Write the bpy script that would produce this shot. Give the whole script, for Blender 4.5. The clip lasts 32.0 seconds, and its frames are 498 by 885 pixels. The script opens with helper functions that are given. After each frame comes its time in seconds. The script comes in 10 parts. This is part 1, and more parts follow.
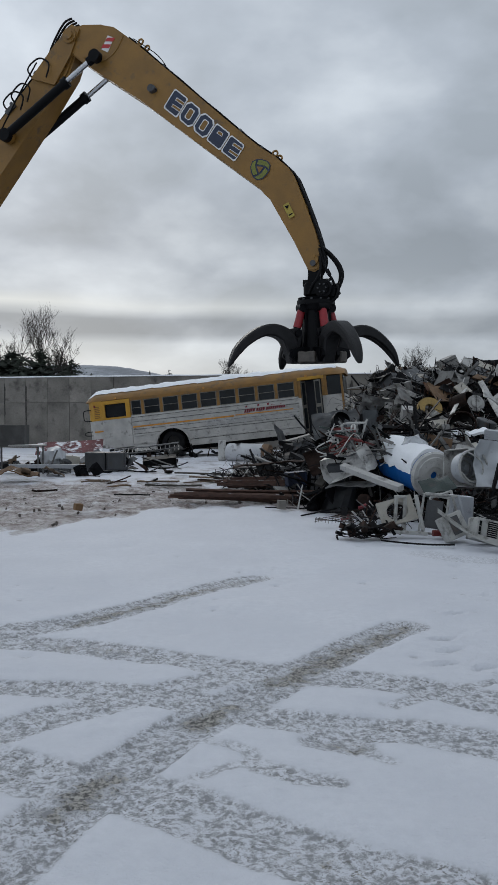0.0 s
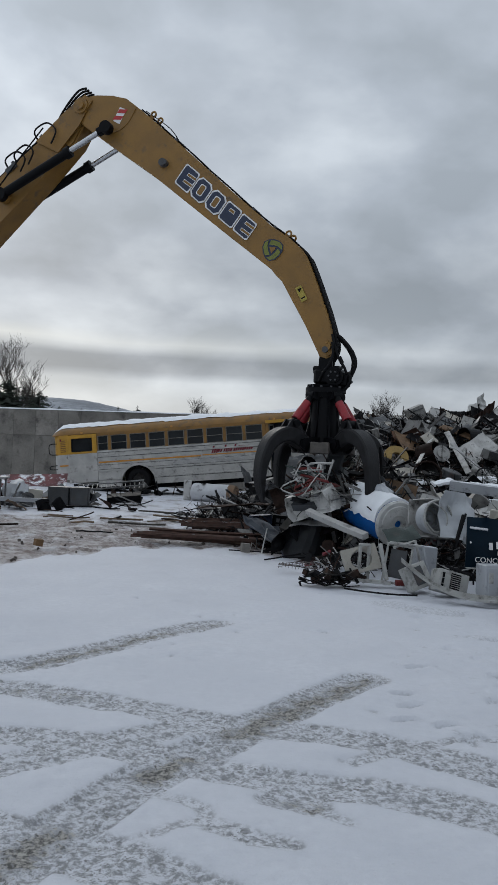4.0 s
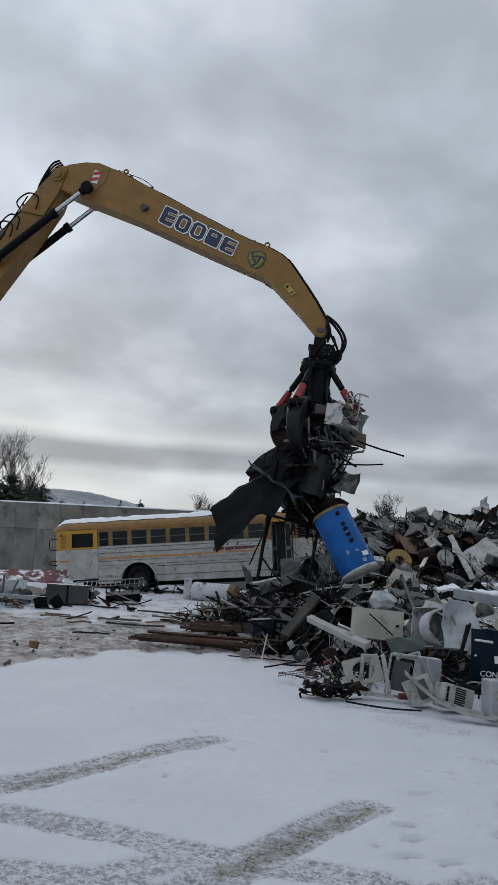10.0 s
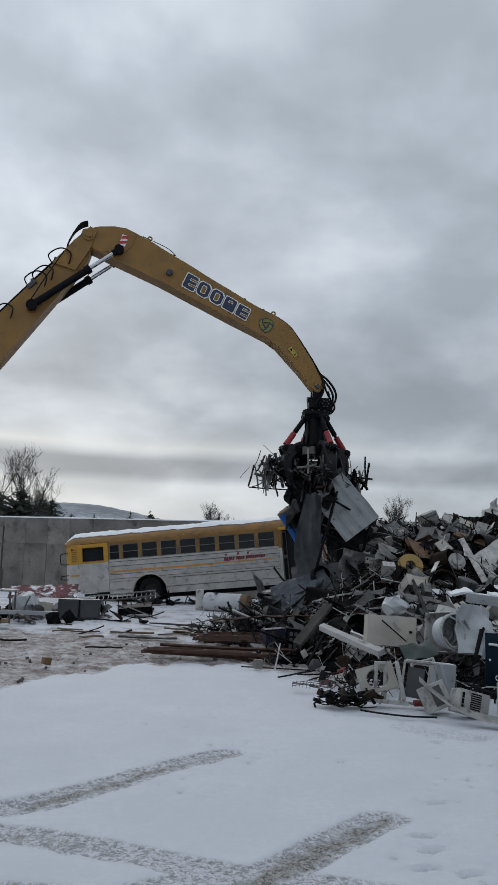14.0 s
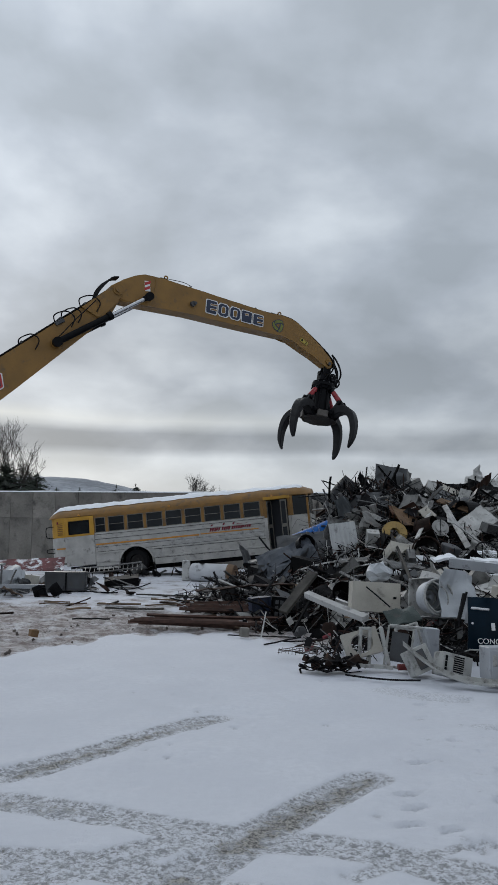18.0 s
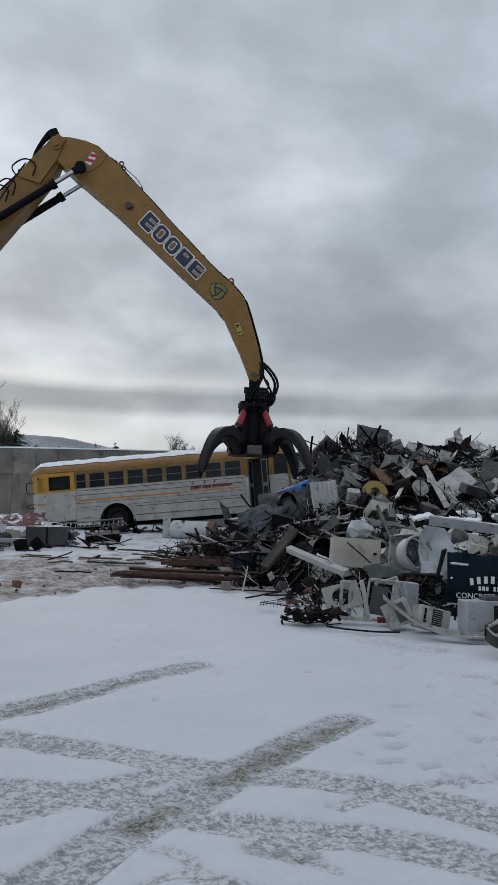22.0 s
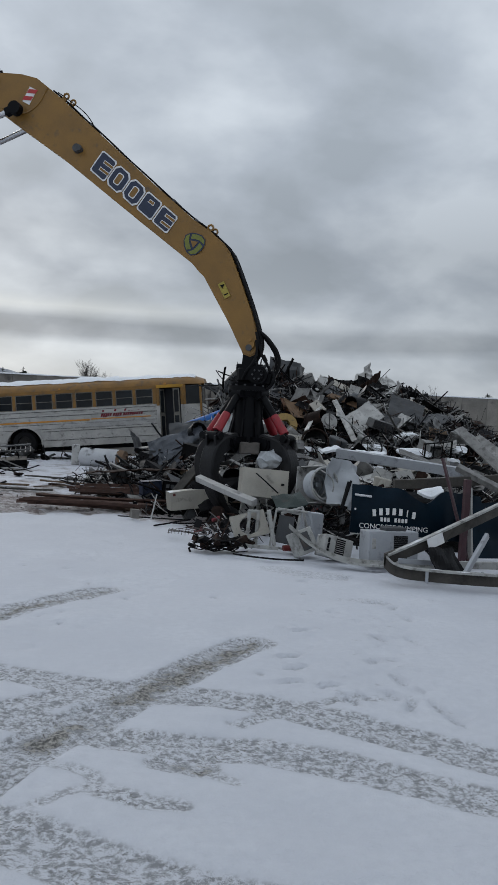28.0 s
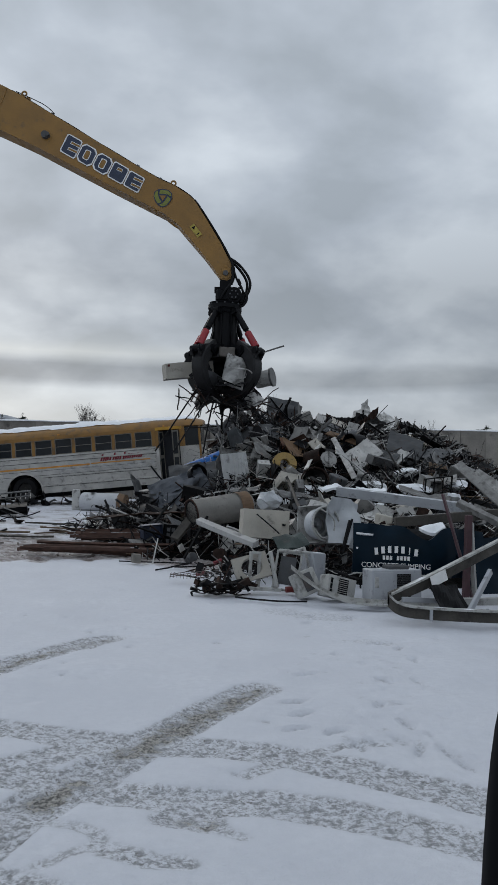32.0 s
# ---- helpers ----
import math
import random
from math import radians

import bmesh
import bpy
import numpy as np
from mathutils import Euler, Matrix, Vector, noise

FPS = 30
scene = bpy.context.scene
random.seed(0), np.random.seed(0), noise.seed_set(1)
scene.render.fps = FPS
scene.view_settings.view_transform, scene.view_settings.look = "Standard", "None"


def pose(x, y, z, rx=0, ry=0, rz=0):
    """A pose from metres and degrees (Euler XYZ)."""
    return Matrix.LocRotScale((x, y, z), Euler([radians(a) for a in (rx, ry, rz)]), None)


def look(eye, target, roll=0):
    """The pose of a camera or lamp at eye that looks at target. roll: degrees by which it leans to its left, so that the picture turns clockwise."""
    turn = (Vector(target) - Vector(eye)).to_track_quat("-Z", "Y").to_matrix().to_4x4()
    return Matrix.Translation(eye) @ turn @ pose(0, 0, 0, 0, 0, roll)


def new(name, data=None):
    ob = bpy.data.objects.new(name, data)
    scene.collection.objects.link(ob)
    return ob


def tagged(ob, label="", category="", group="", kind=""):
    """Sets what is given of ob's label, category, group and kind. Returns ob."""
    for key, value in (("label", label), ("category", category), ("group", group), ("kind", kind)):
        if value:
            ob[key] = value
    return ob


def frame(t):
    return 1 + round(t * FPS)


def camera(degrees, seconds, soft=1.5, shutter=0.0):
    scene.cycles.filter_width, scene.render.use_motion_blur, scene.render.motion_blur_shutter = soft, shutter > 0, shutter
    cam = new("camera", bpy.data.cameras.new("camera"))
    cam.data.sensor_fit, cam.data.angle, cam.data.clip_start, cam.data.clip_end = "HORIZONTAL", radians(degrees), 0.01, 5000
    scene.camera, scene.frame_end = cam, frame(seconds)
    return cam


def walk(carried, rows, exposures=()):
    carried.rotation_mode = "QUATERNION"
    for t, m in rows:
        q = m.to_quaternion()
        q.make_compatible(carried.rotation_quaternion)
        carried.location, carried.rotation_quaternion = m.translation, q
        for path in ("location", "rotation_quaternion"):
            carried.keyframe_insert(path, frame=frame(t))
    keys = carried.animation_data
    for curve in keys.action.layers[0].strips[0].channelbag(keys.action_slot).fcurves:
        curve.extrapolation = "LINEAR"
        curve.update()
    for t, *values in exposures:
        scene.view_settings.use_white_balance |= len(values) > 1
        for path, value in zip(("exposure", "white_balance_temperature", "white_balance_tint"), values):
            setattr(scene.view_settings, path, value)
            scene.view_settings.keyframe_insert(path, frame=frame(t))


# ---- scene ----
cam = camera(33.12, 32.0)

# camera: held by hand from the seat of a parked vehicle; rows of t, x, y, z, pitch, roll, yaw
CAMERA_ROWS = [
    (0.0, -0.005, -0.038, 1.736, -1.47, -0.02, 0.02),
    (0.5, -0.033, -0.003, 1.746, -0.56, -1.33, -0.18),
    (1.0, -0.058, 0.024, 1.760, 0.26, -2.43, -0.38),
    (1.5, -0.046, 0.019, 1.762, 0.93, -3.04, -0.54),
    (2.0, -0.041, 0.015, 1.771, 1.32, -2.96, -0.79),
    (2.5, -0.033, 0.006, 1.764, 1.52, -2.75, -1.18),
    (3.0, -0.032, 0.014, 1.765, 1.51, -2.55, -1.63),
    (3.5, -0.014, 0.023, 1.765, 1.33, -2.38, -2.06),
    (5.5, -0.015, 0.027, 1.774, 1.39, -2.81, -2.81),
    (6.0, -0.026, 0.017, 1.792, 1.92, -3.23, -2.90),
    (6.5, -0.035, 0.002, 1.805, 2.71, -3.57, -2.89),
    (7.0, -0.027, 0.019, 1.842, 3.72, -4.01, -2.77),
    (7.5, -0.025, 0.035, 1.860, 4.77, -4.23, -2.49),
    (8.0, -0.022, 0.020, 1.880, 5.73, -4.26, -2.23),
    (8.5, -0.021, 0.023, 1.885, 6.53, -4.27, -2.06),
    (9.0, -0.019, 0.027, 1.903, 7.05, -4.06, -2.00),
    (9.5, -0.018, 0.028, 1.911, 7.45, -3.79, -2.04),
    (10.0, -0.009, 0.035, 1.917, 7.79, -3.42, -2.13),
    (10.5, 0.005, 0.054, 1.932, 8.23, -3.15, -2.10),
    (11.0, 0.011, 0.061, 1.949, 8.65, -2.91, -2.02),
    (11.5, 0.009, 0.067, 1.955, 8.97, -2.64, -1.89),
    (12.0, 0.018, 0.061, 1.962, 9.14, -2.55, -1.75),
    (12.5, 0.016, 0.077, 1.953, 9.13, -2.43, -1.57),
    (13.0, 0.007, 0.067, 1.963, 8.92, -2.19, -1.48),
    (13.5, 0.014, 0.057, 1.958, 8.66, -2.00, -1.38),
    (14.0, 0.017, 0.055, 1.952, 8.30, -1.73, -1.34),
    (14.5, 0.028, 0.062, 1.943, 7.93, -1.42, -1.35),
    (16.5, 0.044, 0.060, 1.934, 7.19, -0.57, -1.44),
    (17.0, 0.040, 0.050, 1.934, 7.03, -0.58, -1.55),
    (17.5, 0.044, 0.048, 1.937, 6.78, -0.53, -1.80),
    (18.0, 0.050, 0.055, 1.926, 6.36, -0.77, -2.25),
    (18.5, 0.025, 0.048, 1.905, 5.70, -1.17, -2.78),
    (19.0, 0.014, 0.043, 1.875, 4.89, -1.72, -3.26),
    (19.5, -0.004, 0.034, 1.839, 4.17, -2.37, -3.60),
    (20.0, -0.006, 0.032, 1.831, 3.76, -2.84, -3.74),
    (20.5, -0.022, 0.028, 1.823, 3.69, -3.21, -3.66),
    (21.0, -0.047, 0.019, 1.817, 3.80, -3.21, -3.54),
    (21.5, -0.050, 0.026, 1.809, 3.88, -2.67, -3.54),
    (22.0, -0.041, 0.011, 1.810, 3.78, -1.64, -3.73),
    (22.5, -0.030, 0.019, 1.802, 3.55, -0.54, -3.99),
    (23.0, -0.020, 0.024, 1.791, 3.17, 0.36, -4.25),
    (23.5, 0.008, 0.030, 1.771, 2.67, 0.74, -4.59),
    (24.0, -0.003, 0.027, 1.777, 2.13, 0.71, -4.93),
    (24.5, 0.010, 0.014, 1.776, 1.72, 0.01, -5.52),
    (25.0, -0.020, 0.026, 1.786, 1.47, -1.00, -6.20),
    (25.5, -0.028, 0.013, 1.797, 1.27, -1.82, -6.95),
    (26.0, -0.019, -0.006, 1.799, 0.97, -2.50, -7.86),
    (26.5, -0.027, -0.001, 1.798, 0.49, -2.95, -8.68),
    (28.5, -0.039, -0.006, 1.794, -0.81, -3.12, -10.02),
    (29.0, -0.048, -0.010, 1.797, -0.66, -3.19, -10.33),
    (29.5, -0.043, -0.003, 1.800, -0.26, -3.15, -10.72),
    (30.0, -0.037, -0.016, 1.813, 0.40, -2.97, -11.09),
    (30.5, -0.029, -0.022, 1.826, 1.08, -2.54, -11.21),
    (31.0, -0.032, -0.019, 1.836, 1.63, -2.09, -11.00),
    (31.5, -0.027, -0.018, 1.844, 1.88, -1.63, -10.43),
    (32.0, -0.017, -0.014, 1.841, 1.93, -1.42, -9.76),
]
walk(cam, [(t, pose(x, y, z, 90 + p, r, w)) for t, x, y, z, p, r, w in CAMERA_ROWS], [(0, 0.0), (32, 0.0)])

# ---- world and light: overcast winter day ----
def build_world():
    w = bpy.data.worlds.new("overcast")
    scene.world = w
    w.use_nodes = True
    nt = w.node_tree
    nt.nodes.clear()
    N = nt.nodes.new
    L = nt.links.new
    out = N("ShaderNodeOutputWorld")
    bg = N("ShaderNodeBackground")
    sky = N("ShaderNodeTexSky")
    sky.sky_type = "NISHITA"
    sky.sun_disc = False
    sky.sun_elevation = radians(16)
    sky.sun_rotation = radians(-14)
    tc = N("ShaderNodeTexCoord")
    sep = N("ShaderNodeSeparateXYZ")
    L(tc.outputs["Generated"], sep.inputs[0])
    # project the view direction on a flat cloud deck
    zc = N("ShaderNodeMath"); zc.operation = "MAXIMUM"; zc.inputs[1].default_value = 0.0
    L(sep.outputs[2], zc.inputs[0])
    za = N("ShaderNodeMath"); za.operation = "ADD"; za.inputs[1].default_value = 0.40
    L(zc.outputs[0], za.inputs[0])
    dx = N("ShaderNodeMath"); dx.operation = "DIVIDE"
    dy = N("ShaderNodeMath"); dy.operation = "DIVIDE"
    L(sep.outputs[0], dx.inputs[0]); L(za.outputs[0], dx.inputs[1])
    L(sep.outputs[1], dy.inputs[0]); L(za.outputs[0], dy.inputs[1])
    comb = N("ShaderNodeCombineXYZ")
    L(dx.outputs[0], comb.inputs[0]); L(dy.outputs[0], comb.inputs[1])
    n1 = N("ShaderNodeTexNoise")
    n1.inputs["Scale"].default_value = 2.3
    n1.inputs["Detail"].default_value = 6
    n1.inputs["Roughness"].default_value = 0.5
    n1.inputs["Distortion"].default_value = 0.1
    L(comb.outputs[0], n1.inputs["Vector"])
    cr = N("ShaderNodeValToRGB")
    cr.color_ramp.elements[0].position = 0.41
    cr.color_ramp.elements[0].color = (0.375, 0.42, 0.472, 1)
    cr.color_ramp.elements[1].position = 0.62
    cr.color_ramp.elements[1].color = (0.64, 0.695, 0.757, 1)
    e = cr.color_ramp.elements.new(0.49); e.color = (0.45, 0.50, 0.565, 1)
    L(n1.outputs[0], cr.inputs[0])
    # bright rift low over the horizon, on the side of the hidden sun
    ramp = N("ShaderNodeValToRGB")
    r = ramp.color_ramp
    r.elements[0].position = 0.0; r.elements[0].color = (0.5, 0.5, 0.5, 1)
    r.elements[1].position = 1.0; r.elements[1].color = (0, 0, 0, 1)
    for pos, v in ((0.045, 0.55), (0.068, 0.65), (0.084, 0.5), (0.094, 0.4), (0.103, 0.0), (0.122, 0.0), (0.136, 0.85), (0.150, 0.22), (0.18, 0.0)):
        q = r.elements.new(pos); q.color = (v, v, v, 1)
    n2 = N("ShaderNodeTexNoise")
    n2.inputs["Scale"].default_value = 2.2
    n2.inputs["Detail"].default_value = 4
    mp = N("ShaderNodeMapping"); mp.inputs["Scale"].default_value = (1, 1, 7)
    L(tc.outputs["Generated"], mp.inputs[0]); L(mp.outputs[0], n2.inputs["Vector"])
    wob = N("ShaderNodeMath"); wob.operation = "MULTIPLY_ADD"; wob.inputs[1].default_value = 0.03; wob.inputs[2].default_value = -0.015
    L(n2.outputs[0], wob.inputs[0])
    zz = N("ShaderNodeMath"); zz.operation = "ADD"
    L(sep.outputs[2], zz.inputs[0]); L(wob.outputs[0], zz.inputs[1])
    L(zz.outputs[0], ramp.inputs[0])
    side = N("ShaderNodeMapRange")
    side.inputs["From Min"].default_value = 0.30; side.inputs["From Max"].default_value = -0.30
    side.inputs["To Min"].default_value = 0.10; side.inputs["To Max"].default_value = 0.85
    L(sep.outputs[0], side.inputs[0])
    gm = N("ShaderNodeMath"); gm.operation = "MULTIPLY"
    L(ramp.outputs[0], gm.inputs[0]); L(side.outputs[0], gm.inputs[1])
    glow = N("ShaderNodeMix"); glow.data_type = "RGBA"
    glow.inputs[7].default_value = (0.80, 0.83, 0.815, 1)
    # grey cloud bank between two rifts
    bank = N("ShaderNodeValToRGB")
    k = bank.color_ramp
    k.elements[0].position = 0.0; k.elements[0].color = (1, 1, 1, 1)
    k.elements[1].position = 1.0; k.elements[1].color = (1.30, 1.30, 1.30, 1)
    for pos, v in ((0.094, 0.98), (0.106, 0.68), (0.120, 0.68), (0.134, 0.96), (0.17, 0.86), (0.21, 0.80), (0.30, 0.97)):
        q = k.elements.new(pos); q.color = (v * 0.985, v, v * 1.015, 1)
    L(zz.outputs[0], bank.inputs[0])
    bm_ = N("ShaderNodeMix"); bm_.data_type = "RGBA"; bm_.blend_type = "MULTIPLY"; bm_.inputs[0].default_value = 1.0
    L(cr.outputs[0], bm_.inputs[6]); L(bank.outputs[0], bm_.inputs[7])
    # the deck thins out on the side of the hidden sun
    thin = N("ShaderNodeMapRange"); thin.interpolation_type = "SMOOTHSTEP"
    for q, v in ((1, -0.35), (2, 0.08), (3, 1.22), (4, 1.0)):
        thin.inputs[q].default_value = v
    L(sep.outputs[0], thin.inputs[0])
    tm = N("ShaderNodeVectorMath"); tm.operation = "SCALE"
    L(bm_.outputs[2], tm.inputs[0]); L(thin.outputs[0], tm.inputs["Scale"])
    # the deck is thicker and greyer low over the heap
    hz = N("ShaderNodeMapRange"); hz.interpolation_type = "SMOOTHSTEP"
    for q, v in ((1, 0.05), (2, 0.45), (3, 0.0), (4, 0.30)):
        hz.inputs[q].default_value = v
    L(sep.outputs[0], hz.inputs[0])
    hh = N("ShaderNodeMapRange"); hh.interpolation_type = "SMOOTHSTEP"
    for q, v in ((1, 0.08), (2, 0.40), (3, 1.0), (4, 0.0)):
        hh.inputs[q].default_value = v
    L(sep.outputs[2], hh.inputs[0])
    hm = N("ShaderNodeMath"); hm.operation = "MULTIPLY"
    L(hz.outputs[0], hm.inputs[0]); L(hh.outputs[0], hm.inputs[1])
    thick = N("ShaderNodeMix"); thick.data_type = "RGBA"
    thick.inputs[7].default_value = (0.14, 0.155, 0.175, 1)
    L(hm.outputs[0], thick.inputs[0]); L(tm.outputs[0], thick.inputs[6])
    L(gm.outputs[0], glow.inputs[0]); L(thick.outputs[2], glow.inputs[6])
    mix = N("ShaderNodeMix"); mix.data_type = "RGBA"
    mix.inputs[0].default_value = 0.97
    skm = N("ShaderNodeMix"); skm.data_type = "RGBA"; skm.blend_type = "MULTIPLY"
    skm.inputs[0].default_value = 1.0; skm.inputs[7].default_value = (0.09, 0.09, 0.09, 1)
    L(sky.outputs[0], skm.inputs[6])
    L(skm.outputs[2], mix.inputs[6]); L(glow.outputs[2], mix.inputs[7])
    L(mix.outputs[2], bg.inputs[0])
    bg.inputs[1].default_value = 1.0
    L(bg.outputs[0], out.inputs[0])
    sun = bpy.data.lights.new("sun", "SUN")
    sun.energy = 0.5
    sun.angle = radians(25)
    sun.color = (1.0, 0.96, 0.9)
    so = new("sun", sun)
    d = Vector((-0.24 * math.cos(radians(24)), 0.97 * math.cos(radians(24)), math.sin(radians(24))))
    so.matrix_world = look(d * 50, (0, 0, 0))
build_world()

# ---- materials ----
MATS = {}
def mat(name, base, rough=0.7, metal=0.0, var=0.25, scale=6.0, bump=0.15, rust=0.0, dirt=0.0, snow=0.0, fine=40.0, rnd=0.0, spec=0.5, alpha=1.0, trans=0.0):
    """A worn surface: base colour varied at two scales, with optional rust, dirt and snow dust on upward faces."""
    if name in MATS:
        return MATS[name]
    m = bpy.data.materials.new(name)
    m.use_nodes = True
    nt = m.node_tree
    N = nt.nodes.new
    L = nt.links.new
    b = nt.nodes["Principled BSDF"]
    tc = N("ShaderNodeTexCoord")
    oi = N("ShaderNodeObjectInfo")
    off = N("ShaderNodeVectorMath"); off.operation = "SCALE"
    off.inputs[0].default_value = (7.1, 3.3, 5.7)
    L(oi.outputs["Random"], off.inputs["Scale"])
    ad = N("ShaderNodeVectorMath"); ad.operation = "ADD"
    L(tc.outputs["Object"], ad.inputs[0]); L(off.outputs[0], ad.inputs[1])
    n1 = N("ShaderNodeTexNoise"); n1.inputs["Scale"].default_value = scale; n1.inputs["Detail"].default_value = 5
    n2 = N("ShaderNodeTexNoise"); n2.inputs["Scale"].default_value = fine; n2.inputs["Detail"].default_value = 3
    L(ad.outputs[0], n1.inputs["Vector"]); L(ad.outputs[0], n2.inputs["Vector"])
    def mixc(fac, a, c, mode="MIX"):
        x = N("ShaderNodeMix"); x.data_type = "RGBA"; x.blend_type = mode
        for s, v in ((0, fac), (6, a), (7, c)):
            if isinstance(v, (int, float)):
                x.inputs[s].default_value = v
            elif isinstance(v, tuple):
                x.inputs[s].default_value = (*v, 1)
            else:
                L(v, x.inputs[s])
        return x.outputs[2]
    def ramp(src, lo, hi):
        x = N("ShaderNodeMapRange"); x.inputs[1].default_value = lo; x.inputs[2].default_value = hi
        L(src, x.inputs[0])
        return x.outputs[0]
    dark = tuple(c * (1 - var) for c in base)
    light = tuple(min(1, c * (1 + var)) for c in base)
    col = mixc(ramp(n1.outputs[0], 0.3, 0.7), dark, light)
    col = mixc(ramp(n2.outputs[0], 0.35, 0.75), col, mixc(1.0, col, (1 - var * 0.5,) * 3, "MULTIPLY"))
    if rnd:
        rr = N("ShaderNodeMapRange"); rr.inputs[3].default_value = 1 - rnd; rr.inputs[4].default_value = 1 + rnd * 0.6
        L(oi.outputs["Random"], rr.inputs[0])
        cb = N("ShaderNodeCombineColor")
        for k in range(3):
            L(rr.outputs[0], cb.inputs[k])
        col = mixc(1.0, col, cb.outputs[0], "MULTIPLY")
    if rust:
        n3 = N("ShaderNodeTexNoise"); n3.inputs["Scale"].default_value = scale * 0.6; n3.inputs["Detail"].default_value = 8; n3.inputs["Roughness"].default_value = 0.7
        L(ad.outputs[0], n3.inputs["Vector"])
        col = mixc(ramp(n3.outputs[0], 0.72 - 0.35 * rust, 0.80 - 0.25 * rust), col, (0.11, 0.045, 0.022))
    if dirt:
        n4 = N("ShaderNodeTexNoise"); n4.inputs["Scale"].default_value = scale * 1.7; n4.inputs["Detail"].default_value = 7; n4.inputs["Roughness"].default_value = 0.65
        L(ad.outputs[0], n4.inputs["Vector"])
        col = mixc(ramp(n4.outputs[0], 0.66 - 0.3 * dirt, 0.85 - 0.25 * dirt), col, (0.055, 0.05, 0.045))
    rough_out = None
    if snow:
        g = N("ShaderNodeNewGeometry")
        s = N("ShaderNodeSeparateXYZ"); L(g.outputs["Normal"], s.inputs[0])
        n5 = N("ShaderNodeTexNoise"); n5.inputs["Scale"].default_value = 3.5; n5.inputs["Detail"].default_value = 5
        L(g.outputs["Position"], n5.inputs["Vector"])
        a = N("ShaderNodeMath"); a.operation = "MULTIPLY_ADD"; a.inputs[1].default_value = 0.9; L(n5.outputs[0], a.inputs[0]); L(s.outputs[2], a.inputs[2])
        f = ramp(a.outputs[0], 1.62 - 0.55 * snow, 1.72 - 0.5 * snow)
        col = mixc(f, col, (0.80, 0.82, 0.85))
        rm = N("ShaderNodeMix"); L(f, rm.inputs[0]); rm.inputs[2].default_value = rough; rm.inputs[3].default_value = 0.8
        rough_out = rm.outputs[0]
        mm = N("ShaderNodeMix"); L(f, mm.inputs[0]); mm.inputs[2].default_value = metal; mm.inputs[3].default_value = 0.0
        L(mm.outputs[0], b.inputs["Metallic"])
    else:
        b.inputs["Metallic"].default_value = metal
    L(col, b.inputs["Base Color"])
    if rough_out:
        L(rough_out, b.inputs["Roughness"])
    else:
        rr2 = N("ShaderNodeMapRange"); rr2.inputs[3].default_value = max(0.05, rough - 0.12); rr2.inputs[4].default_value = min(1, rough + 0.15)
        L(n1.outputs[0], rr2.inputs[0]); L(rr2.outputs[0], b.inputs["Roughness"])
    b.inputs["Specular IOR Level"].default_value = spec
    if trans:
        b.inputs["Transmission Weight"].default_value = trans
    if bump:
        bp = N("ShaderNodeBump"); bp.inputs["Strength"].default_value = bump; bp.inputs["Distance"].default_value = 0.02
        hs = N("ShaderNodeMath"); hs.operation = "ADD"; L(n1.outputs[0], hs.inputs[0]); L(n2.outputs[0], hs.inputs[1])
        L(hs.outputs[0], bp.inputs["Height"]); L(bp.outputs[0], b.inputs["Normal"])
    MATS[name] = m
    return m

YELLOW = mat("machine_yellow", (0.235, 0.122, 0.024), 0.5, var=0.16, scale=2.0, dirt=0.28, bump=0.05)
BLACK = mat("black_steel", (0.0026, 0.0029, 0.0042), 0.5, var=0.3, bump=0.1, spec=0.13)
TINE = mat("worn_cast_steel", (0.011, 0.011, 0.0125), 0.5, var=0.5, rust=0.08, bump=0.25, spec=0.28)
RED = mat("red_cylinder_paint", (0.27, 0.012, 0.02), 0.5, var=0.2, dirt=0.3)
CHROME = mat("chrome_rod", (0.55, 0.56, 0.58), 0.25, metal=1.0, var=0.08, bump=0.0)
RUBBER = mat("black_rubber", (0.004, 0.004, 0.005), 0.65, var=0.3, bump=0.05, spec=0.2)
NAVY = mat("navy_decal", (0.018, 0.028, 0.06), 0.5, var=0.15, bump=0.0)
WHITE = mat("white_decal", (0.72, 0.72, 0.72), 0.5, var=0.08, dirt=0.15, bump=0.0)
GREEN = mat("lime_decal", (0.17, 0.185, 0.03), 0.5, var=0.1, bump=0.0)
HAZARD = mat("warning_yellow_decal", (0.36, 0.28, 0.045), 0.5, var=0.1, dirt=0.15, bump=0.0)
REDDECAL = mat("red_decal", (0.45, 0.03, 0.03), 0.5, var=0.1, bump=0.0)

# ---- mesh helpers ----
def mesh_of(name, bm, material, smooth=False):
    bmesh.ops.recalc_face_normals(bm, faces=bm.faces)
    me = bpy.data.meshes.new(name)
    bm.to_mesh(me)
    bm.free()
    for m in (material if isinstance(material, (list, tuple)) else [material]):
        me.materials.append(m)
    if smooth:
        me.polygons.foreach_set("use_smooth", [True] * len(me.polygons))
        me.set_sharp_from_angle(angle=radians(35))
    return me

def part(name, bm, material, parent=None, label="", m=None, smooth=False):
    """Links a bmesh as one mesh object under a thing or a part."""
    ob = new(name, mesh_of(name, bm, material, smooth))
    if parent is not None:
        ob.parent = parent
    if m is not None:
        ob.matrix_basis = m
    if label:
        ob["label"] = label
    return ob

def thing(name, label, category, group="", m=None, kind=""):
    ob = new(name)
    if m is not None:
        ob.matrix_basis = m
    return tagged(ob, label, category, group, kind)

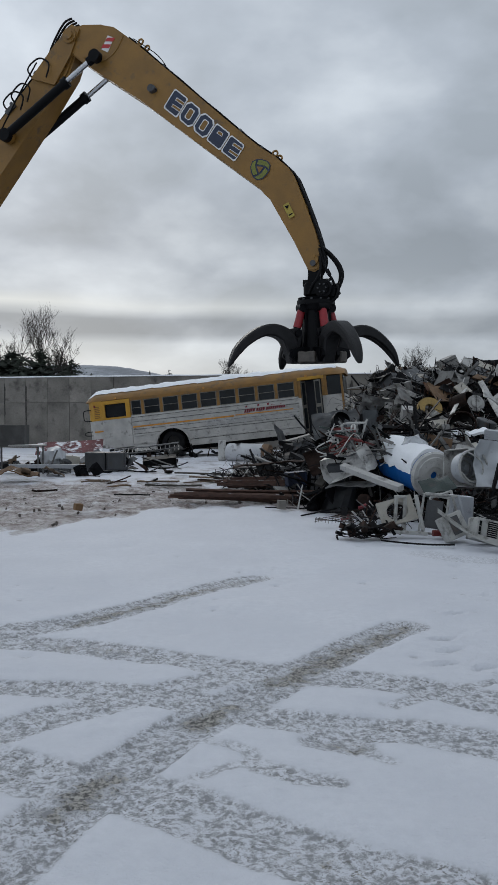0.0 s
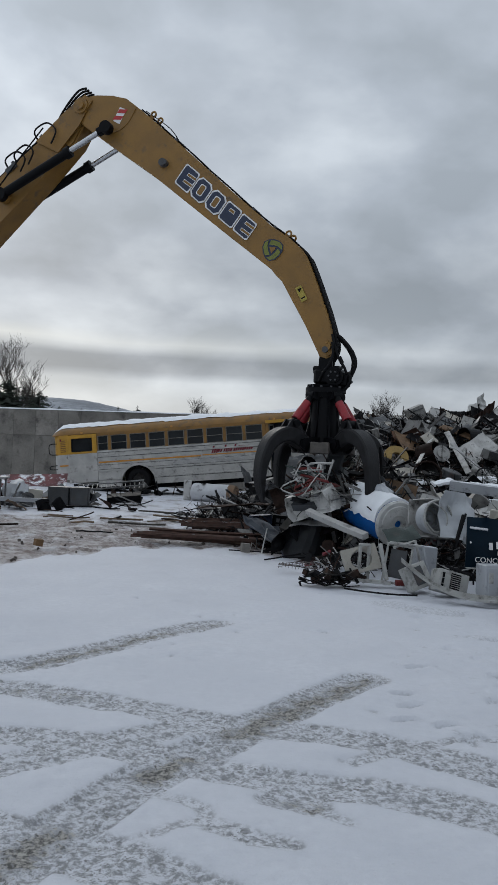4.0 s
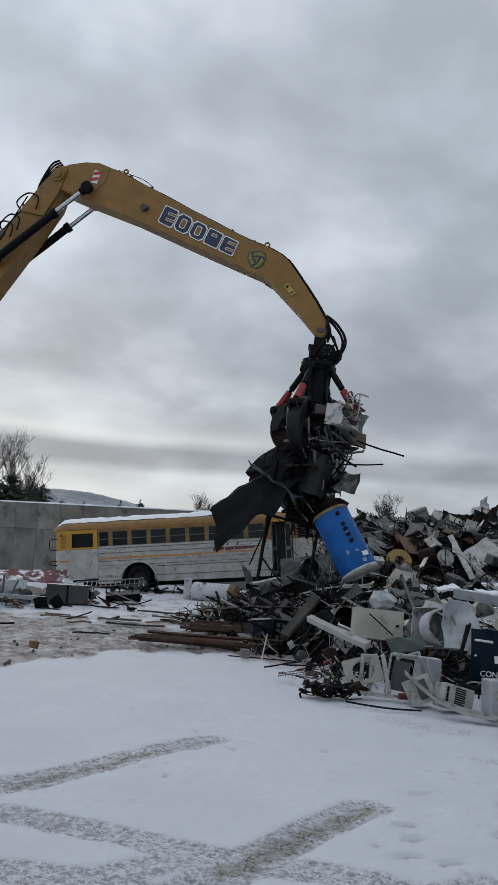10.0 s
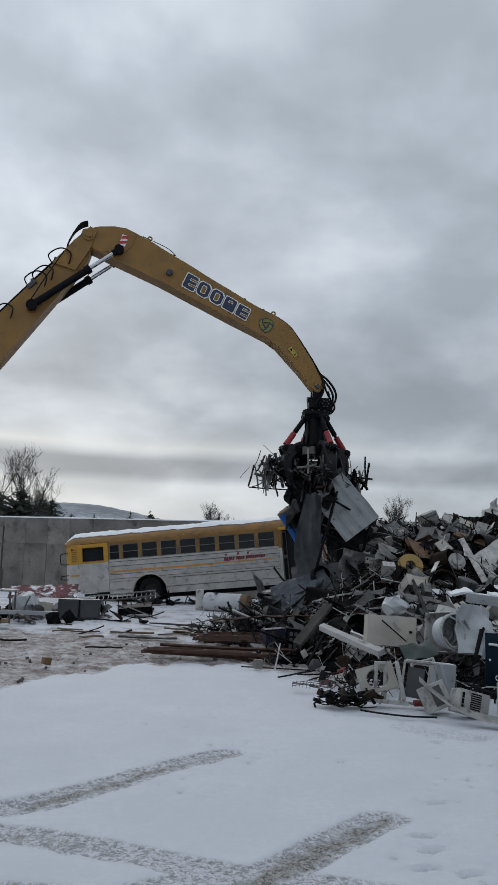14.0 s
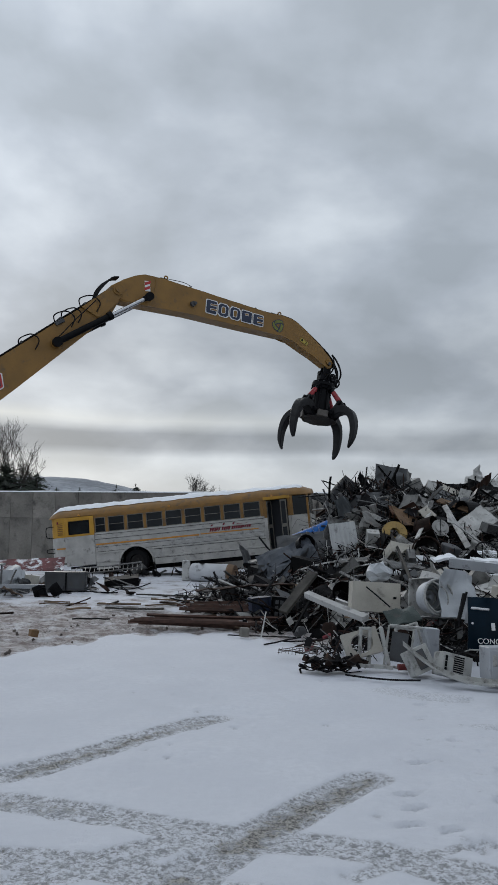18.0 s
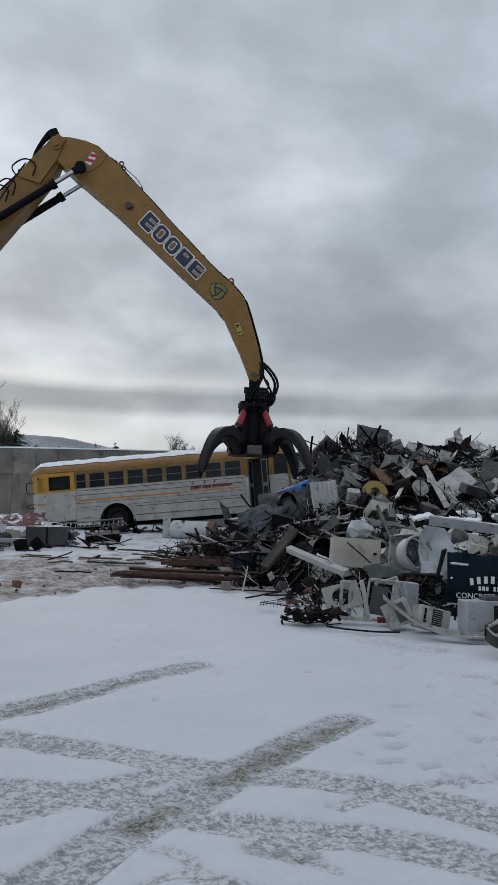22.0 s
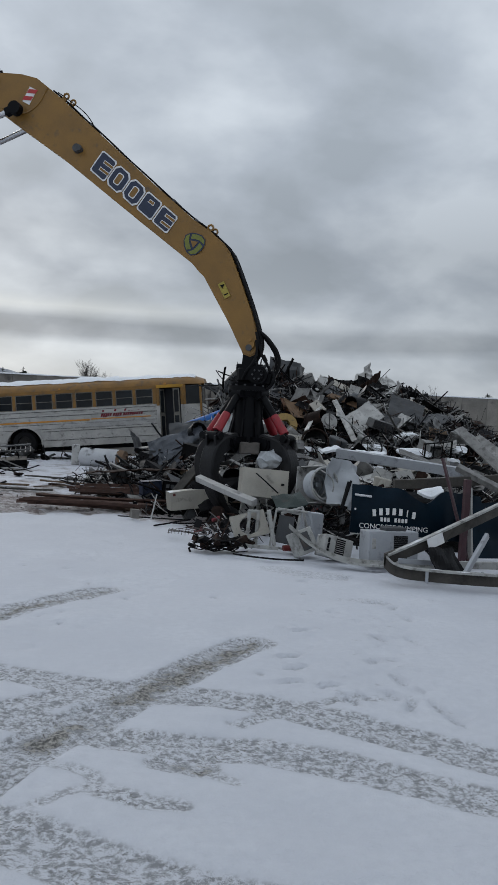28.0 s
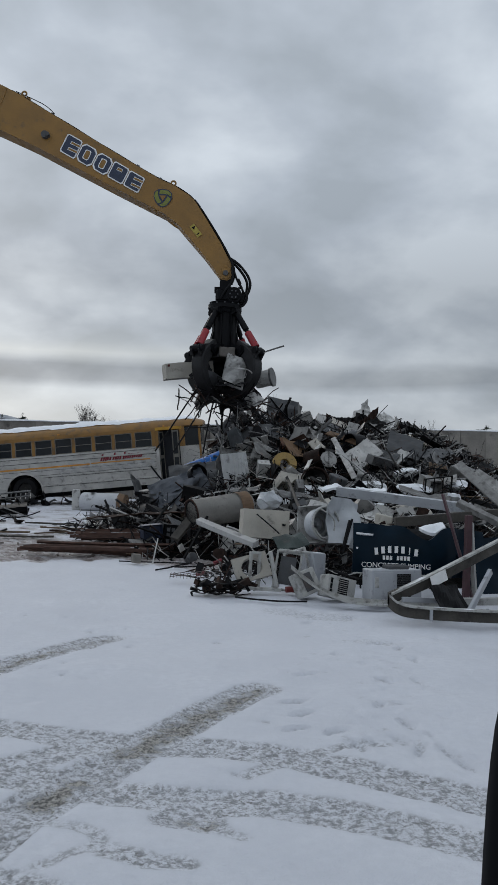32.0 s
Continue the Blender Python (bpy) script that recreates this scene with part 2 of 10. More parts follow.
def box(bm, sx, sy, sz, m=None, bevel=0.0):
    r = bmesh.ops.create_cube(bm, size=1.0)
    vs = r["verts"]
    bmesh.ops.scale(bm, vec=(sx, sy, sz), verts=vs)
    if bevel:
        es = list({e for v in vs for e in v.link_edges})
        rr = bmesh.ops.bevel(bm, geom=es, offset=bevel, segments=1, affect="EDGES")
        vs = list({v for f in rr["faces"] for v in f.verts} | {v for v in vs if v.is_valid})
    if m is not None:
        bmesh.ops.transform(bm, matrix=m, verts=vs)
    return vs

def cyl(bm, r1, r2, depth, m=None, seg=16, caps=True):
    r = bmesh.ops.create_cone(bm, cap_ends=caps, segments=seg, radius1=r1, radius2=r2, depth=depth)
    if m is not None:
        bmesh.ops.transform(bm, matrix=m, verts=r["verts"])
    return r["verts"]

def between(a, b):
    """A pose at the middle of a and b whose z points from a to b, and the distance."""
    a, b = Vector(a), Vector(b)
    d = b - a
    return Matrix.Translation((a + b) / 2) @ d.to_track_quat("Z", "Y").to_matrix().to_4x4(), d.length

def rod(bm, a, b, r, r2=None, seg=10):
    m, l = between(a, b)
    return cyl(bm, r, r if r2 is None else r2, l, m, seg)

def tube(bm, pts, r, seg=8, closed=False):
    """A round tube along a list of points."""
    pts = [Vector(p) for p in pts]
    rings = []
    n = len(pts)
    up = Vector((0.13, 0.21, 0.97))
    for i, p in enumerate(pts):
        d = (pts[min(i + 1, n - 1)] - pts[max(i - 1, 0)]).normalized()
        a = d.cross(up)
        if a.length < 0.05:
            a = d.cross(Vector((1, 0, 0)))
        a.normalize()
        b = d.cross(a)
        rr = r[i] if isinstance(r, (list, tuple)) else r
        rings.append([bm.verts.new(p + (a * math.cos(k * 2 * math.pi / seg) + b * math.sin(k * 2 * math.pi / seg)) * rr) for k in range(seg)])
    for i in range(n - 1):
        for k in range(seg):
            bm.faces.new((rings[i][k], rings[i][(k + 1) % seg], rings[i + 1][(k + 1) % seg], rings[i + 1][k]))
    bm.faces.new(rings[0][::-1]); bm.faces.new(rings[-1])

def plate(bm, outline, y0, y1, m=None):
    """A flat solid: an outline in x and z, drawn out from y0 to y1."""
    a = [bm.verts.new((x, y0, z)) for x, z in outline]
    b = [bm.verts.new((x, y1, z)) for x, z in outline]
    n = len(a)
    bm.faces.new(a); bm.faces.new(b[::-1])
    for i in range(n):
        bm.faces.new((a[i], b[i], b[(i + 1) % n], a[(i + 1) % n]))
    if m is not None:
        bmesh.ops.transform(bm, matrix=m, verts=a + b)
    return a + b

def curve_pts(pts, n=24):
    """A smooth line through points."""
    pts = [Vector(p) for p in pts]
    out = []
    for i in range(len(pts) - 1):
        p0, p1, p2, p3 = pts[max(i - 1, 0)], pts[i], pts[i + 1], pts[min(i + 2, len(pts) - 1)]
        k = max(2, n // (len(pts) - 1))
        for j in range(k):
            t = j / k
            out.append(0.5 * ((2 * p1) + (p2 - p0) * t + (2 * p0 - 5 * p1 + 4 * p2 - p3) * t * t + (3 * p1 - p0 - 3 * p2 + p3) * t ** 3))
    out.append(pts[-1])
    return out

def sstep(a, b, x):
    t = min(1.0, max(0.0, (x - a) / (b - a)))
    return t * t * (3 - 2 * t)

# ---- ground: one sheet of snow with tyre tracks, rising a little towards the far wall ----
def ground_z(x, y):
    return 0.32 * sstep(15, 36, y)

TRACKS = [
    ([(2.32, 10.87), (2.61, 10.53), (2.94, 10.41)], 0.28, 0.30),
    ([(2.84, 8.92), (3.07, 8.80)], 0.14, 0.30),
    ([(-3.4, 6.0), (-2.06, 6.84), (-1.50, 7.15), (-1.18, 7.60), (-0.85, 8.06), (-0.45, 8.62), (-0.10, 9.10), (0.06, 9.28)], 0.20, 0.9),
    ([(-3.5, 6.8), (-1.97, 6.54), (-1.42, 6.45), (-0.82, 6.22), (-0.09, 5.85), (0.3, 5.65), (0.76, 5.55), (1.24, 5.3), (1.55, 5.1), (2.18, 4.53), (3.4, 3.6)], 0.20, 0.8),
    ([(-1.2, 2.4), (-0.98, 3.2), (-0.85, 3.68), (-0.64, 4.15), (-0.42, 4.61), (-0.08, 5.13), (0.19, 5.50), (0.42, 5.87), (0.75, 6.31), (1.10, 6.76), (1.32, 7.00)], 0.19, 1.0),
    ([(-3.4, 5.6), (-1.64, 5.41), (-1.07, 5.35), (-0.51, 5.19), (0.02, 4.91), (0.51, 4.7), (0.94, 4.61), (1.33, 4.42), (1.92, 3.98), (3.2, 3.1)], 0.18, 0.75),
    ([(-3.0, 3.8), (-1.39, 4.57), (-1.15, 4.88), (-0.78, 5.13), (-0.42, 5.41), (0.03, 5.79)], 0.16, 0.7),
    ([(-1.3, 4.18), (-0.94, 3.98), (-0.48, 3.83), (-0.16, 3.58), (0.09, 3.38), (0.35, 3.2), (0.67, 3.04), (1.3, 2.7)], 0.21, 0.7),
    ([(-0.26, 4.03), (-0.12, 4.13), (0.02, 4.22), (0.0, 4.35), (-0.1, 4.45), (-0.22, 4.49)], 0.05, 0.5),
    ([(0.05, 4.12), (0.24, 3.99), (0.4, 3.95)], 0.08, 0.6),
    ([(0.89, 5.03), (1.13, 5.19), (1.32, 5.38), (1.68, 5.55), (1.95, 5.6)], 0.06, 0.6),
    ([(0.38, 4.49), (0.51, 4.47), (0.56, 4.40)], 0.11, 0.8),
    ([(0.62, 4.32), (0.72, 4.2)], 0.05, 0.5),
]
PRINTS = [(3.08, 8.00, 80), (2.81, 7.17, 95), (2.27, 6.02, 100), (2.52, 7.24, 110), (2.22, 6.50, 60), (3.13, 8.55, 60), (2.93, 8.79, 20), (3.72, 9.00, 70), (2.49, 10.69, 30), (2.66, 10.54, 60), (2.92, 10.81, 10), (2.49, 10.05, 40), (3.15, 10.41, 20), (1.53, 6.60, 20), (1.53, 6.32, 30), (1.40, 5.92, 15), (1.67, 5.83, 20), (2.33, 5.42, 95), (2.16, 5.48, 60), (1.86, 7.51, 20), (2.34, 5.14, 90), (2.09, 5.69, 100), (1.74, 5.52, 95)]
SLUSH_EDGE = [(-60, 9.0), (-3.72, 12.41), (-3.38, 13.05), (-2.93, 14.3), (-2.24, 14.89), (-1.55, 16.12), (-0.5, 16.8), (0.6, 16.0), (1.6, 15.0), (60, 15.0)]

def build_ground():
    def axis(lo, hi, step, far0, far1):
        mid = list(np.arange(lo, hi + 1e-6, step))
        def out(start, end):
            r, s, p = [], step, start
            while abs(p - start) < abs(end - start):
                s *= 1.16
                p = p + s * (1 if end > start else -1)
                r.append(p)
            return r
        return np.array(out(lo, far0)[::-1] + mid + out(hi, far1))
    xs = axis(-3.0, 4.6, 0.032, -3500, 3500)
    ys = axis(2.6, 11.5, 0.036, -900, 3800)
    xs = np.concatenate([xs[xs < -9.0], np.arange(-8.95, -3.03, 0.07), xs[xs >= -3.0 - 1e-6]])
    ys = np.concatenate([ys[ys <= 11.5 + 1e-6], np.arange(11.57, 24.0, 0.08), ys[ys > 24.0]])
    X, Y = np.meshgrid(xs, ys)
    nx, ny = len(xs), len(ys)
    wear = np.zeros_like(X)
    dent = np.zeros_like(X)
    for line, half, amt in TRACKS:
        d = np.full_like(X, 1e9)
        for (ax, ay), (bx, by) in zip(line[:-1], line[1:]):
            ux, uy = bx - ax, by - ay
            t = np.clip(((X - ax) * ux + (Y - ay) * uy) / (ux * ux + uy * uy), 0, 1)
            d = np.minimum(d, np.hypot(X - ax - t * ux, Y - ay - t * uy))
        wear = np.maximum(wear, amt * np.clip((half - d) / 0.05 + 0.5, 0, 1))
    for k, (px, py, turn) in enumerate(PRINTS):
        a = math.radians(turn)
        u = (X - px) * math.cos(a) + (Y - py) * math.sin(a)
        v = -(X - px) * math.sin(a) + (Y - py) * math.cos(a)
        waist = 0.056 - 0.012 * np.cos(u * 15)
        foot = np.clip((1.0 - np.hypot(u / 0.14, v / waist)) * 3.0, 0, 1)
        rim = np.clip(1.0 - np.abs(np.hypot(u / 0.19, v / 0.085) - 1.15) * 4, 0, 1)
        dent = np.maximum(dent, foot * (0.85 + 0.25 * np.sin(u * 80)))
        dent = np.where(dent > 0, dent, -0.25 * rim)
        wear = np.maximum(wear, 0.34 * foot)
        q = random.Random(900 + k)
        for _ in range(6):
            sx, sy, sr = px + q.gauss(0, 0.16), py + q.gauss(0, 0.2), q.uniform(0.025, 0.06)
            scuff = np.clip(1.15 - np.hypot((X - sx) * 1.4, Y - sy) / sr, 0, 1)
            dent = np.where(scuff > 0, dent + q.uniform(-0.35, 0.5) * scuff, dent)
            wear = np.maximum(wear, 0.25 * scuff)
    # lumps and specks kicked over the snow
    rs = random.Random(58)
    for k in range(110):
        px, py, rad = rs.uniform(-3.2, 4.4), rs.uniform(4.2, 13.5), rs.uniform(0.035, 0.075)
        spot = np.clip(1.2 - np.hypot(X - px, (Y - py) * 0.8) / rad, 0, 1)
        dent = np.where(spot > 0, dent + 0.5 * spot, dent)
        if k % 3 == 0:
            wear = np.maximum(wear, 0.42 * spot)
    # a trodden line of broken crust between the heap and the yard
    for k in range(230):
        f = rs.random()
        px, py = 3.0 - 0.9 * f + rs.gauss(0, 0.28), 11.0 - 6.0 * f + rs.gauss(0, 0.35)
        ru, rv = rs.uniform(0.025, 0.09), rs.uniform(0.02, 0.05)
        a = rs.uniform(0, math.pi)
        u = (X - px) * math.cos(a) + (Y - py) * math.sin(a)
        v = -(X - px) * math.sin(a) + (Y - py) * math.cos(a)
        spot = np.clip((1.0 - np.hypot(u / ru, v / rv)) * 2.5, 0, 1)
        dent = np.where(spot > 0, dent + rs.uniform(-0.35, 0.55) * spot, dent)
        if k % 4 == 0:
            wear = np.maximum(wear, 0.30 * spot)
    # stretches where the wheels dug down to the dirt
    dug = np.zeros_like(X)
    for ax, ay, bx, by, rad, amt in ((0.20, 5.55, 0.75, 6.31, 0.17, 0.90), (0.75, 6.31, 1.30, 6.98, 0.15, 0.78), (-0.30, 4.78, -0.12, 5.08, 0.13, 0.85), (-0.88, 3.72, -0.70, 4.02, 0.13, 0.85), (-1.5, 7.15, -0.45, 8.62, 0.13, 0.74), (-0.45, 8.62, 0.06, 9.25, 0.14, 0.50), (-1.55, 6.46, -0.95, 6.26, 0.14, 0.55), (0.0, 5.2, 0.3, 5.6, 0.16, 0.45), (0.44, 4.47, 0.58, 4.40, 0.10, 0.6), (-1.4, 6.95, -0.9, 7.6, 0.12, 0.4), (0.15, 3.3, 0.7, 3.0, 0.12, 0.35)):
        ux, uy = bx - ax, by - ay
        t = np.clip(((X - ax) * ux + (Y - ay) * uy) / (ux * ux + uy * uy), 0, 1)
        dug = np.maximum(dug, amt * np.exp(-(np.hypot(X - ax - t * ux, Y - ay - t * uy) / rad) ** 2))
    edge = np.interp(X, [p[0] for p in SLUSH_EDGE], [p[1] for p in SLUSH_EDGE])
    edge = edge + 0.28 * np.sin(X * 2.7 + 0.6) + 0.20 * np.sin(X * 6.1) + 0.12 * np.sin(X * 13.0 + 2)
    mud = np.clip((Y - edge) / 0.9, 0, 1) * np.clip((25.5 - Y) / 5.0, 0.40, 1) * np.clip((40 - Y) / 4, 0, 1) * np.clip((X + 30) / 10, 0, 1)
    co = np.empty((nx * ny, 3))
    i = 0
    for b in range(ny):
        for a in range(nx):
            x, y = X[b, a], Y[b, a]
            z = ground_z(x, y)
            near = abs(x) < 30 and -10 < y < 50
            if near:
                z += 0.03 * noise.noise((x * 0.7, y * 0.7, 0)) + 0.02 * noise.noise((x * 2.6, y * 2.6, 3)) + (0.007 * noise.noise((x * 7, y * 7, 5)) if y < 14 else 0)
                w, m = wear[b, a], mud[b, a]
                z -= 0.032 * dent[b, a]
                if w > 0.02:
                    l = 0.5 * noise.noise((x * 6, y * 6, 7)) + 0.9 * noise.noise((x * 17, y * 17, 2)) + 0.5 * noise.noise((x * 27, y * 27, 6))
                    z += w * (-0.030 + 0.022 * l)
                if m > 0.02:
                    z += m * (-0.03 + 0.035 * noise.noise((x * 2.5, y * 2.5, 9)) + 0.035 * noise.noise((x * 6, y * 6, 1)) + 0.022 * noise.noise((x * 14, y * 14, 4)))
            co[i] = (x, y, z)
            i += 1
    me = bpy.data.meshes.new("ground")
    idx = np.arange(nx * ny).reshape(ny, nx)
    quads = np.stack([idx[:-1, :-1], idx[:-1, 1:], idx[1:, 1:], idx[1:, :-1]], -1).reshape(-1, 4)
    me.from_pydata(co.tolist(), [], quads.tolist())
    for nm, arr in (("wear", wear), ("mud", mud), ("dug", dug)):
        at = me.attributes.new(nm, "FLOAT", "POINT")
        at.data.foreach_set("value", arr.ravel().astype(np.float32))
    me.polygons.foreach_set("use_smooth", [True] * len(me.polygons))
    m = bpy.data.materials.new("trodden_snow")
    m.use_nodes = True
    nt = m.node_tree
    N, L = nt.nodes.new, nt.links.new
    b = nt.nodes["Principled BSDF"]
    g = N("ShaderNodeNewGeometry")
    def tex(s, det=5, ro=0.6):
        n = N("ShaderNodeTexNoise"); n.inputs["Scale"].default_value = s; n.inputs["Detail"].default_value = det; n.inputs["Roughness"].default_value = ro
        L(g.outputs["Position"], n.inputs["Vector"])
        return n.outputs[0]
    def rng(src, lo, hi, a=0.0, c=1.0):
        x = N("ShaderNodeMapRange"); x.inputs[1].default_value = lo; x.inputs[2].default_value = hi; x.inputs[3].default_value = a; x.inputs[4].default_value = c
        L(src, x.inputs[0]); return x.outputs[0]
    def mul(p, q):
        x = N("ShaderNodeMath"); x.operation = "MULTIPLY"; L(p, x.inputs[0])
        if isinstance(q, float): x.inputs[1].default_value = q
        else: L(q, x.inputs[1])
        return x.outputs[0]
    def mixc(f, a, c):
        x = N("ShaderNodeMix"); x.data_type = "RGBA"
        for s, v in ((0, f), (6, a), (7, c)):
            if isinstance(v, tuple): x.inputs[s].default_value = (*v, 1)
            else: L(v, x.inputs[s])
        return x.outputs[2]
    wa = N("ShaderNodeAttribute"); wa.attribute_name = "wear"
    ma = N("ShaderNodeAttribute"); ma.attribute_name = "mud"
    da = N("ShaderNodeAttribute"); da.attribute_name = "dug"
    snow = mixc(rng(tex(0.8), 0.3, 0.7), (0.555, 0.570, 0.618), (0.63, 0.645, 0.69))
    snow = mixc(rng(tex(14), 0.35, 0.75), snow, (0.555, 0.570, 0.618))
    snow = mixc(mul(rng(tex(26, 3, 0.7), 0.70, 0.78), rng(tex(1.3, 3), 0.45, 0.6, 0.0, 0.55)), snow, (0.40, 0.40, 0.41))
    lumps = tex(22, 6, 0.76)
    slush = mixc(rng(lumps, 0.42, 0.55), (0.29, 0.295, 0.31), (0.66, 0.675, 0.72))
    slush = mixc(mul(rng(tex(47, 4, 0.72), 0.555, 0.61), rng(tex(3.2, 4, 0.6), 0.38, 0.60, 0.25, 1.0)), slush, (0.20, 0.195, 0.19))
    grit = mixc(rng(tex(38, 4, 0.7), 0.42, 0.58), (0.070, 0.066, 0.060), (0.43, 0.41, 0.37))
    gsum = N("ShaderNodeMath"); gsum.operation = "ADD"
    L(rng(tex(11, 8, 0.78), 0.30, 0.70, -1.05, 0.25), gsum.inputs[0]); L(da.outputs["Fac"], gsum.inputs[1])
    slush = mixc(rng(gsum.outputs[0], 0.15, 0.40, 0.0, 0.92), slush, grit)
    col = mixc(rng(wa.outputs["Fac"], 0.15, 0.55), snow, slush)
    muddy = mixc(rng(tex(2.6, 9, 0.76), 0.40, 0.62), (0.165, 0.132, 0.124), (0.48, 0.465, 0.465))
    muddy = mixc(mul(rng(tex(15, 6, 0.75), 0.50, 0.62), rng(tex(1.1, 4), 0.35, 0.6)), muddy, (0.050, 0.036, 0.032))
    mfac = N("ShaderNodeMath"); mfac.operation = "ADD"
    L(rng(tex(0.9, 9, 0.72), 0.3, 0.7, -0.75, 0.55), mfac.inputs[0]); L(ma.outputs["Fac"], mfac.inputs[1])
    mf2 = mul(rng(mfac.outputs[0], 0.3, 0.75), rng(ma.outputs["Fac"], 0.0, 0.15))
    col = mixc(mf2, col, muddy)
    L(col, b.inputs["Base Color"])
    b.inputs["Roughness"].default_value = 0.75
    b.inputs["Specular IOR Level"].default_value = 0.25
    bp = N("ShaderNodeBump"); bp.inputs["Strength"].default_value = 0.55; bp.inputs["Distance"].default_value = 0.03
    hh = N("ShaderNodeMath"); hh.operation = "MULTIPLY_ADD"; hh.inputs[1].default_value = 0.6
    L(tex(60, 4), hh.inputs[0]); L(tex(9, 4), hh.inputs[2])
    ht = N("ShaderNodeMath"); ht.operation = "MULTIPLY_ADD"; ht.inputs[1].default_value = 3.0
    L(mul(lumps, wa.outputs["Fac"]), ht.inputs[0]); L(hh.outputs[0], ht.inputs[2])
    L(ht.outputs[0], bp.inputs["Height"]); L(bp.outputs[0], b.inputs["Normal"])
    me.materials.append(m)
    tagged(new("ground", me), "snow-covered scrapyard ground crossed by slushy tyre tracks", "ground", kind="structure")
build_ground()

# ---- concrete block wall behind the yard ----
CONCRETE = mat("weathered_concrete", (0.20, 0.186, 0.166), 0.85, var=0.34, scale=0.9, fine=14, dirt=0.45, bump=0.25, rnd=0.18)
SNOWCAP = mat("snow_cap", (0.80, 0.82, 0.85), 0.8, var=0.05, scale=3, bump=0.3)
WALL_A, WALL_B, WALL_TOP = Vector((-44.0, 51.0, 0)), Vector((54.0, 30.4, 0)), 4.02

def build_wall():
    d = (WALL_B - WALL_A)
    length = d.length
    d.normalize()
    n = Vector((-d.y, d.x, 0))
    rot = Matrix(((d.x, n.x, 0, WALL_A.x), (d.y, n.y, 0, WALL_A.y), (0, 0, 1, 0), (0, 0, 0, 1)))
    wall = tagged(new("wall_north"), "tall grey concrete panel wall with stained joints and a snow cap", "wall", kind="structure")
    wall.matrix_basis = rot
    bm = bmesh.new()
    box(bm, length, 0.4, WALL_TOP + 0.3, pose(length / 2, 0.26, WALL_TOP / 2 - 0.15))
    part("core", bm, CONCRETE, wall)
    r = random.Random(4)
    for z0, z1 in ((-0.2, 2.692), (2.70, WALL_TOP)):
        panels = []
        for _ in range(3):
            b2 = bmesh.new()
            box(b2, 0.994 * 1.22, 0.12, z1 - z0, pose(0, 0, (z0 + z1) / 2), bevel=0.010)
            panels.append(mesh_of("panel", b2, CONCRETE))
        for i in range(int(length / 1.22)):
            x = 0.61 + i * 1.22
            ob = new("panel", panels[r.randrange(3)])
            ob.parent = wall
            ob.matrix_basis = pose(x, r.uniform(-0.008, 0.008), 0, r.uniform(-0.15, 0.15), 0, 0)
    bm = bmesh.new()
    seg = int(length / 0.5)
    rows = []
    for i in range(seg + 1):
        x = length * i / seg
        h = 0.07 + 0.03 * noise.noise((x * 0.6, 0, 0)) + 0.02 * noise.noise((x * 2.2, 4, 0))
        rows.append([bm.verts.new((x, y, WALL_TOP + zz)) for y, zz in ((-0.09, 0.0), (-0.08, h * 0.7), (0.1, h), (0.34, h), (0.48, h * 0.6), (0.48, 0.0))])
    for a, b in zip(rows[:-1], rows[1:]):
        for k in range(5):
            bm.faces.new((a[k], b[k], b[k + 1], a[k + 1]))
    part("snow_cap", bm, SNOWCAP, wall, "thin lying snow", smooth=True)
    # water stains that run down from the joints
    STAIN = mat("dark_water_stain", (0.05, 0.045, 0.042), 0.9, var=0.4, scale=5, bump=0.1)
    for i in range(26):
        x = 0.61 + r.randrange(22, 60) * 1.22 - 0.61 + r.uniform(-0.05, 0.05)
        b2 = bmesh.new()
        z1 = WALL_TOP - r.uniform(0, 0.5)
        z0 = r.uniform(0.2, 2.2)
        pts = []
        n_ = 12
        for j in range(n_ + 1):
            t = j / n_
            w = (0.02 + 0.035 * abs(noise.noise((i, t * 6, 0)))) * (1 - 0.6 * t)
            cx = x + 0.03 * noise.noise((i * 3.3, t * 4, 1))
            pts.append((cx - w, cx + w, z1 + (z0 - z1) * t))
        outl = [(p[0], p[2]) for p in pts] + [(p[1], p[2]) for p in reversed(pts)]
        plate(b2, outl, -0.073, -0.066)
        part("stain", b2, STAIN, wall)
build_wall()

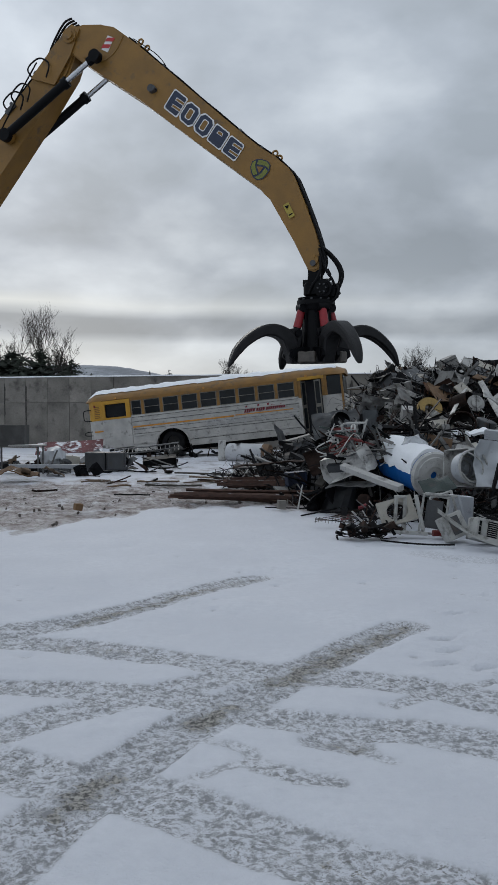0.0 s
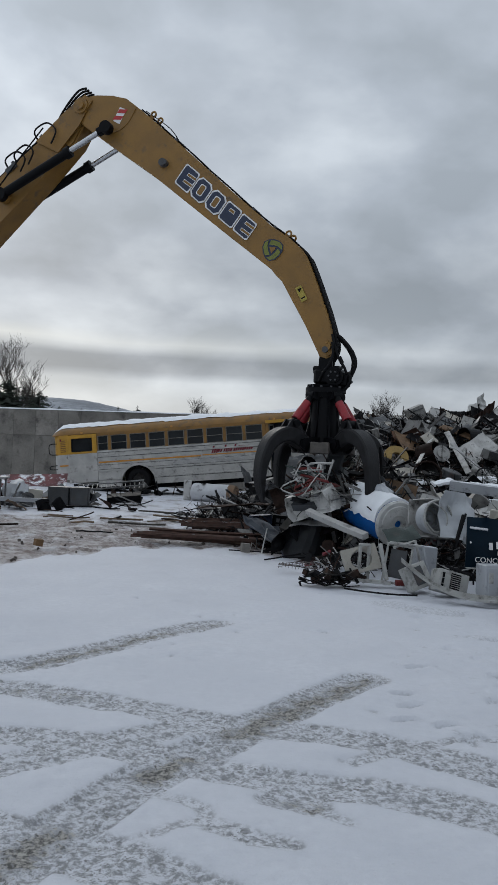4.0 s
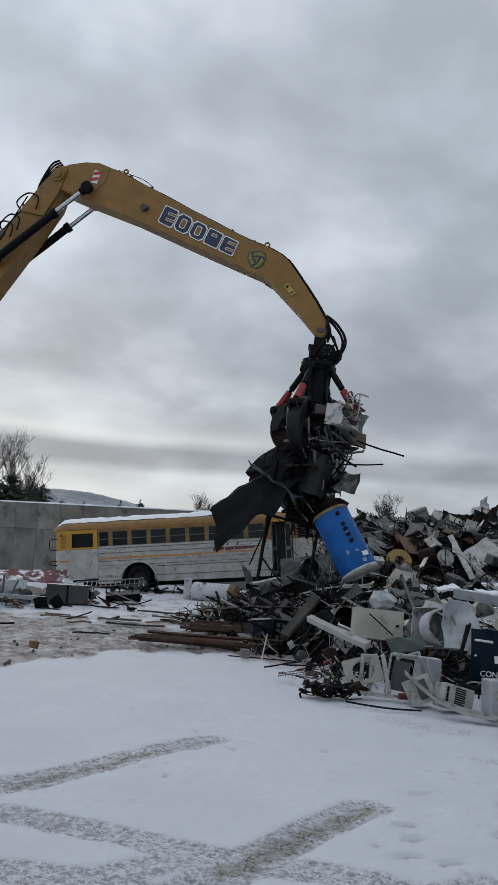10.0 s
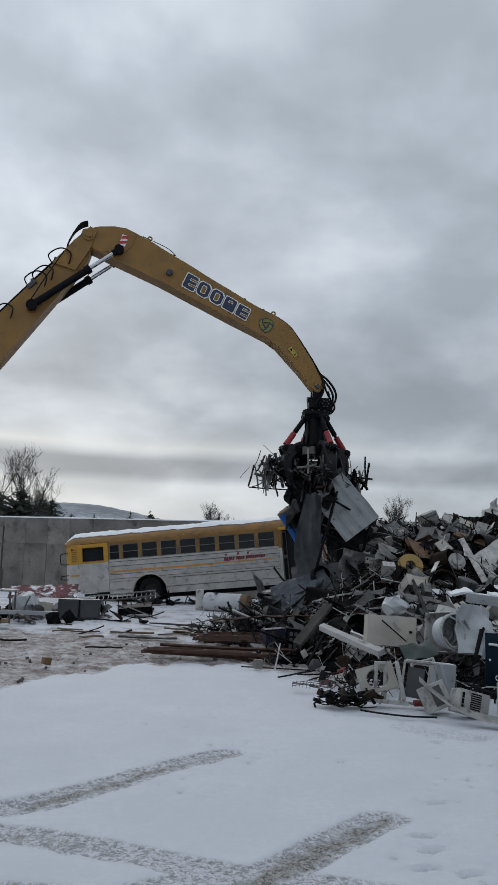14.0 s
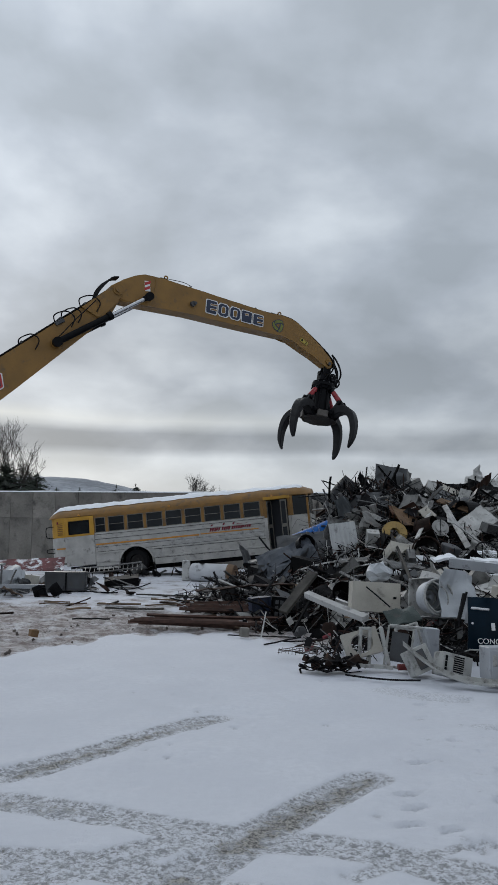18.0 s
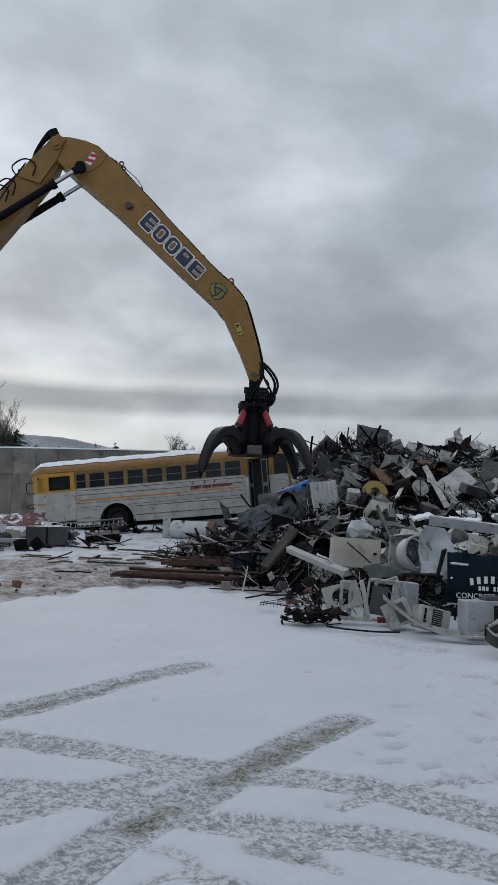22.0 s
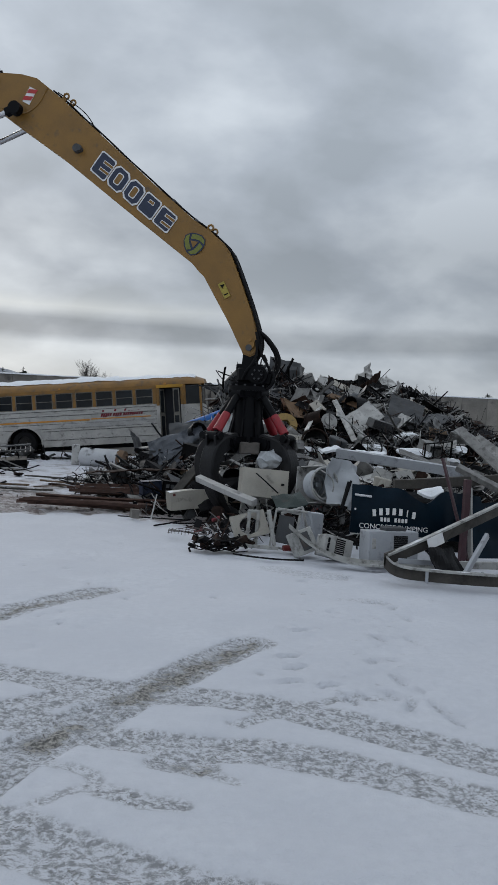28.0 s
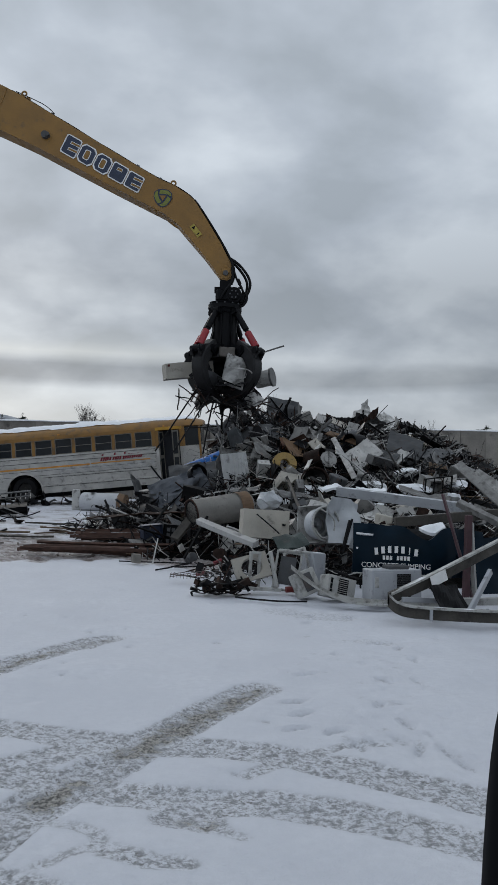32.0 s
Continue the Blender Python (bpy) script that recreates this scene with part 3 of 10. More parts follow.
# ---- wooded hill far behind ----
def build_hill():
    m = bpy.data.materials.new("snowy_winter_wood")
    m.use_nodes = True
    nt = m.node_tree
    N, L = nt.nodes.new, nt.links.new
    b = nt.nodes["Principled BSDF"]
    g = N("ShaderNodeNewGeometry")
    n = N("ShaderNodeTexNoise"); n.inputs["Scale"].default_value = 0.05; n.inputs["Detail"].default_value = 9; n.inputs["Roughness"].default_value = 0.75
    n2 = N("ShaderNodeTexNoise"); n2.inputs["Scale"].default_value = 0.006; n2.inputs["Detail"].default_value = 4
    L(g.outputs["Position"], n.inputs["Vector"]); L(g.outputs["Position"], n2.inputs["Vector"])
    ad = N("ShaderNodeMath"); ad.operation = "ADD"; L(n.outputs[0], ad.inputs[0]); L(n2.outputs[0], ad.inputs[1])
    cr = N("ShaderNodeValToRGB")
    cr.color_ramp.elements[0].position = 0.42; cr.color_ramp.elements[0].color = (0.16, 0.175, 0.20, 1)
    cr.color_ramp.elements[1].position = 0.62; cr.color_ramp.elements[1].color = (0.40, 0.425, 0.46, 1)
    hv = N("ShaderNodeMath"); hv.operation = "MULTIPLY"; hv.inputs[1].default_value = 0.5; L(ad.outputs[0], hv.inputs[0])
    L(hv.outputs[0], cr.inputs[0]); L(cr.outputs[0], b.inputs["Base Color"])
    b.inputs["Roughness"].default_value = 0.95
    bm = bmesh.new()
    nx, ny = 260, 16
    rows = []
    D = 1500.0
    for j in range(ny + 1):
        v = j / ny
        row = []
        for i in range(nx + 1):
            az = -34 + 74 * i / nx      # degrees to the right of straight ahead
            crest = 2025 * float(np.interp(az, [-34, -22, -14.5, -11, -8.5, -6, -3.5, 1, 10, 30, 40], [0.045, 0.056, 0.064, 0.067, 0.064, 0.056, 0.044, 0.03, 0.025, 0.03, 0.03]))
            crest *= 1 + 0.03 * noise.noise((az * 0.5, 2, 0)) + 0.015 * noise.noise((az * 2.4, 5, 0)) + 0.012 * noise.noise((az * 9.0, 5, 0))
            dist = D * (1 + 0.35 * v)
            x = math.sin(radians(az)) * dist
            y = math.cos(radians(az)) * dist
            z = crest * math.sin(v * math.pi / 2) ** 0.8 - 2
            row.append(bm.verts.new((x, y, z)))
        rows.append(row)
    for a, c in zip(rows[:-1], rows[1:]):
        for i in range(nx):
            bm.faces.new((a[i], a[i + 1], c[i + 1], c[i]))
    ob = part("hill", bm, m, None, smooth=True)
    tagged(ob, "far wooded hill dusted with snow behind the wall", "hill", kind="structure")
build_hill()

# ---- trees behind the wall ----
BARK = mat("bare_bark", (0.055, 0.048, 0.043), 0.9, var=0.3, scale=8)
NEEDLE = mat("conifer_needles", (0.028, 0.036, 0.026), 0.85, var=0.4, scale=2, rnd=0.3)

def bare_tree(label, x, y, height, spread, seed, dense=5, lean=0.0):
    r = random.Random(seed)
    t = thing("bare_tree", label, "tree", "trees behind the wall", pose(x, y, ground_z(x, y) - 0.05))
    bt, bl_ = bmesh.new(), bmesh.new()
    def grow(bm, p, d, length, rad, level):
        pts = [p]
        n = 4
        for i in range(n):
            d = (d + Vector((r.uniform(-1, 1), r.uniform(-1, 1), r.uniform(-0.4, 0.8))) * (0.10 + 0.05 * level)).normalized()
            pts.append(pts[-1] + d * length / n)
        tube(bm, pts, [rad * (1 - 0.62 * i / n) for i in range(n + 1)], seg=5 if level < 2 else 3)
        if level >= 4:
            return
        for k in range(dense if level else dense + 3):
            f = r.uniform(0.3, 1.0)
            q = pts[min(n, int(f * n))]
            a = r.uniform(0, 2 * math.pi)
            out = Vector((math.cos(a) * spread, math.sin(a) * spread, r.uniform(0.45, 1.3))).normalized()
            grow(bl_, q, (d * 0.5 + out).normalized(), length * r.uniform(0.42, 0.62), max(0.008, rad * (1 - 0.62 * f) * 0.6), level + 1)
    grow(bt, Vector((0, 0, 0)), Vector((lean, 0, 1)).normalized(), height * 0.62, height * 0.018, 0)
    part("trunk", bt, BARK, t)
    part("crown", bl_, BARK, t, "bare winter twigs")
    return t

def conifer(x, y, height, width, seed):
    r = random.Random(seed)
    t = thing("conifer", "dark green conifer standing behind the concrete wall", "tree", "trees behind the wall", pose(x, y, ground_z(x, y) - 0.05))
    bt = bmesh.new()
    cyl(bt, height * 0.02, 0.02, height, pose(0, 0, height / 2), 7)
    part("trunk", bt, BARK, t)
    bm = bmesh.new()
    for k in range(int(150)):
        f = r.random() ** 0.8
        z = height * (0.08 + 0.9 * f)
        ln = width * (1.02 - f ** 1.7) * r.uniform(0.45, 1.15) + 0.15
        a = r.uniform(0, 2 * math.pi)
        d = Vector((math.cos(a), math.sin(a), r.uniform(-0.25, 0.25)))
        side = Vector((-math.sin(a), math.cos(a), 0))
        p = Vector((0, 0, z))
        for j in range(9):
            q = p + d * ln * (j + 1) / 9 + Vector((0, 0, r.uniform(-0.1, 0.1)))
            w = ln * 0.16 * r.uniform(0.6, 1.4) * (1.2 - j / 9)
            up = Vector((r.uniform(-0.2, 0.2), r.uniform(-0.2, 0.2), 1)) * w * 0.6
            vs = [bm.verts.new(q + side * w * r.uniform(0.5, 1.4) - up * 0.4), bm.verts.new(q + d * w * 1.5), bm.verts.new(q - side * w * r.uniform(0.5, 1.4) - up * 0.4), bm.verts.new(q + up)]
            bm.faces.new((vs[0], vs[1], vs[3])); bm.faces.new((vs[1], vs[2], vs[3])); bm.faces.new((vs[0], vs[3], vs[2]))
    part("crown", bm, NEEDLE, t, "dark green needles")
    return t

def build_trees():
    bare_tree("tall bare tree behind the concrete wall", -14.4, 62, 9.9, 0.75, 3, 6)
    bare_tree("tall bare tree behind the concrete wall", -18.4, 64, 10.2, 0.75, 8, 6, 0.06)
    bare_tree("tall bare tree behind the concrete wall", -23.0, 70, 11.0, 0.8, 12, 4)
    bare_tree("small round bare tree behind the concrete wall", -0.9, 100, 9.5, 0.85, 21, 7)
    bare_tree("small round bare tree behind the concrete wall", 20.0, 96, 11.1, 1.0, 25, 7)
    bare_tree("thin bare tree behind the concrete wall", 36.9, 90, 9.0, 0.6, 31, 4)
    bare_tree("bare shrub behind the concrete wall", 39.5, 96, 7.4, 1.0, 35, 4)
    for k, (x, y, h, w) in enumerate(((-12.7, 60, 6.0, 3.0), (-15.2, 61, 6.9, 3.9), (-17.6, 62, 7.2, 4.2), (-20.2, 63, 7.6, 4.4), (-11.3, 60, 4.9, 2.2), (-13.9, 63, 6.4, 3.4), (-16.4, 60, 6.2, 3.6), (-23.5, 64, 8.0, 4.4), (-27.5, 66, 7.0, 3.0), (-31.5, 66, 7.0, 3.0),
                                      (-20.5, 172, 11.9, 4.2), (-15.8, 165, 11.7, 6.5), (-30.0, 185, 11.8, 4.2), (37.6, 92, 6.6, 1.8), (52.5, 110, 8.8, 6.5), (57.5, 112, 9.4, 6.5))):
        conifer(x, y, h, w, 100 + k)
build_trees()

# ---- the old school bus, nose up on the scrap ----
BUS_YELLOW = mat("faded_bus_yellow", (0.23, 0.115, 0.022), 0.5, var=0.25, scale=1.6, rust=0.12, dirt=0.4, bump=0.06)
BUS_BRIGHT = mat("bus_yellow_rear", (0.46, 0.24, 0.018), 0.45, var=0.12, scale=2, dirt=0.18, bump=0.04)
BUS_WHITE = mat("dirty_white_paint", (0.42, 0.41, 0.39), 0.5, var=0.2, scale=2.2, rust=0.16, dirt=0.36, bump=0.05)
GLASS = mat("dusty_window_glass", (0.013, 0.016, 0.019), 0.2, var=0.5, scale=1.2, bump=0.0, spec=0.2)
# near-black so that the shade inside the bus is part of the colour
DARK = mat("shaded_interior", (0.012, 0.014, 0.02), 0.8, var=0.3)
ALU = mat("dull_aluminium", (0.50, 0.50, 0.50), 0.45, metal=0.6, var=0.15, dirt=0.3)
ORANGE = mat("orange_stripe_paint", (0.55, 0.24, 0.03), 0.5, var=0.2, dirt=0.4, bump=0.0)
CRIMSON = mat("crimson_lettering", (0.16, 0.006, 0.015), 0.5, var=0.2, bump=0.0)
SASH = mat("dull_grey_sash", (0.15, 0.14, 0.12), 0.6, var=0.3, dirt=0.4)

def build_bus():
    d = Vector((8.8, -1.6, 0)).normalized()
    n = Vector((-d.y, d.x, 0))
    pit = radians(6.2)
    e1 = d * math.cos(pit) + Vector((0, 0, math.sin(pit)))
    e2 = -d * math.sin(pit) + Vector((0, 0, math.cos(pit)))
    M = Matrix(((e1.x, n.x, e2.x, -6.6), (e1.y, n.y, e2.y, 35.0), (e1.z, n.z, e2.z, 0.55), (0, 0, 0, 1)))
    bus = thing("school_bus", "derelict white and yellow school bus, snow on its roof", "bus", m=M)
    SK, RB = -0.28, 1.95      # skirt and roof edge
    # near side: pieces round the openings
    def wallpiece(name, x0, x1, z0, z1, material, y0=0.0, y1=0.05, label="", parent=None):
        bm = bmesh.new()
        box(bm, x1 - x0, y1 - y0, z1 - z0, pose((x0 + x1) / 2, (y0 + y1) / 2, (z0 + z1) / 2), bevel=0.004)
        return part(name, bm, material, parent or bus, label)
    # lower white side with the wheel arch cut out
    cx, cz, R = 3.54, -0.18, 0.70
    arch = [(cx + R * math.cos(a), cz + R * math.sin(a)) for a in [math.pi - math.pi * k / 18 for k in range(19)] if cz + R * math.sin(a) > SK]
    outl = [(1.86, SK), (cx - R, SK)] + [p for p in arch if p[1] > SK + 0.01] + [(cx + R, SK), (8.88, SK), (8.88, 1.14), (1.86, 1.14)]
    bm = bmesh.new(); plate(bm, outl, 0.0, 0.05); side = part("side_panel", bm, BUS_WHITE, bus, "white side panels with grey streaks")
    # arch lip, rub rails, ribs
    bm = bmesh.new(); tube(bm, [(cx + (R + 0.02) * math.cos(a), -0.02, cz + (R + 0.02) * math.sin(a)) for a in [math.pi * k / 20 for k in range(21)]], 0.03, 6)
    part("wheel_arch", bm, BUS_WHITE, bus)
    for z in (0.02, 0.38, 0.98):
        for x0, x1 in ((1.86, cx - R if z < 0.5 else 5.2), (cx + R if z < 0.5 else 5.22, 8.85)):
            wallpiece("rub_rail", x0, x1, z - 0.03, z + 0.03, BUS_WHITE, -0.022, -0.001)
    for k in range(6):
        wallpiece("rib", 5.0, 8.8, 0.44 + k * 0.045, 0.455 + k * 0.045, ALU, -0.010, -0.001)
    # thin dark lines at the rail edges and along the panels
    for z in (-0.02, 0.335, 0.435, 0.62, 0.94, 1.13):
        wallpiece("seam", 1.88 if z > 0.4 else 4.3, 8.86, z - 0.006, z + 0.006, RUBBER, -0.0045, -0.0015, "thin dark line along the side")
    wallpiece("stripe", 1.9, 6.2, 0.70, 0.765, ORANGE, -0.006, -0.001, "orange stripe")
    wallpiece("stripe", 6.25, 8.62, 0.73, 0.775, ORANGE, -0.006, -0.001, "orange stripe")
    # lettering that stands for the owner's name: crimson strokes
    r = random.Random(9)
    x = 6.62
    for word in (5, 4, 9):
        for k in range(word):
            bm = bmesh.new()
            h = 0.29 if k == 0 else r.uniform(0.15, 0.21)
            zb = 0.80 + (x - 6.6) * 0.03
            zb += r.uniform(-0.015, 0.015)
            pts = [(x, zb), (x + 0.076, zb + 0.015), (x + 0.078 + 0.3 * h, zb + h), (x + 0.3 * h, zb + h * 0.95)]
            plate(bm, pts, -0.012, -0.004)
            part("letter_bar", bm, CRIMSON, side)
            x += 0.088
        x += 0.05
    # pillars and windows
    wins = [(1.90, 2.34)] + [(2.46 + 0.80 * k, 3.14 + 0.80 * k) for k in range(8)]
    wallpiece("window_rail", 1.86, 8.88, 1.141, 1.215, BUS_WHITE, -0.004, 0.05)
    wallpiece("roof_rail", 1.86, 8.88, 1.83, 1.96, BUS_YELLOW, -0.002, 0.05)
    edges = [1.86] + [v for w in wins for v in w] + [8.88]
    for a, b in zip(edges[0::2], edges[1::2]):
        if b - a > 0.02:
            wallpiece("pillar", a, b, 1.216, 1.829, BUS_YELLOW, 0.0, 0.05, "faded yellow window pillar")
    for k, (a, b) in enumerate(wins):
        w = wallpiece("window", a + 0.03, b - 0.03, 1.245, 1.80, GLASS, 0.022, 0.03, "dusty sliding sash window")
        for q in ((a, a + 0.03, 1.216, 1.829), (b - 0.03, b, 1.216, 1.829), (a + 0.03, b - 0.03, 1.216, 1.245), (a + 0.03, b - 0.03, 1.80, 1.829), (a + 0.03, b - 0.03, 1.505, 1.53)):
            wallpiece("window_frame", *q, SASH, 0.004, 0.04, parent=w)
    # rear corner: emergency door with a window, louvred corner, handles
    wallpiece("rear_door_panel", 0.62, 1.85, -0.05, 1.14, BUS_WHITE, -0.015, 0.05, "plain white lower door panel")
    for q in ((0.62, 0.76, 1.145, 1.93), (1.66, 1.85, 1.145, 1.93), (0.76, 1.66, 1.145, 1.225), (0.76, 1.66, 1.78, 1.93)):
        wallpiece("rear_door_frame", *q, BUS_BRIGHT, -0.012, 0.05, "bright yellow door frame")
    wallpiece("rear_window", 0.775, 1.645, 1.24, 1.765, GLASS, 0.01, 0.02, "dark rear side window")
    bm = bmesh.new(); tube(bm, [(0.79, -0.016, 1.25), (1.63, -0.016, 1.25), (1.64, -0.016, 1.74), (0.80, -0.016, 1.755), (0.79, -0.016, 1.25)], 0.02, 6)
    part("window_gasket", bm, RUBBER, bus)
    bm = bmesh.new()
    prof = [(0.615, 0.0), (0.25, 0.02), (0.05, 0.14), (-0.06, 0.35), (-0.1, 0.7), (-0.1, 2.3), (0.615, 2.3)]
    for z0, z1 in ((1.145, 1.95),):
        a = [bm.verts.new((x_, y_, z0)) for x_, y_ in prof]; b = [bm.verts.new((x_, y_, z1)) for x_, y_ in prof]
        bm.faces.new(a); bm.faces.new(b)
        for i in range(len(a)):
            bm.faces.new((a[i], b[i], b[(i + 1) % len(a)], a[(i + 1) % len(a)]))
    part("rear_corner", bm, BUS_BRIGHT, bus, "bright yellow rounded rear corner")
    bm = bmesh.new()
    a = [bm.verts.new((x_, y_, 0.12)) for x_, y_ in prof]; b = [bm.verts.new((x_, y_, 1.14)) for x_, y_ in prof]
    bm.faces.new(a); bm.faces.new(b)
    for i in range(len(a)):
        bm.faces.new((a[i], b[i], b[(i + 1) % len(a)], a[(i + 1) % len(a)]))
    part("rear_corner_lower", bm, BUS_WHITE, bus)
    for k in range(7):
        wallpiece("louvre", 0.30, 0.52, 1.25 + k * 0.075, 1.285 + k * 0.075, BUS_YELLOW, -0.006, 0.02)
    wallpiece("rear_stripe", 0.22, 0.6, 0.66, 0.72, ORANGE, -0.004, 0.02, "orange stripe")
    for z0, z1 in ((1.17, 1.62), (0.55, 0.72)):
        bm = bmesh.new(); tube(bm, curve_pts([(0.1, 0.1, z0), (-0.16, 0.02, z0 + 0.02), (-0.2, 0.0, (z0 + z1) / 2), (-0.16, 0.02, z1 - 0.02), (0.1, 0.1, z1)], 12), 0.018, 6)
        part("grab_handle", bm, RUBBER, bus)
    wallpiece("reflector", 0.28, 0.34, 1.70, 1.80, CRIMSON, -0.02, 0.02)
    # front: folding door, cab corner, windscreen
    wallpiece("door_header", 8.885, 9.95, 1.84, 1.96, BUS_BRIGHT, -0.004, 0.05)
    for x0, x1 in ((8.885, 9.0), (9.84, 9.95)):
        wallpiece("door_post", x0, x1, 1.143, 1.835, BUS_YELLOW, -0.004, 0.05)
        wallpiece("door_post_foot", x0, x1, -0.28, 1.14, BUS_WHITE, -0.004, 0.05)
    # dark panel stands for the shade behind the folding door
    wallpiece("stairwell", 9.0, 9.84, -0.25, 1.83, DARK, 0.35, 0.4, "dark panel for the shade inside the open doorway")
    for x0, rz in ((9.01, 55), (9.55, -24)):
        leaf = new("door_leaf"); leaf.parent = bus; leaf.matrix_basis = pose(x0, 0.02, 0, 0, 0, rz)
        bm = bmesh.new()
        for q in ((0, 0.04, -0.22, 1.8), (0.24, 0.28, -0.22, 1.8), (0.04, 0.24, -0.22, -0.1), (0.04, 0.24, 0.72, 0.86), (0.04, 0.24, 1.74, 1.8)):
            box(bm, q[1] - q[0], 0.035, q[3] - q[2], pose((q[0] + q[1]) / 2, 0, (q[2] + q[3]) / 2))
        part("leaf_frame", bm, SASH, leaf, "grey folding door frame")
        for z0, z1 in ((-0.1, 0.72), (0.86, 1.74)):
            bm = bmesh.new(); box(bm, 0.2, 0.01, z1 - z0, pose(0.14, 0, (z0 + z1) / 2)); part("pane", bm, GLASS, leaf)
    wallpiece("front_side", 9.955, 10.6, -0.2, 1.14, BUS_WHITE, 0.0, 0.05)
    wallpiece("cab_pillar", 9.955, 10.05, 1.145, 1.93, BUS_YELLOW, 0.0, 0.05)
    wallpiece("cab_window", 10.06, 10.6, 1.16, 1.90, GLASS, 0.015, 0.03, "dark cab side window")
    wallpiece("front_pillar", 10.6, 10.68, -0.2, 1.93, BUS_YELLOW, 0.0, 0.1)
    bm = bmesh.new(); box(bm, 0.06, 2.2, 1.35, pose(10.7, 1.2, 0.47)); part("front_panel", bm, BUS_WHITE, bus)
    bm = bmesh.new(); box(bm, 0.02, 2.1, 0.72, pose(10.7, 1.2, 1.53)); part("windscreen", bm, GLASS, bus, "dark windscreen")
    # far side, floor, back
    wallpiece("far_side", 0.62, 10.68, -0.28, 1.2, BUS_WHITE, 2.35, 2.4)
    wallpiece("far_side_upper", 0.62, 10.68, 1.72, 1.95, BUS_YELLOW, 2.35, 2.4)
    for k in range(9):
        wallpiece("far_pillar", 1.8 + k * 0.98, 1.98 + k * 0.98, 1.2, 1.72, BUS_YELLOW, 2.35, 2.4)
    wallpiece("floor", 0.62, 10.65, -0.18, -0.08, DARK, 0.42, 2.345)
    wallpiece("wheel_well", cx - 0.72, cx + 0.72, -0.25, 0.62, BLACK, 0.62, 0.66, "dark wheel well")
    wallpiece("underframe", 1.0, 10.5, -0.45, -0.2, BLACK, 0.7, 1.7)
    for k in range(8):
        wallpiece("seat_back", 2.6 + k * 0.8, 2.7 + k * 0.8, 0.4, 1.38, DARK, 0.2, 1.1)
    # curved roof
    bm = bmesh.new()
    arc = [(0.0, RB), (0.02, RB + 0.09), (0.12, RB + 0.21), (0.35, RB + 0.32), (0.75, RB + 0.385), (1.2, RB + 0.40), (1.65, RB + 0.385), (2.05, RB + 0.32), (2.28, RB + 0.21), (2.38, RB + 0.09), (2.4, RB)]
    xs = [-0.06, 0.05, 0.3] + [0.6 + 0.5 * k for k in range(20)] + [10.4, 10.68, 10.8]
    rows = []
    for i, x_ in enumerate(xs):
        drop = 0.0
        if x_ < 0.3: drop = (0.3 - x_) * 0.5
        if x_ > 10.3: drop = (x_ - 10.3) * 0.35
        rows.append([bm.verts.new((x_, y_, max(RB - 0.02, z_ - drop))) for y_, z_ in arc])
    for a, b in zip(rows[:-1], rows[1:]):
        for k in range(len(arc) - 1):
            bm.faces.new((a[k], b[k], b[k + 1], a[k + 1]))
    for row in (rows[0], rows[-1]):
        bm.faces.new(row)
    part("roof", bm, BUS_YELLOW, bus, "faded ochre yellow roof", smooth=True)
    # snow on the roof
    bm = bmesh.new()
    rows = []
    nx = 90
    for i in range(nx + 1):
        x_ = 0.0 + 10.45 * i / nx
        row = []
        for j in range(11):
            v = j / 10
            edge = 0.27 + 0.09 * noise.noise((x_ * 1.3, 0, 2)) + 0.06 * noise.noise((x_ * 4.5, 1, 2))
            y_ = edge + (2.3 - edge) * v
            base = np.interp(y_, [p[0] for p in arc], [p[1] for p in arc])
            if x_ < 0.3: base -= (0.3 - x_) * 0.45
            if x_ > 10.3: base -= (x_ - 10.3) * 0.35
            th = (0.115 + 0.05 * noise.noise((x_ * 1.7, y_, 5)) + 0.05 * noise.noise((x_ * 5, y_ * 2, 8))) * (min(1, v * 5 + 0.2)) * (1 if 0 < i < nx else 0.1)
            if x_ > 7.2: th *= 0.55 + 0.9 * max(0, noise.noise((x_ * 2.1, 3, 3)))
            row.append(bm.verts.new((x_, y_, base + max(0.012, th))))
        rows.append(row)
    for a, b in zip(rows[:-1], rows[1:]):
        for k in range(10):
            bm.faces.new((a[k], b[k], b[k + 1], a[k + 1]))
    for row in (0, nx):
        pass
    part("roof_snow", bm, SNOWCAP, bus, "ragged lying snow", smooth=True)
    # wheels
    for yy in (0.16, 2.0):
        w = new("wheel"); w.parent = bus; w.matrix_basis = pose(cx, yy, cz + 0.1, 90, 0, 0)
        bm = bmesh.new()
        prof = [(0.28, -0.12), (0.44, -0.13), (0.49, -0.08), (0.49, 0.08), (0.44, 0.13), (0.28, 0.12)]
        rings = [[bm.verts.new((rr * math.cos(2 * math.pi * k / 28), rr * math.sin(2 * math.pi * k / 28), zz)) for k in range(28)] for rr, zz in prof]
        for i in range(len(prof)):
            a, b = rings[i], rings[(i + 1) % len(prof)]
            for k in range(28):
                bm.faces.new((a[k], a[(k + 1) % 28], b[(k + 1) % 28], b[k]))
        part("tyre", bm, RUBBER, w)
        bm = bmesh.new(); cyl(bm, 0.28, 0.27, 0.12, None, 24); cyl(bm, 0.11, 0.1, 0.28, None, 12)
        for k in range(8):
            a = k * math.pi / 4
            cyl(bm, 0.022, 0.022, 0.18, pose(0.19 * math.cos(a), 0.19 * math.sin(a), 0), 8)
        part("rim", bm, mat("dark_rusty_rim", (0.012, 0.011, 0.010), 0.8, var=0.4, rust=0.1), w, "dark rusty steel rim")
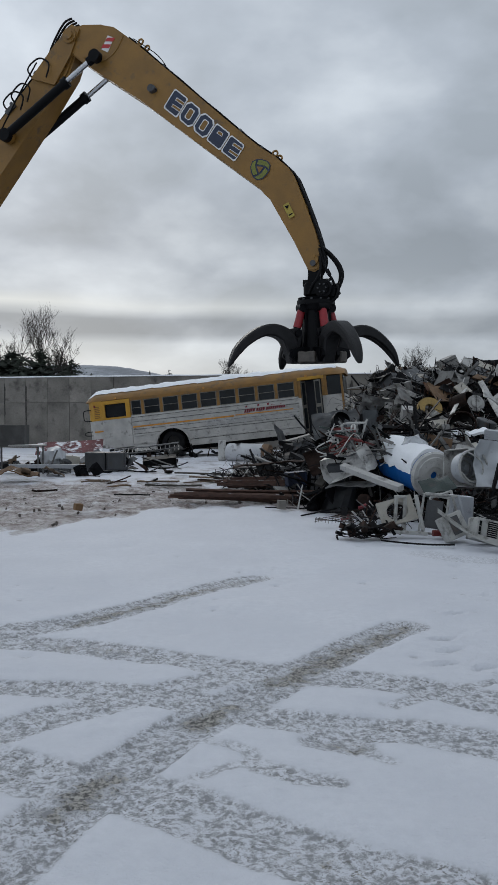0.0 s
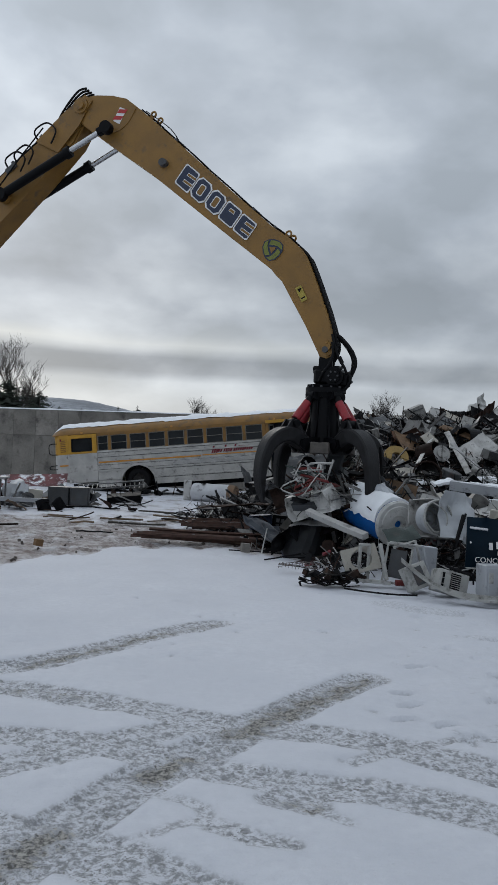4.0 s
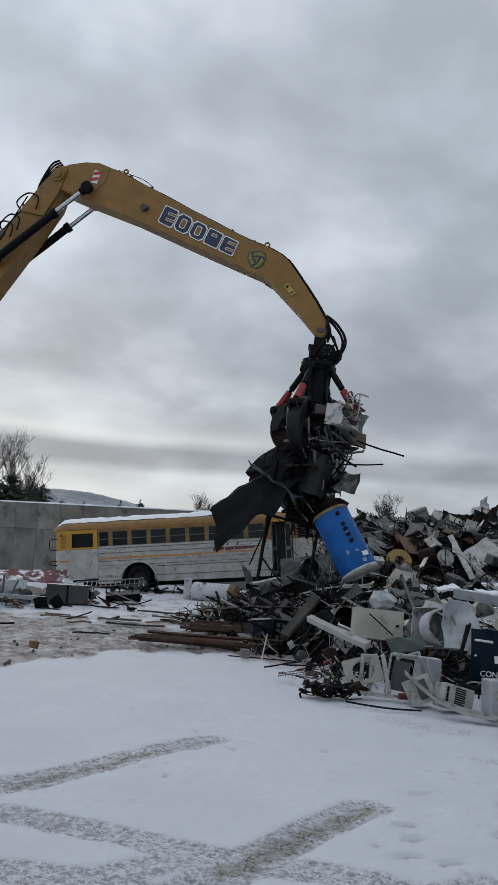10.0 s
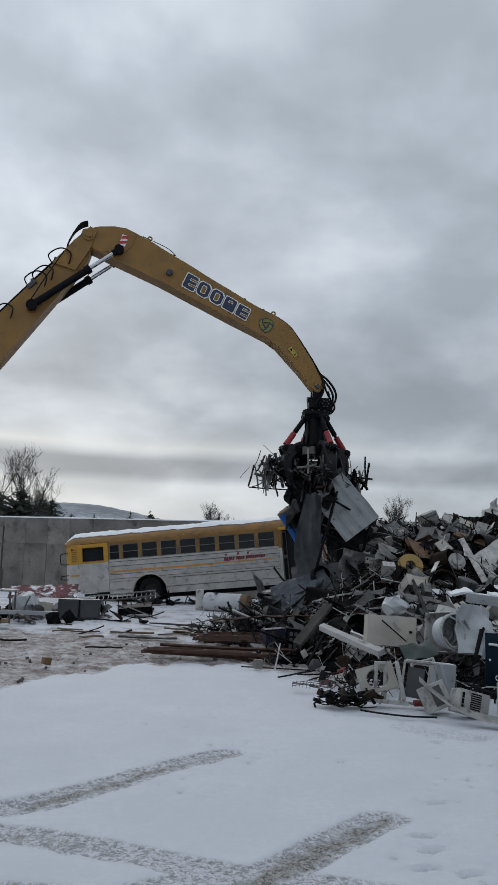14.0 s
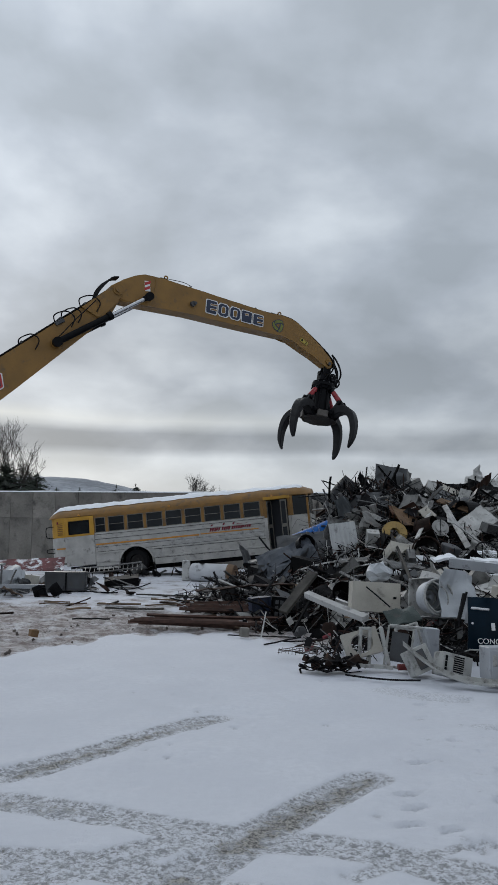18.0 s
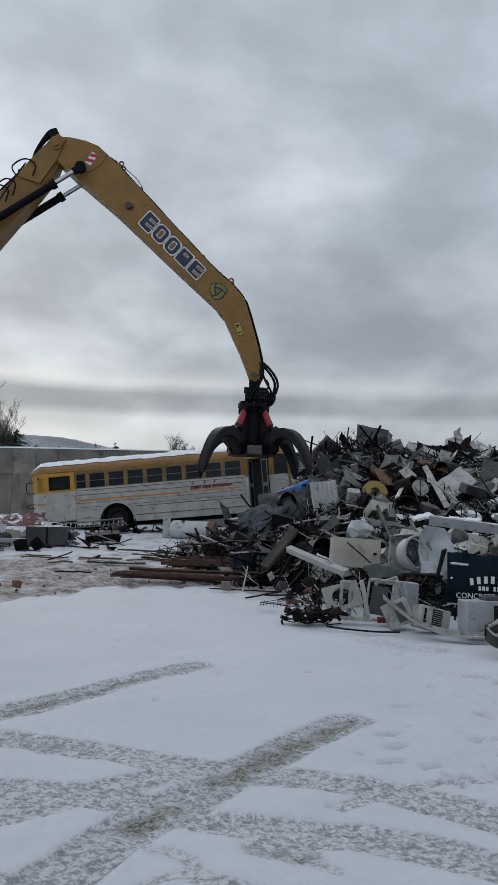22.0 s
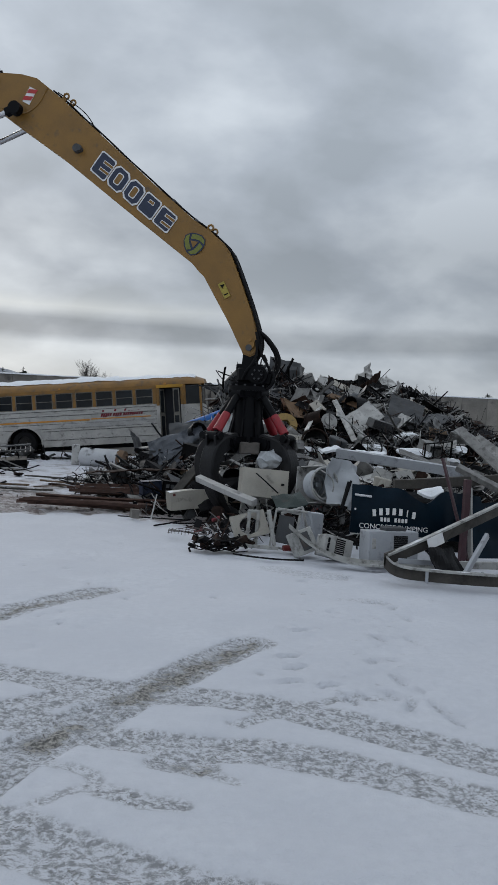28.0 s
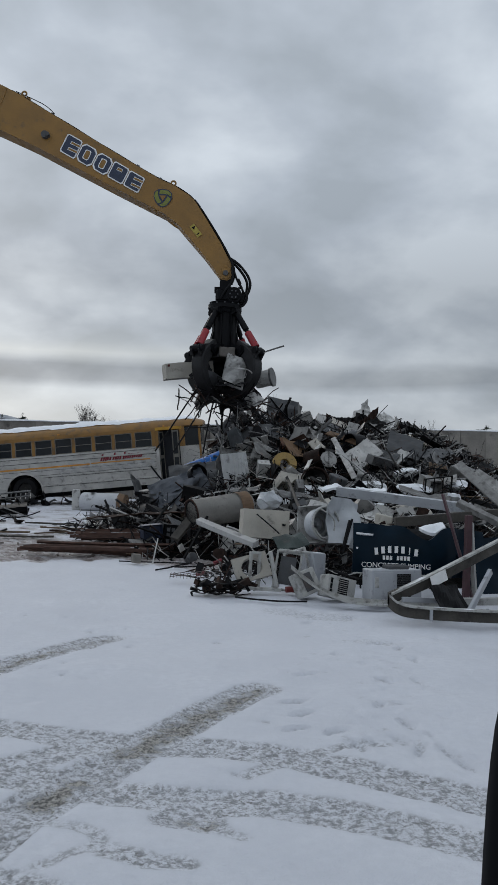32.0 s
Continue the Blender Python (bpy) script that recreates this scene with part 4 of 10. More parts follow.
    # roof lamps
    for x_ in (1.2, 5.0, 9.2):
        wallpiece("marker_lamp", x_, x_ + 0.08, RB + 0.02, RB + 0.08, ORANGE, -0.03, 0.03)
build_bus()

# ---- the material handler: slewing carrier, boom, droop-nosed stick ----
BASE_X, BASE_Y, FOOT_R, FOOT_Z, BOOM_L = -11.64, 22.16, 0.45, 1.92, 11.48
K = 1.037                    # size of the stick against its drawing
PIN = (7.77, -1.01)          # grapple pin in the stick's x and z
# t, slew, boom angle and stick angle above the horizontal, in degrees
ARM_ROWS = [
    (0.0, -18.49, 48.01, -36.49),
    (0.5, -18.13, 46.00, -35.55),
    (1.0, -20.31, 43.09, -34.56),
    (1.5, -19.12, 42.89, -33.66),
    (2.0, -19.64, 41.58, -35.10),
    (2.5, -18.79, 41.41, -35.89),
    (3.0, -19.87, 40.99, -35.95),
    (3.5, -20.73, 40.92, -36.11),
    (4.0, -21.44, 40.84, -35.99),
    (4.5, -22.26, 40.82, -35.51),
    (5.0, -22.75, 41.08, -34.78),
    (5.5, -22.47, 41.84, -33.93),
    (6.0, -21.12, 43.65, -32.46),
    (6.5, -20.40, 45.72, -30.25),
    (7.0, -19.15, 48.29, -28.71),
    (7.5, -18.99, 49.96, -27.84),
    (8.0, -18.89, 50.97, -27.91),
    (8.5, -17.37, 52.38, -26.87),
    (9.0, -15.67, 53.13, -25.53),
    (9.5, -11.96, 54.26, -23.22),
    (10.0, -11.94, 53.58, -22.57),
    (10.5, -9.14, 53.51, -22.24),
    (11.0, -7.28, 53.09, -22.68),
    (11.5, -4.75, 53.18, -22.06),
    (12.0, -1.84, 53.50, -21.87),
    (12.5, 1.47, 53.19, -21.72),
    (13.0, 5.53, 53.26, -20.51),
    (13.5, 5.25, 52.77, -23.24),
    (14.0, 8.50, 52.84, -22.57),
    (14.5, 12.72, 52.68, -15.22),
    (15.0, 15.45, 50.97, -11.17),
    (15.5, 18.25, 47.27, -7.85),
    (16.0, 20.70, 43.40, -5.29),
    (16.5, 22.35, 41.20, -3.53),
    (17.0, 24.20, 39.94, -1.29),
    (17.5, 23.68, 39.42, -1.87),
    (18.0, 23.67, 40.90, -3.80),
    (18.5, 22.67, 44.27, -7.08),
    (19.0, 20.28, 46.01, -14.82),
    (19.5, 18.33, 48.63, -19.98),
    (20.0, 14.42, 51.31, -25.66),
    (20.5, 11.29, 53.23, -30.02),
    (21.0, 7.90, 52.99, -34.60),
    (21.5, 4.05, 52.09, -37.85),
    (22.0, -3.55, 50.15, -40.40),
    (22.5, -7.23, 48.36, -41.31),
    (23.0, -11.54, 45.45, -42.06),
    (23.5, -14.86, 44.62, -40.78),
    (24.0, -18.40, 43.17, -39.94),
    (24.5, -20.07, 41.37, -38.86),
    (25.0, -21.80, 38.75, -37.66),
    (25.5, -22.12, 35.81, -37.19),
    (26.0, -21.42, 34.98, -36.80),
    (26.5, -21.46, 34.96, -36.46),
    (27.0, -21.53, 35.17, -36.03),
    (27.5, -21.68, 35.66, -35.37),
    (28.0, -21.84, 36.16, -34.77),
    (28.5, -21.95, 36.37, -34.55),
    (29.0, -22.08, 36.35, -34.69),
    (29.5, -20.58, 37.71, -34.17),
    (30.0, -18.98, 40.43, -31.07),
    (30.5, -18.23, 42.79, -27.90),
    (31.0, -16.12, 45.36, -25.67),
    (31.5, -13.46, 47.51, -24.76),
    (32.0, -8.68, 49.67, -24.42),
]
# t, turn of the rotator, lean to the image side, lean along the boom, opening of the tines, in degrees
GRAPPLE_ROWS = [
    (0, 20, 1, 2, 54), (1, 20, 2, 1, 57), (2, 21, -1, 0, 58), (3, 24, 0, 0, 35), (3.5, 29, 0, 2, 22), (4.5, 32, 0, 0, -1), (5.5, 34, 0, 0, -27), (6, 34, 0, 0, -46),
    (7, 34, 3, 0, -51), (8, 40, 0, 0, -51), (9, 48, -1, 0, -51), (10, 58, -2, 0, -52), (11, 66, 0, 0, -52), (12, 78, 0, 0, -52), (13, 96, 2, 0, -52), (14, 112, 0, 0, -51),
    (14.5, 120, -2, 0, -51), (15.5, 132, 0, 0, -49), (16.5, 142, -5, 0, -35), (16.8, 144, -3, 0, -21), (17, 145, 2, 2, 1), (17.3, 145, 1, 2, 7), (17.5, 144, -3, -2, 7), (18, 141, -9, -8, 7),
    (18.5, 141, -6, -4, 8), (19, 141, -1, 0, 12), (20, 140, 3, 4, 6), (20.5, 141, -3, -4, 15), (21, 141.5, -11, -12, 19), (21.5, 139, -4, -7, 27), (22, 136, 0, -1, 35), (22.5, 136, 9, -1, 34),
    (23, 131, 4, 0, 36), (23.5, 126, -2, 0, 38), (24, 123, -6, 1, 39), (25, 124, -3, 0, 40), (26, 125, -2, 0, 38), (26.5, 126, -1, 0, 29), (27.5, 131, 0, 0, -17), (28.5, 135, 0, 0, -51),
    (29, 135, 0, 0, -57), (30, 135, 0, 0, -57), (31, 135, 0, 0, -56), (32, 135, 0, 0, -56)]

def smooth_row(rows, t):
    """A row's values at t, glided between the given rows."""
    if t <= rows[0][0]: return rows[0][1:]
    if t >= rows[-1][0]: return rows[-1][1:]
    for a, b in zip(rows[:-1], rows[1:]):
        if a[0] <= t <= b[0]:
            f = sstep(a[0], b[0], t) * 0.5 + 0.5 * (t - a[0]) / (b[0] - a[0])
            return tuple(p + (q - p) * f for p, q in zip(a[1:], b[1:]))

def arm_state(t):
    """Slew, boom angle, stick angle, elbow (r, z) and grapple pin in the world at t."""
    phi, al, be = smooth_row(ARM_ROWS, t)
    er = FOOT_R + BOOM_L * math.cos(radians(al))
    ez = FOOT_Z + BOOM_L * math.sin(radians(al))
    c, s = math.cos(radians(be)), math.sin(radians(be))
    r = er + PIN[0] * c - PIN[1] * s
    z = ez + PIN[0] * s + PIN[1] * c
    a = radians(phi)
    return phi, al, be, er, ez, Vector((BASE_X + r * math.cos(a) + 0.13 * math.sin(a), BASE_Y + r * math.sin(a) - 0.13 * math.cos(a), z))

ARM_T = [row[0] for row in ARM_ROWS]
STEEL_GREY = mat("dark_grey_steel", (0.05, 0.052, 0.056), 0.5, var=0.3, dirt=0.3)

def tapered(outline, widths, bevel=0.03):
    """A box-section beam: an outline in x and z whose half width follows x; edges bevelled."""
    bm = bmesh.new()
    xs, ws = zip(*widths)
    a = [bm.verts.new((x, -float(np.interp(x, xs, ws)), z)) for x, z in outline]
    b = [bm.verts.new((x, float(np.interp(x, xs, ws)) - 0.21, z)) for x, z in outline]
    n = len(a)
    bm.faces.new(a); bm.faces.new(b[::-1])
    for i in range(n):
        bm.faces.new((a[i], b[i], b[(i + 1) % n], a[(i + 1) % n]))
    es = [e for e in bm.edges if len({v.co.y > 0 for v in e.verts}) == 1]
    bmesh.ops.bevel(bm, geom=es, offset=bevel, segments=2, affect="EDGES")
    return bm

STICK_W = [(-0.4, 0.40), (4.5, 0.40), (6.2, 0.36), (7.7, 0.28)]
def stick_side(s):
    return -float(np.interp(s, *zip(*STICK_W)))

def decal(name, outline, material, parent, lift=0.004, label=""):
    bm = bmesh.new()
    y = stick_side(sum(p[0] for p in outline) / len(outline))
    plate(bm, outline, y - lift - 0.003, y - lift + 0.001)
    return part(name, bm, material, parent, label)

def build_machine():
    machine = thing("material_handler", "yellow scrap handler with a long boom and droop-nosed stick", "machine", m=pose(BASE_X, BASE_Y, 0, 0, 0, ARM_ROWS[0][1]))
    # carrier, to the side of the view
    bm = bmesh.new(); box(bm, 4.6, 2.9, 1.5, pose(-1.2, 0.1, 2.05), bevel=0.12); part("engine_house", bm, YELLOW, machine)
    bm = bmesh.new(); box(bm, 1.6, 2.7, 0.5, pose(-3.7, 0.1, 1.75), bevel=0.2); part("counterweight", bm, STEEL_GREY, machine)
    bm = bmesh.new(); cyl(bm, 1.1, 1.1, 0.35, pose(0, 0, 1.15), 32); part("slew_ring", bm, BLACK, machine)
    bm = bmesh.new(); box(bm, 1.7, 1.2, 1.7, pose(1.0, 1.35, 2.6), bevel=0.1); part("cab", bm, STEEL_GREY, machine)
    bm = bmesh.new(); plate(bm, [(0.1, 1.3), (1.2, 1.3), (0.95, 2.75), (0.3, 2.75)], -0.62, -0.5); part("boom_bracket", bm, YELLOW, machine)
    bm = bmesh.new(); plate(bm, [(0.1, 1.3), (1.2, 1.3), (0.95, 2.75), (0.3, 2.75)], 0.5, 0.62); part("boom_bracket", bm, YELLOW, machine)
    under = thing("handler_undercarriage", "grey crawler undercarriage of the scrap handler standing on snow", "machine", m=pose(BASE_X, BASE_Y, ground_z(BASE_X, BASE_Y), 0, 0, -8))
    for yy in (-1.5, 1.5):
        bm = bmesh.new()
        outl = [(2.6 + 0.45 * math.sin(math.pi * k / 8), 0.45 - 0.45 * math.cos(math.pi * k / 8)) for k in range(9)] + [(-2.6 - 0.45 * math.sin(math.pi * k / 8), 0.45 + 0.45 * math.cos(math.pi * k / 8)) for k in range(9)]
        plate(bm, outl, yy - 0.3, yy + 0.3)
        part("crawler_track", bm, BLACK, under)
    bm = bmesh.new(); box(bm, 2.4, 2.5, 0.5, pose(0, 0, 0.6), bevel=0.05); part("car_body", bm, STEEL_GREY, under)
    # boom
    D = BOOM_L - 10.34
    top = [(-0.3, 0.3), (0.6, 0.45), (3.0, 0.50), (6.0 + D, 0.38), (8.2 + D, 0.26), (9.5 + D, 0.17), (10.2 + D, 0.14), (BOOM_L + 0.16, 0.10), (BOOM_L + 0.24, -0.02), (BOOM_L + 0.1, -0.2)]
    bot = [(9.7 + D, -0.47), (8.6 + D, -0.52), (6.0 + D, -0.60), (3.0, -0.68), (0.6, -0.45), (-0.3, -0.3)]
    boom = part("boom", tapered(top + bot, [(-1, 0.5), (6, 0.46), (12, 0.36)], 0.04), YELLOW, machine, "long yellow box-section boom", smooth=True)
    bm = bmesh.new(); cyl(bm, 0.17, 0.17, 0.74, pose(BOOM_L, -0.13, 0, 90), 24); cyl(bm, 0.10, 0.10, 0.84, pose(BOOM_L, -0.13, 0, 90), 20)
    part("elbow_pin", bm, YELLOW, boom, "yellow pin boss")
    for q in (-1, 0.4):
        bm = bmesh.new()
        plate(bm, [(BOOM_L - 1.05, -0.40), (BOOM_L - 0.3, -0.30), (BOOM_L + 0.26, -0.1), (BOOM_L + 0.22, 0.13), (BOOM_L - 0.4, 0.20), (BOOM_L - 1.3, 0.21)], q * 0.44 - 0.02, q * 0.44 + 0.02)
        part("boom_head_plate", bm, YELLOW, boom)
    # hexagonal maker's shield, drawn plain
    for rr, m_, l_ in ((0.40, WHITE, 0.001), (0.36, REDDECAL, 0.005), (0.30, NAVY, 0.009)):
        bm = bmesh.new(); plate(bm, [(5.45 + D + rr * math.cos(k * math.pi / 3), -0.04 + rr * math.sin(k * math.pi / 3)) for k in range(6)], -0.466 - l_, -0.460 - l_)
        part("shield_decal", bm, m_, boom)
    # hydraulic lines on the boom
    for k, dy in enumerate((-0.36, -0.28, -0.18, -0.06, 0.04)):
        pts = [(x, dy + 0.01 * math.sin(x * 3 + k), float(np.interp(x, [p[0] for p in top], [p[1] for p in top])) + 0.04) for x in np.linspace(1.0, 10.0 + D, 22)]
        bm = bmesh.new(); tube(bm, pts, 0.022, 6); part("hydraulic_line", bm, RUBBER, boom)
    for x in (5.6 + D, 6.9 + D, 8.3 + D, 9.2 + D):
        z = float(np.interp(x, [p[0] for p in top], [p[1] for p in top]))
        bm = bmesh.new(); box(bm, 0.08, 0.56, 0.07, pose(x, -0.14, z + 0.05), bevel=0.01); part("hose_clamp", bm, STEEL_GREY, boom)
    r = random.Random(5)
    for x, h in ((8.5, 0.30), (8.75, 0.24), (9.45, 0.34), (7.2, 0.22)):
        x += D
        z = float(np.interp(x, [p[0] for p in top], [p[1] for p in top]))
        bm = bmesh.new(); tube(bm, curve_pts([(x - 0.4, -0.30, z + 0.03), (x - 0.3, -0.42, z + h * 0.8), (x + 0.05, -0.5, z + h * 0.4), (x + 0.12, -0.52, z - 0.18), (x - 0.15, -0.53, z - 0.34)], 20), 0.02, 6)
        part("hose", bm, RUBBER, boom)
    bm = bmesh.new(); box(bm, 0.3, 0.08, 0.12, pose(8.2 + D, -0.42, 0.22, 0, 8, 0), bevel=0.015); part("valve_block", bm, STEEL_GREY, boom)
    # elbow hose loops
    for k in range(4):
        dy = -0.34 + 0.11 * k
        pts = curve_pts([(BOOM_L - 0.75, dy, 0.18), (BOOM_L - 0.5, dy, 0.30 + 0.02 * k), (BOOM_L - 0.15, dy, 0.38 + 0.02 * k), (BOOM_L + 0.15, dy, 0.40), (BOOM_L + 0.32, dy, 0.30)], 20)
        bm = bmesh.new(); tube(bm, pts, 0.026, 6); part("elbow_hose", bm, RUBBER, boom, "black looped hydraulic hose")
    # stick
    top = [(-0.22, 0.1), (0.14, 0.36), (0.5, 0.56), (0.79, 0.67), (1.1, 0.66), (1.5, 0.64), (2.47, 0.55), (4.2, 0.38), (5.15, 0.305), (5.62, 0.315), (5.92, 0.285), (6.08, 0.235), (6.20, 0.17), (6.60, -0.08), (7.12, -0.42), (7.52, -0.72), (7.64, -0.86)]
    bot = [(7.67, -0.97), (7.60, -1.10), (7.46, -1.14), (7.36, -1.08), (6.90, -0.84), (6.36, -0.60), (5.98, -0.43), (5.84, -0.385), (5.66, -0.37), (4.4, -0.34), (2.25, -0.27), (0.83, -0.30), (0.2, -0.30), (-0.2, -0.16)]
    stick = part("stick", tapered(top + bot, STICK_W, 0.03), YELLOW, machine, "yellow droop-nosed stick", smooth=True)
    # owner's mark, five navy blocks with thin white rims, drawn plain
    for k in range(5):
        s0 = 2.87 + k * 0.413
        s1 = s0 + 0.345
        c0 = 0.095 - (s0 - 2.87) * 0.062
        h = 0.205 - 0.009 * k
        ch = 0.075 if k in (1, 2) else 0.03
        def blk(g, s0=s0, s1=s1, c0=c0, h=h, ch=ch):
            return [(s0 - g + ch, c0 - h - g), (s1 + g - ch, c0 - h - g - 0.02), (s1 + g, c0 - h - g - 0.02 + ch), (s1 + g, c0 + h + g - 0.02 - ch), (s1 + g - ch, c0 + h + g - 0.02), (s0 - g + ch, c0 + h + g), (s0 - g, c0 + h + g - ch), (s0 - g, c0 - h - g + ch)]
        decal("mark_rim", blk(0.026), WHITE, stick, 0.002, "thin white rim")
        decal("mark_block", blk(0.0), NAVY, stick, 0.007, "navy block")
        a, b = (s0 + s1) / 2, c0 - 0.01
        if k in (1, 2):
            for g, m_, l_ in ((0.018, WHITE, 0.010), (0.0, YELLOW, 0.014)):
                u, v, w = 0.055 + g, 0.10 + g, 0.025
                decal("mark_eye", [(a - u + w, b - v), (a + u - w, b - v), (a + u, b - v + w), (a + u, b + v - w), (a + u - w, b + v), (a - u + w, b + v), (a - u, b + v - w), (a - u, b - v + w)], m_, stick, l_)
        elif k in (0, 4):
            for dz in (-0.075, 0.075):
                for g, m_, l_ in ((0.012, WHITE, 0.010), (0.0, YELLOW, 0.014)):
                    decal("mark_slot", [(a - 0.03 - g, b + dz - 0.022 - g), (s1 + 0.012, b + dz - 0.022 - g), (s1 + 0.012, b + dz + 0.022 + g), (a - 0.03 - g, b + dz + 0.022 + g)], m_, stick, l_)
        else:
            for g, m_, l_ in ((0.012, WHITE, 0.010), (0.0, YELLOW, 0.014)):
                decal("mark_slot", [(a - 0.06 - g, b + 0.05 - g), (a + 0.06 + g, b + 0.05 - g), (a + 0.05 + g, b + 0.10 + g), (a - 0.05 - g, b + 0.10 + g)], m_, stick, l_)
    # green emblem of three bent arms round a triangle
    cx, cz, tilt = 5.44, -0.05, 52
    def polar(rad, deg):
        return (cx + rad * math.cos(radians(deg + tilt)), cz + rad * math.sin(radians(deg + tilt)))
    decal("emblem_edge", [polar(rr, 120 * k + d) for k in range(3) for rr, d in ((0.215, -28), (0.235, 0), (0.215, 28), (0.20, 60))], NAVY, stick, 0.002)
    for k in range(3):
        q = 120 * k
        decal("emblem_arm", [polar(0.195, q - 22), polar(0.212, q), polar(0.195, q + 26), polar(0.175, q + 60), polar(0.18, q + 84), polar(0.115, q + 108), polar(0.085, q + 60), polar(0.125, q + 8)], GREEN, stick, 0.007, "lime green bent arm")
    decal("emblem_eye", [polar(0.085, 120 * k + 4) for k in range(3)], YELLOW, stick, 0.010)
    # warning label on the nose, red and white marker at the elbow
    def turned(cx, cz, w, h, a):
        c, s = math.cos(radians(a)), math.sin(radians(a))
        return [(cx + u * c - v * s, cz + u * s + v * c) for u, v in ((-w, -h), (w, -h), (w, h), (-w, h))]
    decal("warning_label", turned(6.45, -0.40, 0.155, 0.065, -27), HAZARD, stick, 0.003, "yellow warning label")
    decal("warning_sign", [(6.33, -0.375), (6.41, -0.40), (6.39, -0.31)], BLACK, stick, 0.009)
    decal("warning_sign", turned(6.53, -0.44, 0.040, 0.012, 63), BLACK, stick, 0.009)
    decal("marker_label", turned(0.90, 0.31, 0.085, 0.16, 8), WHITE, stick, 0.003, "red and white hazard marker")
    for dz in (-0.10, 0.06):
        decal("marker_stripe", [(0.815, 0.31 + dz - 0.05), (0.985, 0.31 + dz + 0.04), (0.985, 0.31 + dz + 0.13), (0.815, 0.31 + dz + 0.04)], REDDECAL, stick, 0.009)
    for s, n_ in ((1.50, 0.66), (5.50, 0.30)):
        for yy in (-0.3, 0.02):
            bm = bmesh.new()
            box(bm, 0.11, 0.036, 0.10, pose(s, yy, n_ - 0.02, 0, 8, 0), bevel=0.006)
            tube(bm, [(s + 0.052 * math.cos(2 * math.pi * q / 14), yy, n_ + 0.075 + 0.052 * math.sin(2 * math.pi * q / 14)) for q in range(15)], 0.022, 6)
            part("lifting_lug", bm, YELLOW, stick)
    bm = bmesh.new(); cyl(bm, 0.09, 0.08, 0.12, pose(2.40, -0.44, 0.05, 90), 14); cyl(bm, 0.05, 0.05, 0.2, pose(2.46, -0.43, 0.07, 90), 10)
    part("hose_port", bm, STEEL_GREY, stick, "dirty grey hose port")
    bm = bmesh.new()
    tube(bm, curve_pts([(1.12, -0.408, 0.64), (1.16, -0.408, 0.3), (1.06, -0.408, 0.02), (0.85, -0.408, -0.12), (0.55, -0.408, -0.2)], 18), 0.012, 5)
    part("weld_seam", bm, YELLOW, stick)
    for k, dy in enumerate((-0.30, -0.20, 0.0)):
        pts = [(x, dy, float(np.interp(x, [p[0] for p in top], [p[1] for p in top])) + 0.022 + 0.005 * math.sin(x * 5 + k)) for x in np.linspace(1.2, 6.1, 34)]
        bm = bmesh.new(); tube(bm, pts, 0.016, 6); part("hydraulic_line", bm, RUBBER, stick)
    for k, dy in enumerate((-0.26, -0.19, -0.10, 0.0)):
        pts = curve_pts([(6.1, dy, 0.25), (6.24, dy, 0.18), (6.60, dy, -0.04), (7.12, dy, -0.38), (7.50, dy, -0.67), (7.66, dy, -0.86), (7.70, dy, -1.04 - 0.02 * k)], 30)
        bm = bmesh.new(); tube(bm, pts, 0.026, 7); part("nose_hose", bm, RUBBER, stick, "black hydraulic hose")
    bm = bmesh.new()
    tube(bm, curve_pts([(1.3, -0.3, 0.70), (1.9, -0.34, 0.70), (2.15, -0.36, 0.67), (2.36, -0.36, 0.60)], 16), 0.010, 5)
    part("sensor_cable", bm, RUBBER, stick, "thin black cable")
    for x in (2.3, 4.6, 5.2):
        z = float(np.interp(x, [p[0] for p in top], [p[1] for p in top]))
        bm = bmesh.new(); box(bm, 0.07, 0.44, 0.06, pose(x, -0.14, z + 0.015, 0, 8, 0), bevel=0.01); part("hose_clamp", bm, STEEL_GREY, stick)
    bm = bmesh.new(); cyl(bm, 0.06, 0.06, 0.44, pose(PIN[0] / K, -0.13, PIN[1] / K, 90), 18); part("nose_pin", bm, STEEL_GREY, stick, "worn steel pin")
    bm = bmesh.new(); cyl(bm, 0.10, 0.095, 0.03, pose(PIN[0] / K - 0.03, -0.325, PIN[1] / K + 0.06, 90), 20); cyl(bm, 0.03, 0.03, 0.06, pose(PIN[0] / K - 0.06, -0.33, PIN[1] / K + 0.13, 90), 10); part("pin_retainer", bm, YELLOW, stick, "yellow pin retainer plate")
    bm = bmesh.new(); cyl(bm, 0.05, 0.05, 1.0, pose(0.93, -0.15, -0.06, 90), 14); part("rod_pin", bm, BLACK, stick)
    # two stick cylinders: barrels on the boom, rods on the stick
    barrels, rods = [], []
    for q in (-1, 0.5):
        bm = bmesh.new()
        cyl(bm, 0.100, 0.100, 1.75, pose(1.01, 0, 0, 0, 90, 0), 18)
        cyl(bm, 0.130, 0.130, 0.14, pose(1.86, 0, 0, 0, 90, 0), 18)
        cyl(bm, 0.15, 0.15, 0.2, pose(0, 0, 0, 90), 16)
        b = part("cylinder_barrel", bm, BLACK, boom, "black hydraulic cylinder barrel", smooth=True)
        bm = bmesh.new(); tube(bm, [(0.1, -0.13, 0.08), (0.9, -0.13, 0.1), (1.75, -0.12, 0.09)], 0.018, 5); part("feed_pipe", bm, BLACK, boom).matrix_basis = pose(BOOM_L - 2.64, q * 0.60, -0.22, 0, -8, 0)
        bm = bmesh.new()
        cyl(bm, 0.058, 0.058, 2.3, pose(1.2, 0, 0, 0, 90, 0), 16)
